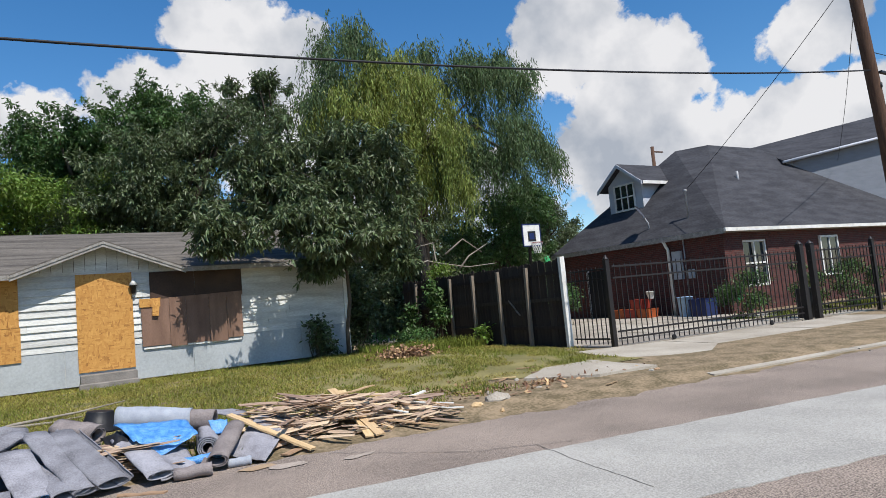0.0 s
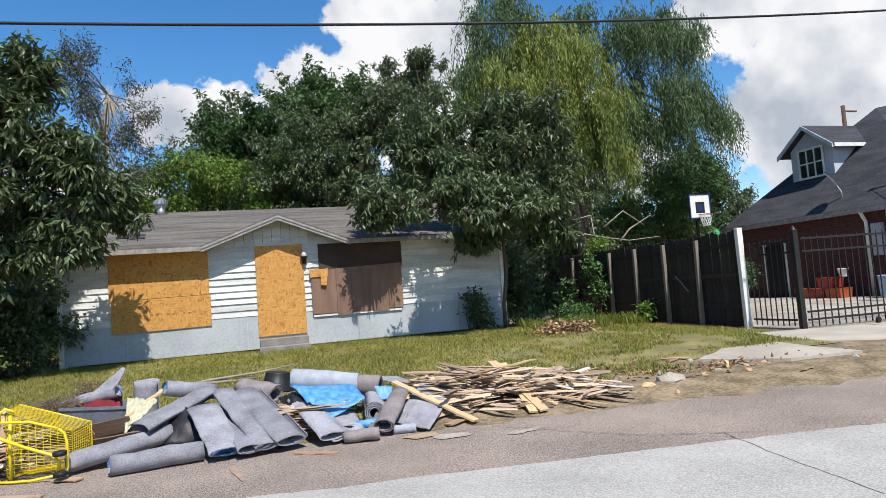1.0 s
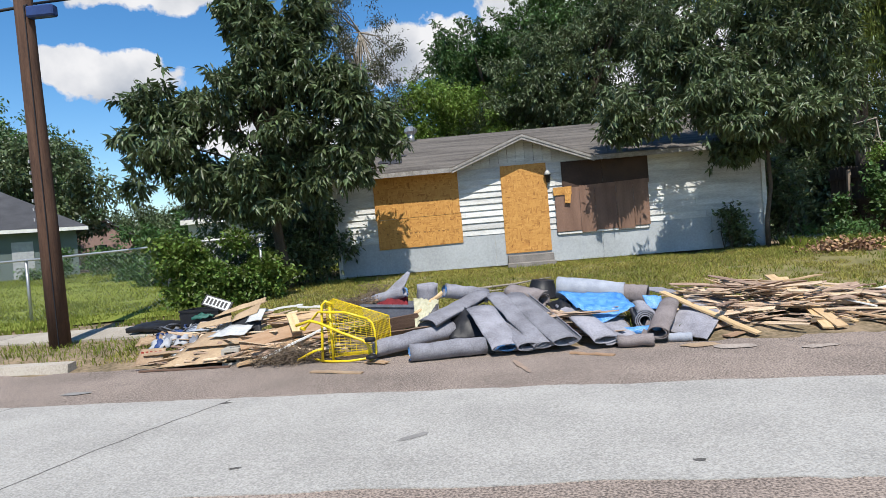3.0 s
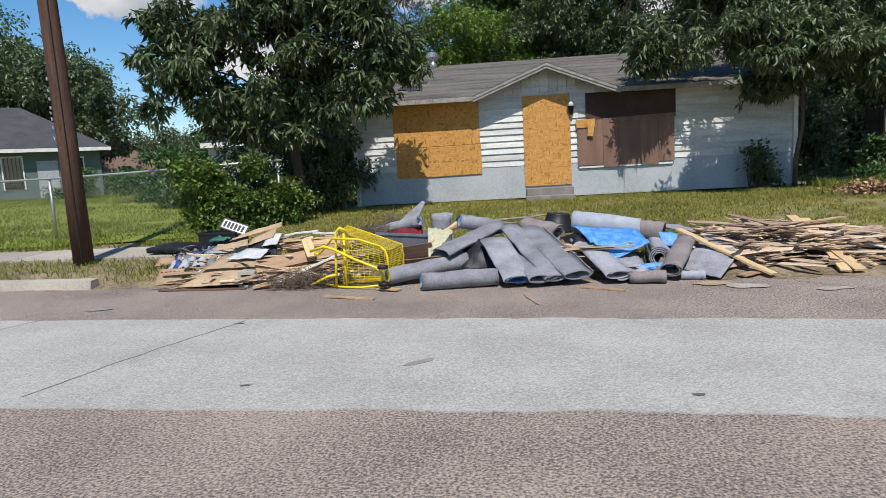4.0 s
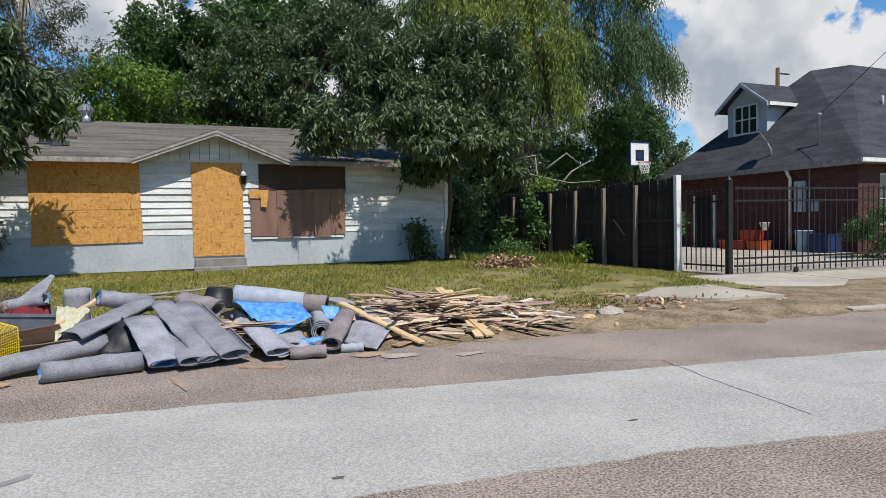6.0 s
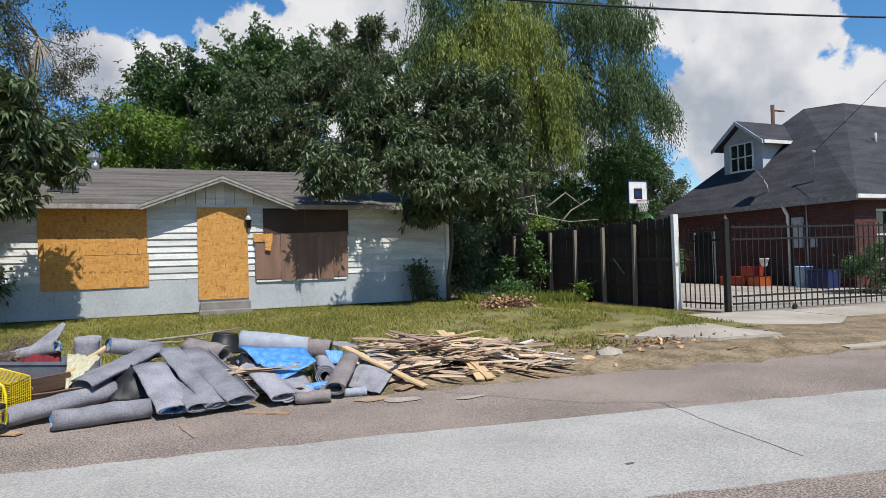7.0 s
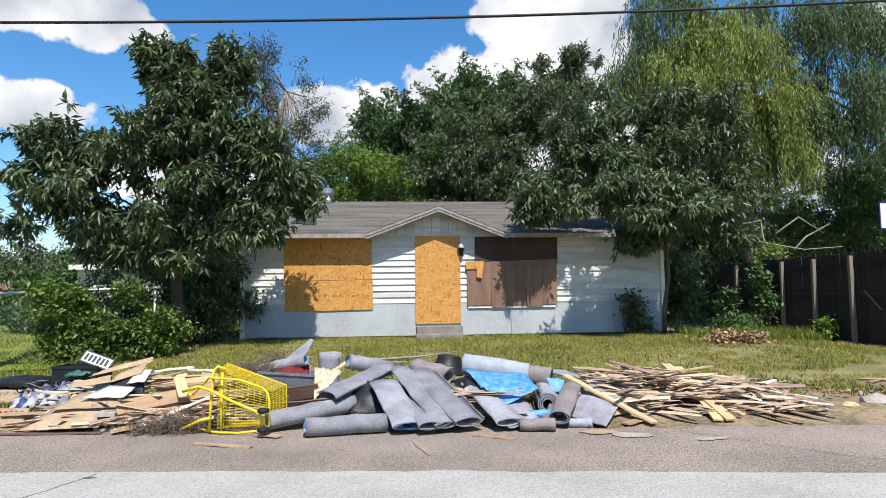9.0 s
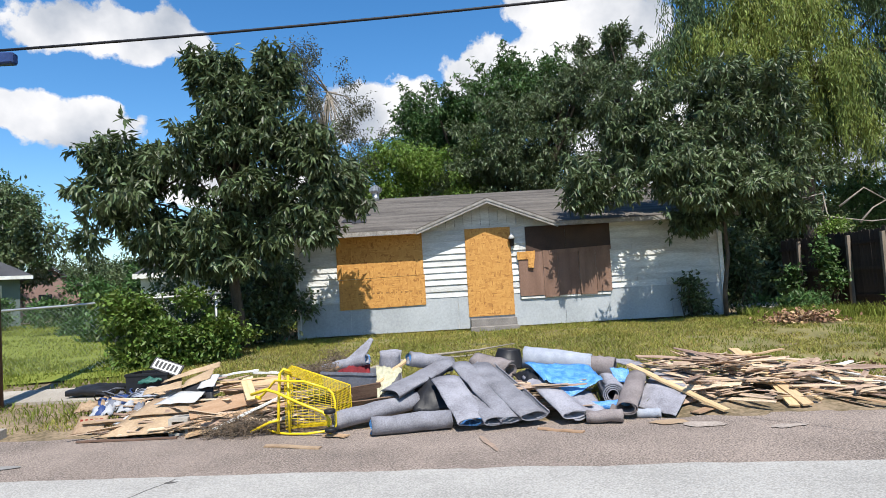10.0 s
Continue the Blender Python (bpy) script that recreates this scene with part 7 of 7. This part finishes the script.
for k in range(40):
    x, y = rw.uniform(-4.6, -3.6), rw.uniform(7.4, 8.5)
    s_ = rw.uniform(0.04, 0.1)
    cloth_sheet("scrap", "small crumpled scrap of rubbish", "scrap", [(x - s_, y - s_, 0.18), (x + s_, y - s_ * 0.6, 0.2), (x + s_ * 0.7, y + s_, 0.28), (x - s_ * 0.8, y + s_, 0.26)], rw.choice(["tubgrey", "greybox", "bluebox", "cardboard", "black", "tubgrey", "oldplank"]), 0.04, 0.06, 0.004, 100 + k, 5, 5, 0.1)
# dry brush and twigs
def twigs(name, label, cx, cy, cz, sx_, sy_, sz_, n, ln, material, seed, r=0.004):
    rg = random.Random(seed)
    bm = bmesh.new()
    for k in range(n):
        p = Vector((cx + rg.gauss(0, sx_), cy + rg.gauss(0, sy_), cz + abs(rg.gauss(0, sz_))))
        d = Vector((rg.gauss(0, 1), rg.gauss(0, 1), rg.gauss(0, 0.5))).normalized() * ln * rg.uniform(0.4, 1)
        q = p + d * 0.5 + Vector((rg.gauss(0, 0.02), rg.gauss(0, 0.02), rg.gauss(0, 0.02)))
        tube(bm, [p, q, p + d], [r, r * 0.8, r * 0.4], 4, False)
    tagged(part(name, bm, material), label, "twigs", kind="stuff")


twigs("twigs", "heap of dry grey-brown twigs before the cart", -2.42, 6.86, 0.03, 0.2, 0.11, 0.07, 1000, 0.17, "drytwig", 5, 0.0032)
twigs("twigs", "clump of dry roots on top of the pile", -1.75, 7.75, 0.48, 0.13, 0.08, 0.05, 420, 0.16, "drytwig", 6)
twigs("twigs", "ball of dry brown roots behind the pile", -1.75, 9.0, 0.3, 0.09, 0.08, 0.14, 520, 0.15, "drytwig", 7, 0.005)
for k, (a, b) in enumerate((((-1.2, 10.0, 0.25), (1.0, 11.2, 0.38)), ((-0.9, 10.2, 0.25), (0.4, 10.6, 0.3)), ((-1.5, 9.8, 0.22), (-0.2, 10.7, 0.34)))):
    a, b = Vector(a), Vector(b)
    tagged(part("fallen_branch", tube(bmesh.new(), [a, a.lerp(b, 0.35) + Vector((0, 0.05, 0.04)), a.lerp(b, 0.7), b], [0.03, 0.024, 0.017, 0.008], 7), "palebark"), "bare fallen branch on the lawn", "branch")
# dead leaves heap, stones, rock
def leaves(label, cx, cy, rx_, ry_, h, n, size, material, seed):
    rg = np.random.default_rng(seed)
    c, r = [(cx, cy, ground_z(cx, cy) + h * 0.3)], [(rx_, ry_, h)]
    v, f = leaf_cloud(rg, c, r, n, size, size * 0.6, 0.1, 0.3, 0.2)
    v[:, 2] = np.maximum(v[:, 2], ground_z(cx, cy) + 0.01)
    ob = mesh_np("dead_leaves", v, f, material, None)
    tagged(ob, label, "dead leaves", kind="stuff")


leaves("heap of dry red-brown dead leaves on the lawn", 6.45, 11.95, 0.6, 0.3, 0.16, 2200, 0.085, "deadleaf", 9)
leaves("scattered dry leaves on the bare soil", 6.5, 7.4, 1.6, 0.5, 0.02, 260, 0.09, "deadleaf", 10)
leaves("scattered dry leaves along the verge", 4.9, 8.2, 1.2, 0.8, 0.02, 160, 0.08, "deadleaf", 11)


def rock(name, label, x, y, a, b, h, seed, material="concrete"):
    bm = bmesh.new()
    bmesh.ops.create_icosphere(bm, subdivisions=2, radius=1)
    for v in bm.verts:
        n = 1 + 0.3 * noise.noise(v.co * 1.4 + Vector((seed, 0, 0)))
        v.co = Vector((v.co.x * a, v.co.y * b, max(v.co.z, -0.4) * h)) * n
    ob = tagged(part(name, bm, material), label, "rock")
    ob.location = (x, y, ground_z(x, y) + h * 0.25)


rock("rock", "broken lump of concrete on the verge", 5.25, 6.85, 0.2, 0.12, 0.085, 1, "drive")
rock("rock", "small broken stone on the verge", 4.85, 6.75, 0.09, 0.06, 0.05, 2, "plank")
for k in range(16):
    x = rw.uniform(4.4, 8.5)
    rock("rock", "small stone on the bare verge", x, kerb_y(x) + rw.uniform(0.2, 2.4), rw.uniform(0.03, 0.07), rw.uniform(0.02, 0.05), rw.uniform(0.02, 0.04), k + 3, rw.choice(["concrete", "plank", "drive"]))
for k in range(10):
    x = rw.uniform(4.5, 7.5)
    y = kerb_y(x) + rw.uniform(0.4, 3.0)
    z = ground_z(x, y) + 0.03
    a = rw.uniform(-0.6, 0.6)
    l = rw.uniform(0.15, 0.5)
    board("plank", "short weathered stick on the verge", "stick", (x, y, z), (x + l * math.cos(a), y + l * math.sin(a), z), 0.03, 0.012, rw.choice(["plank", "oldplank"]))
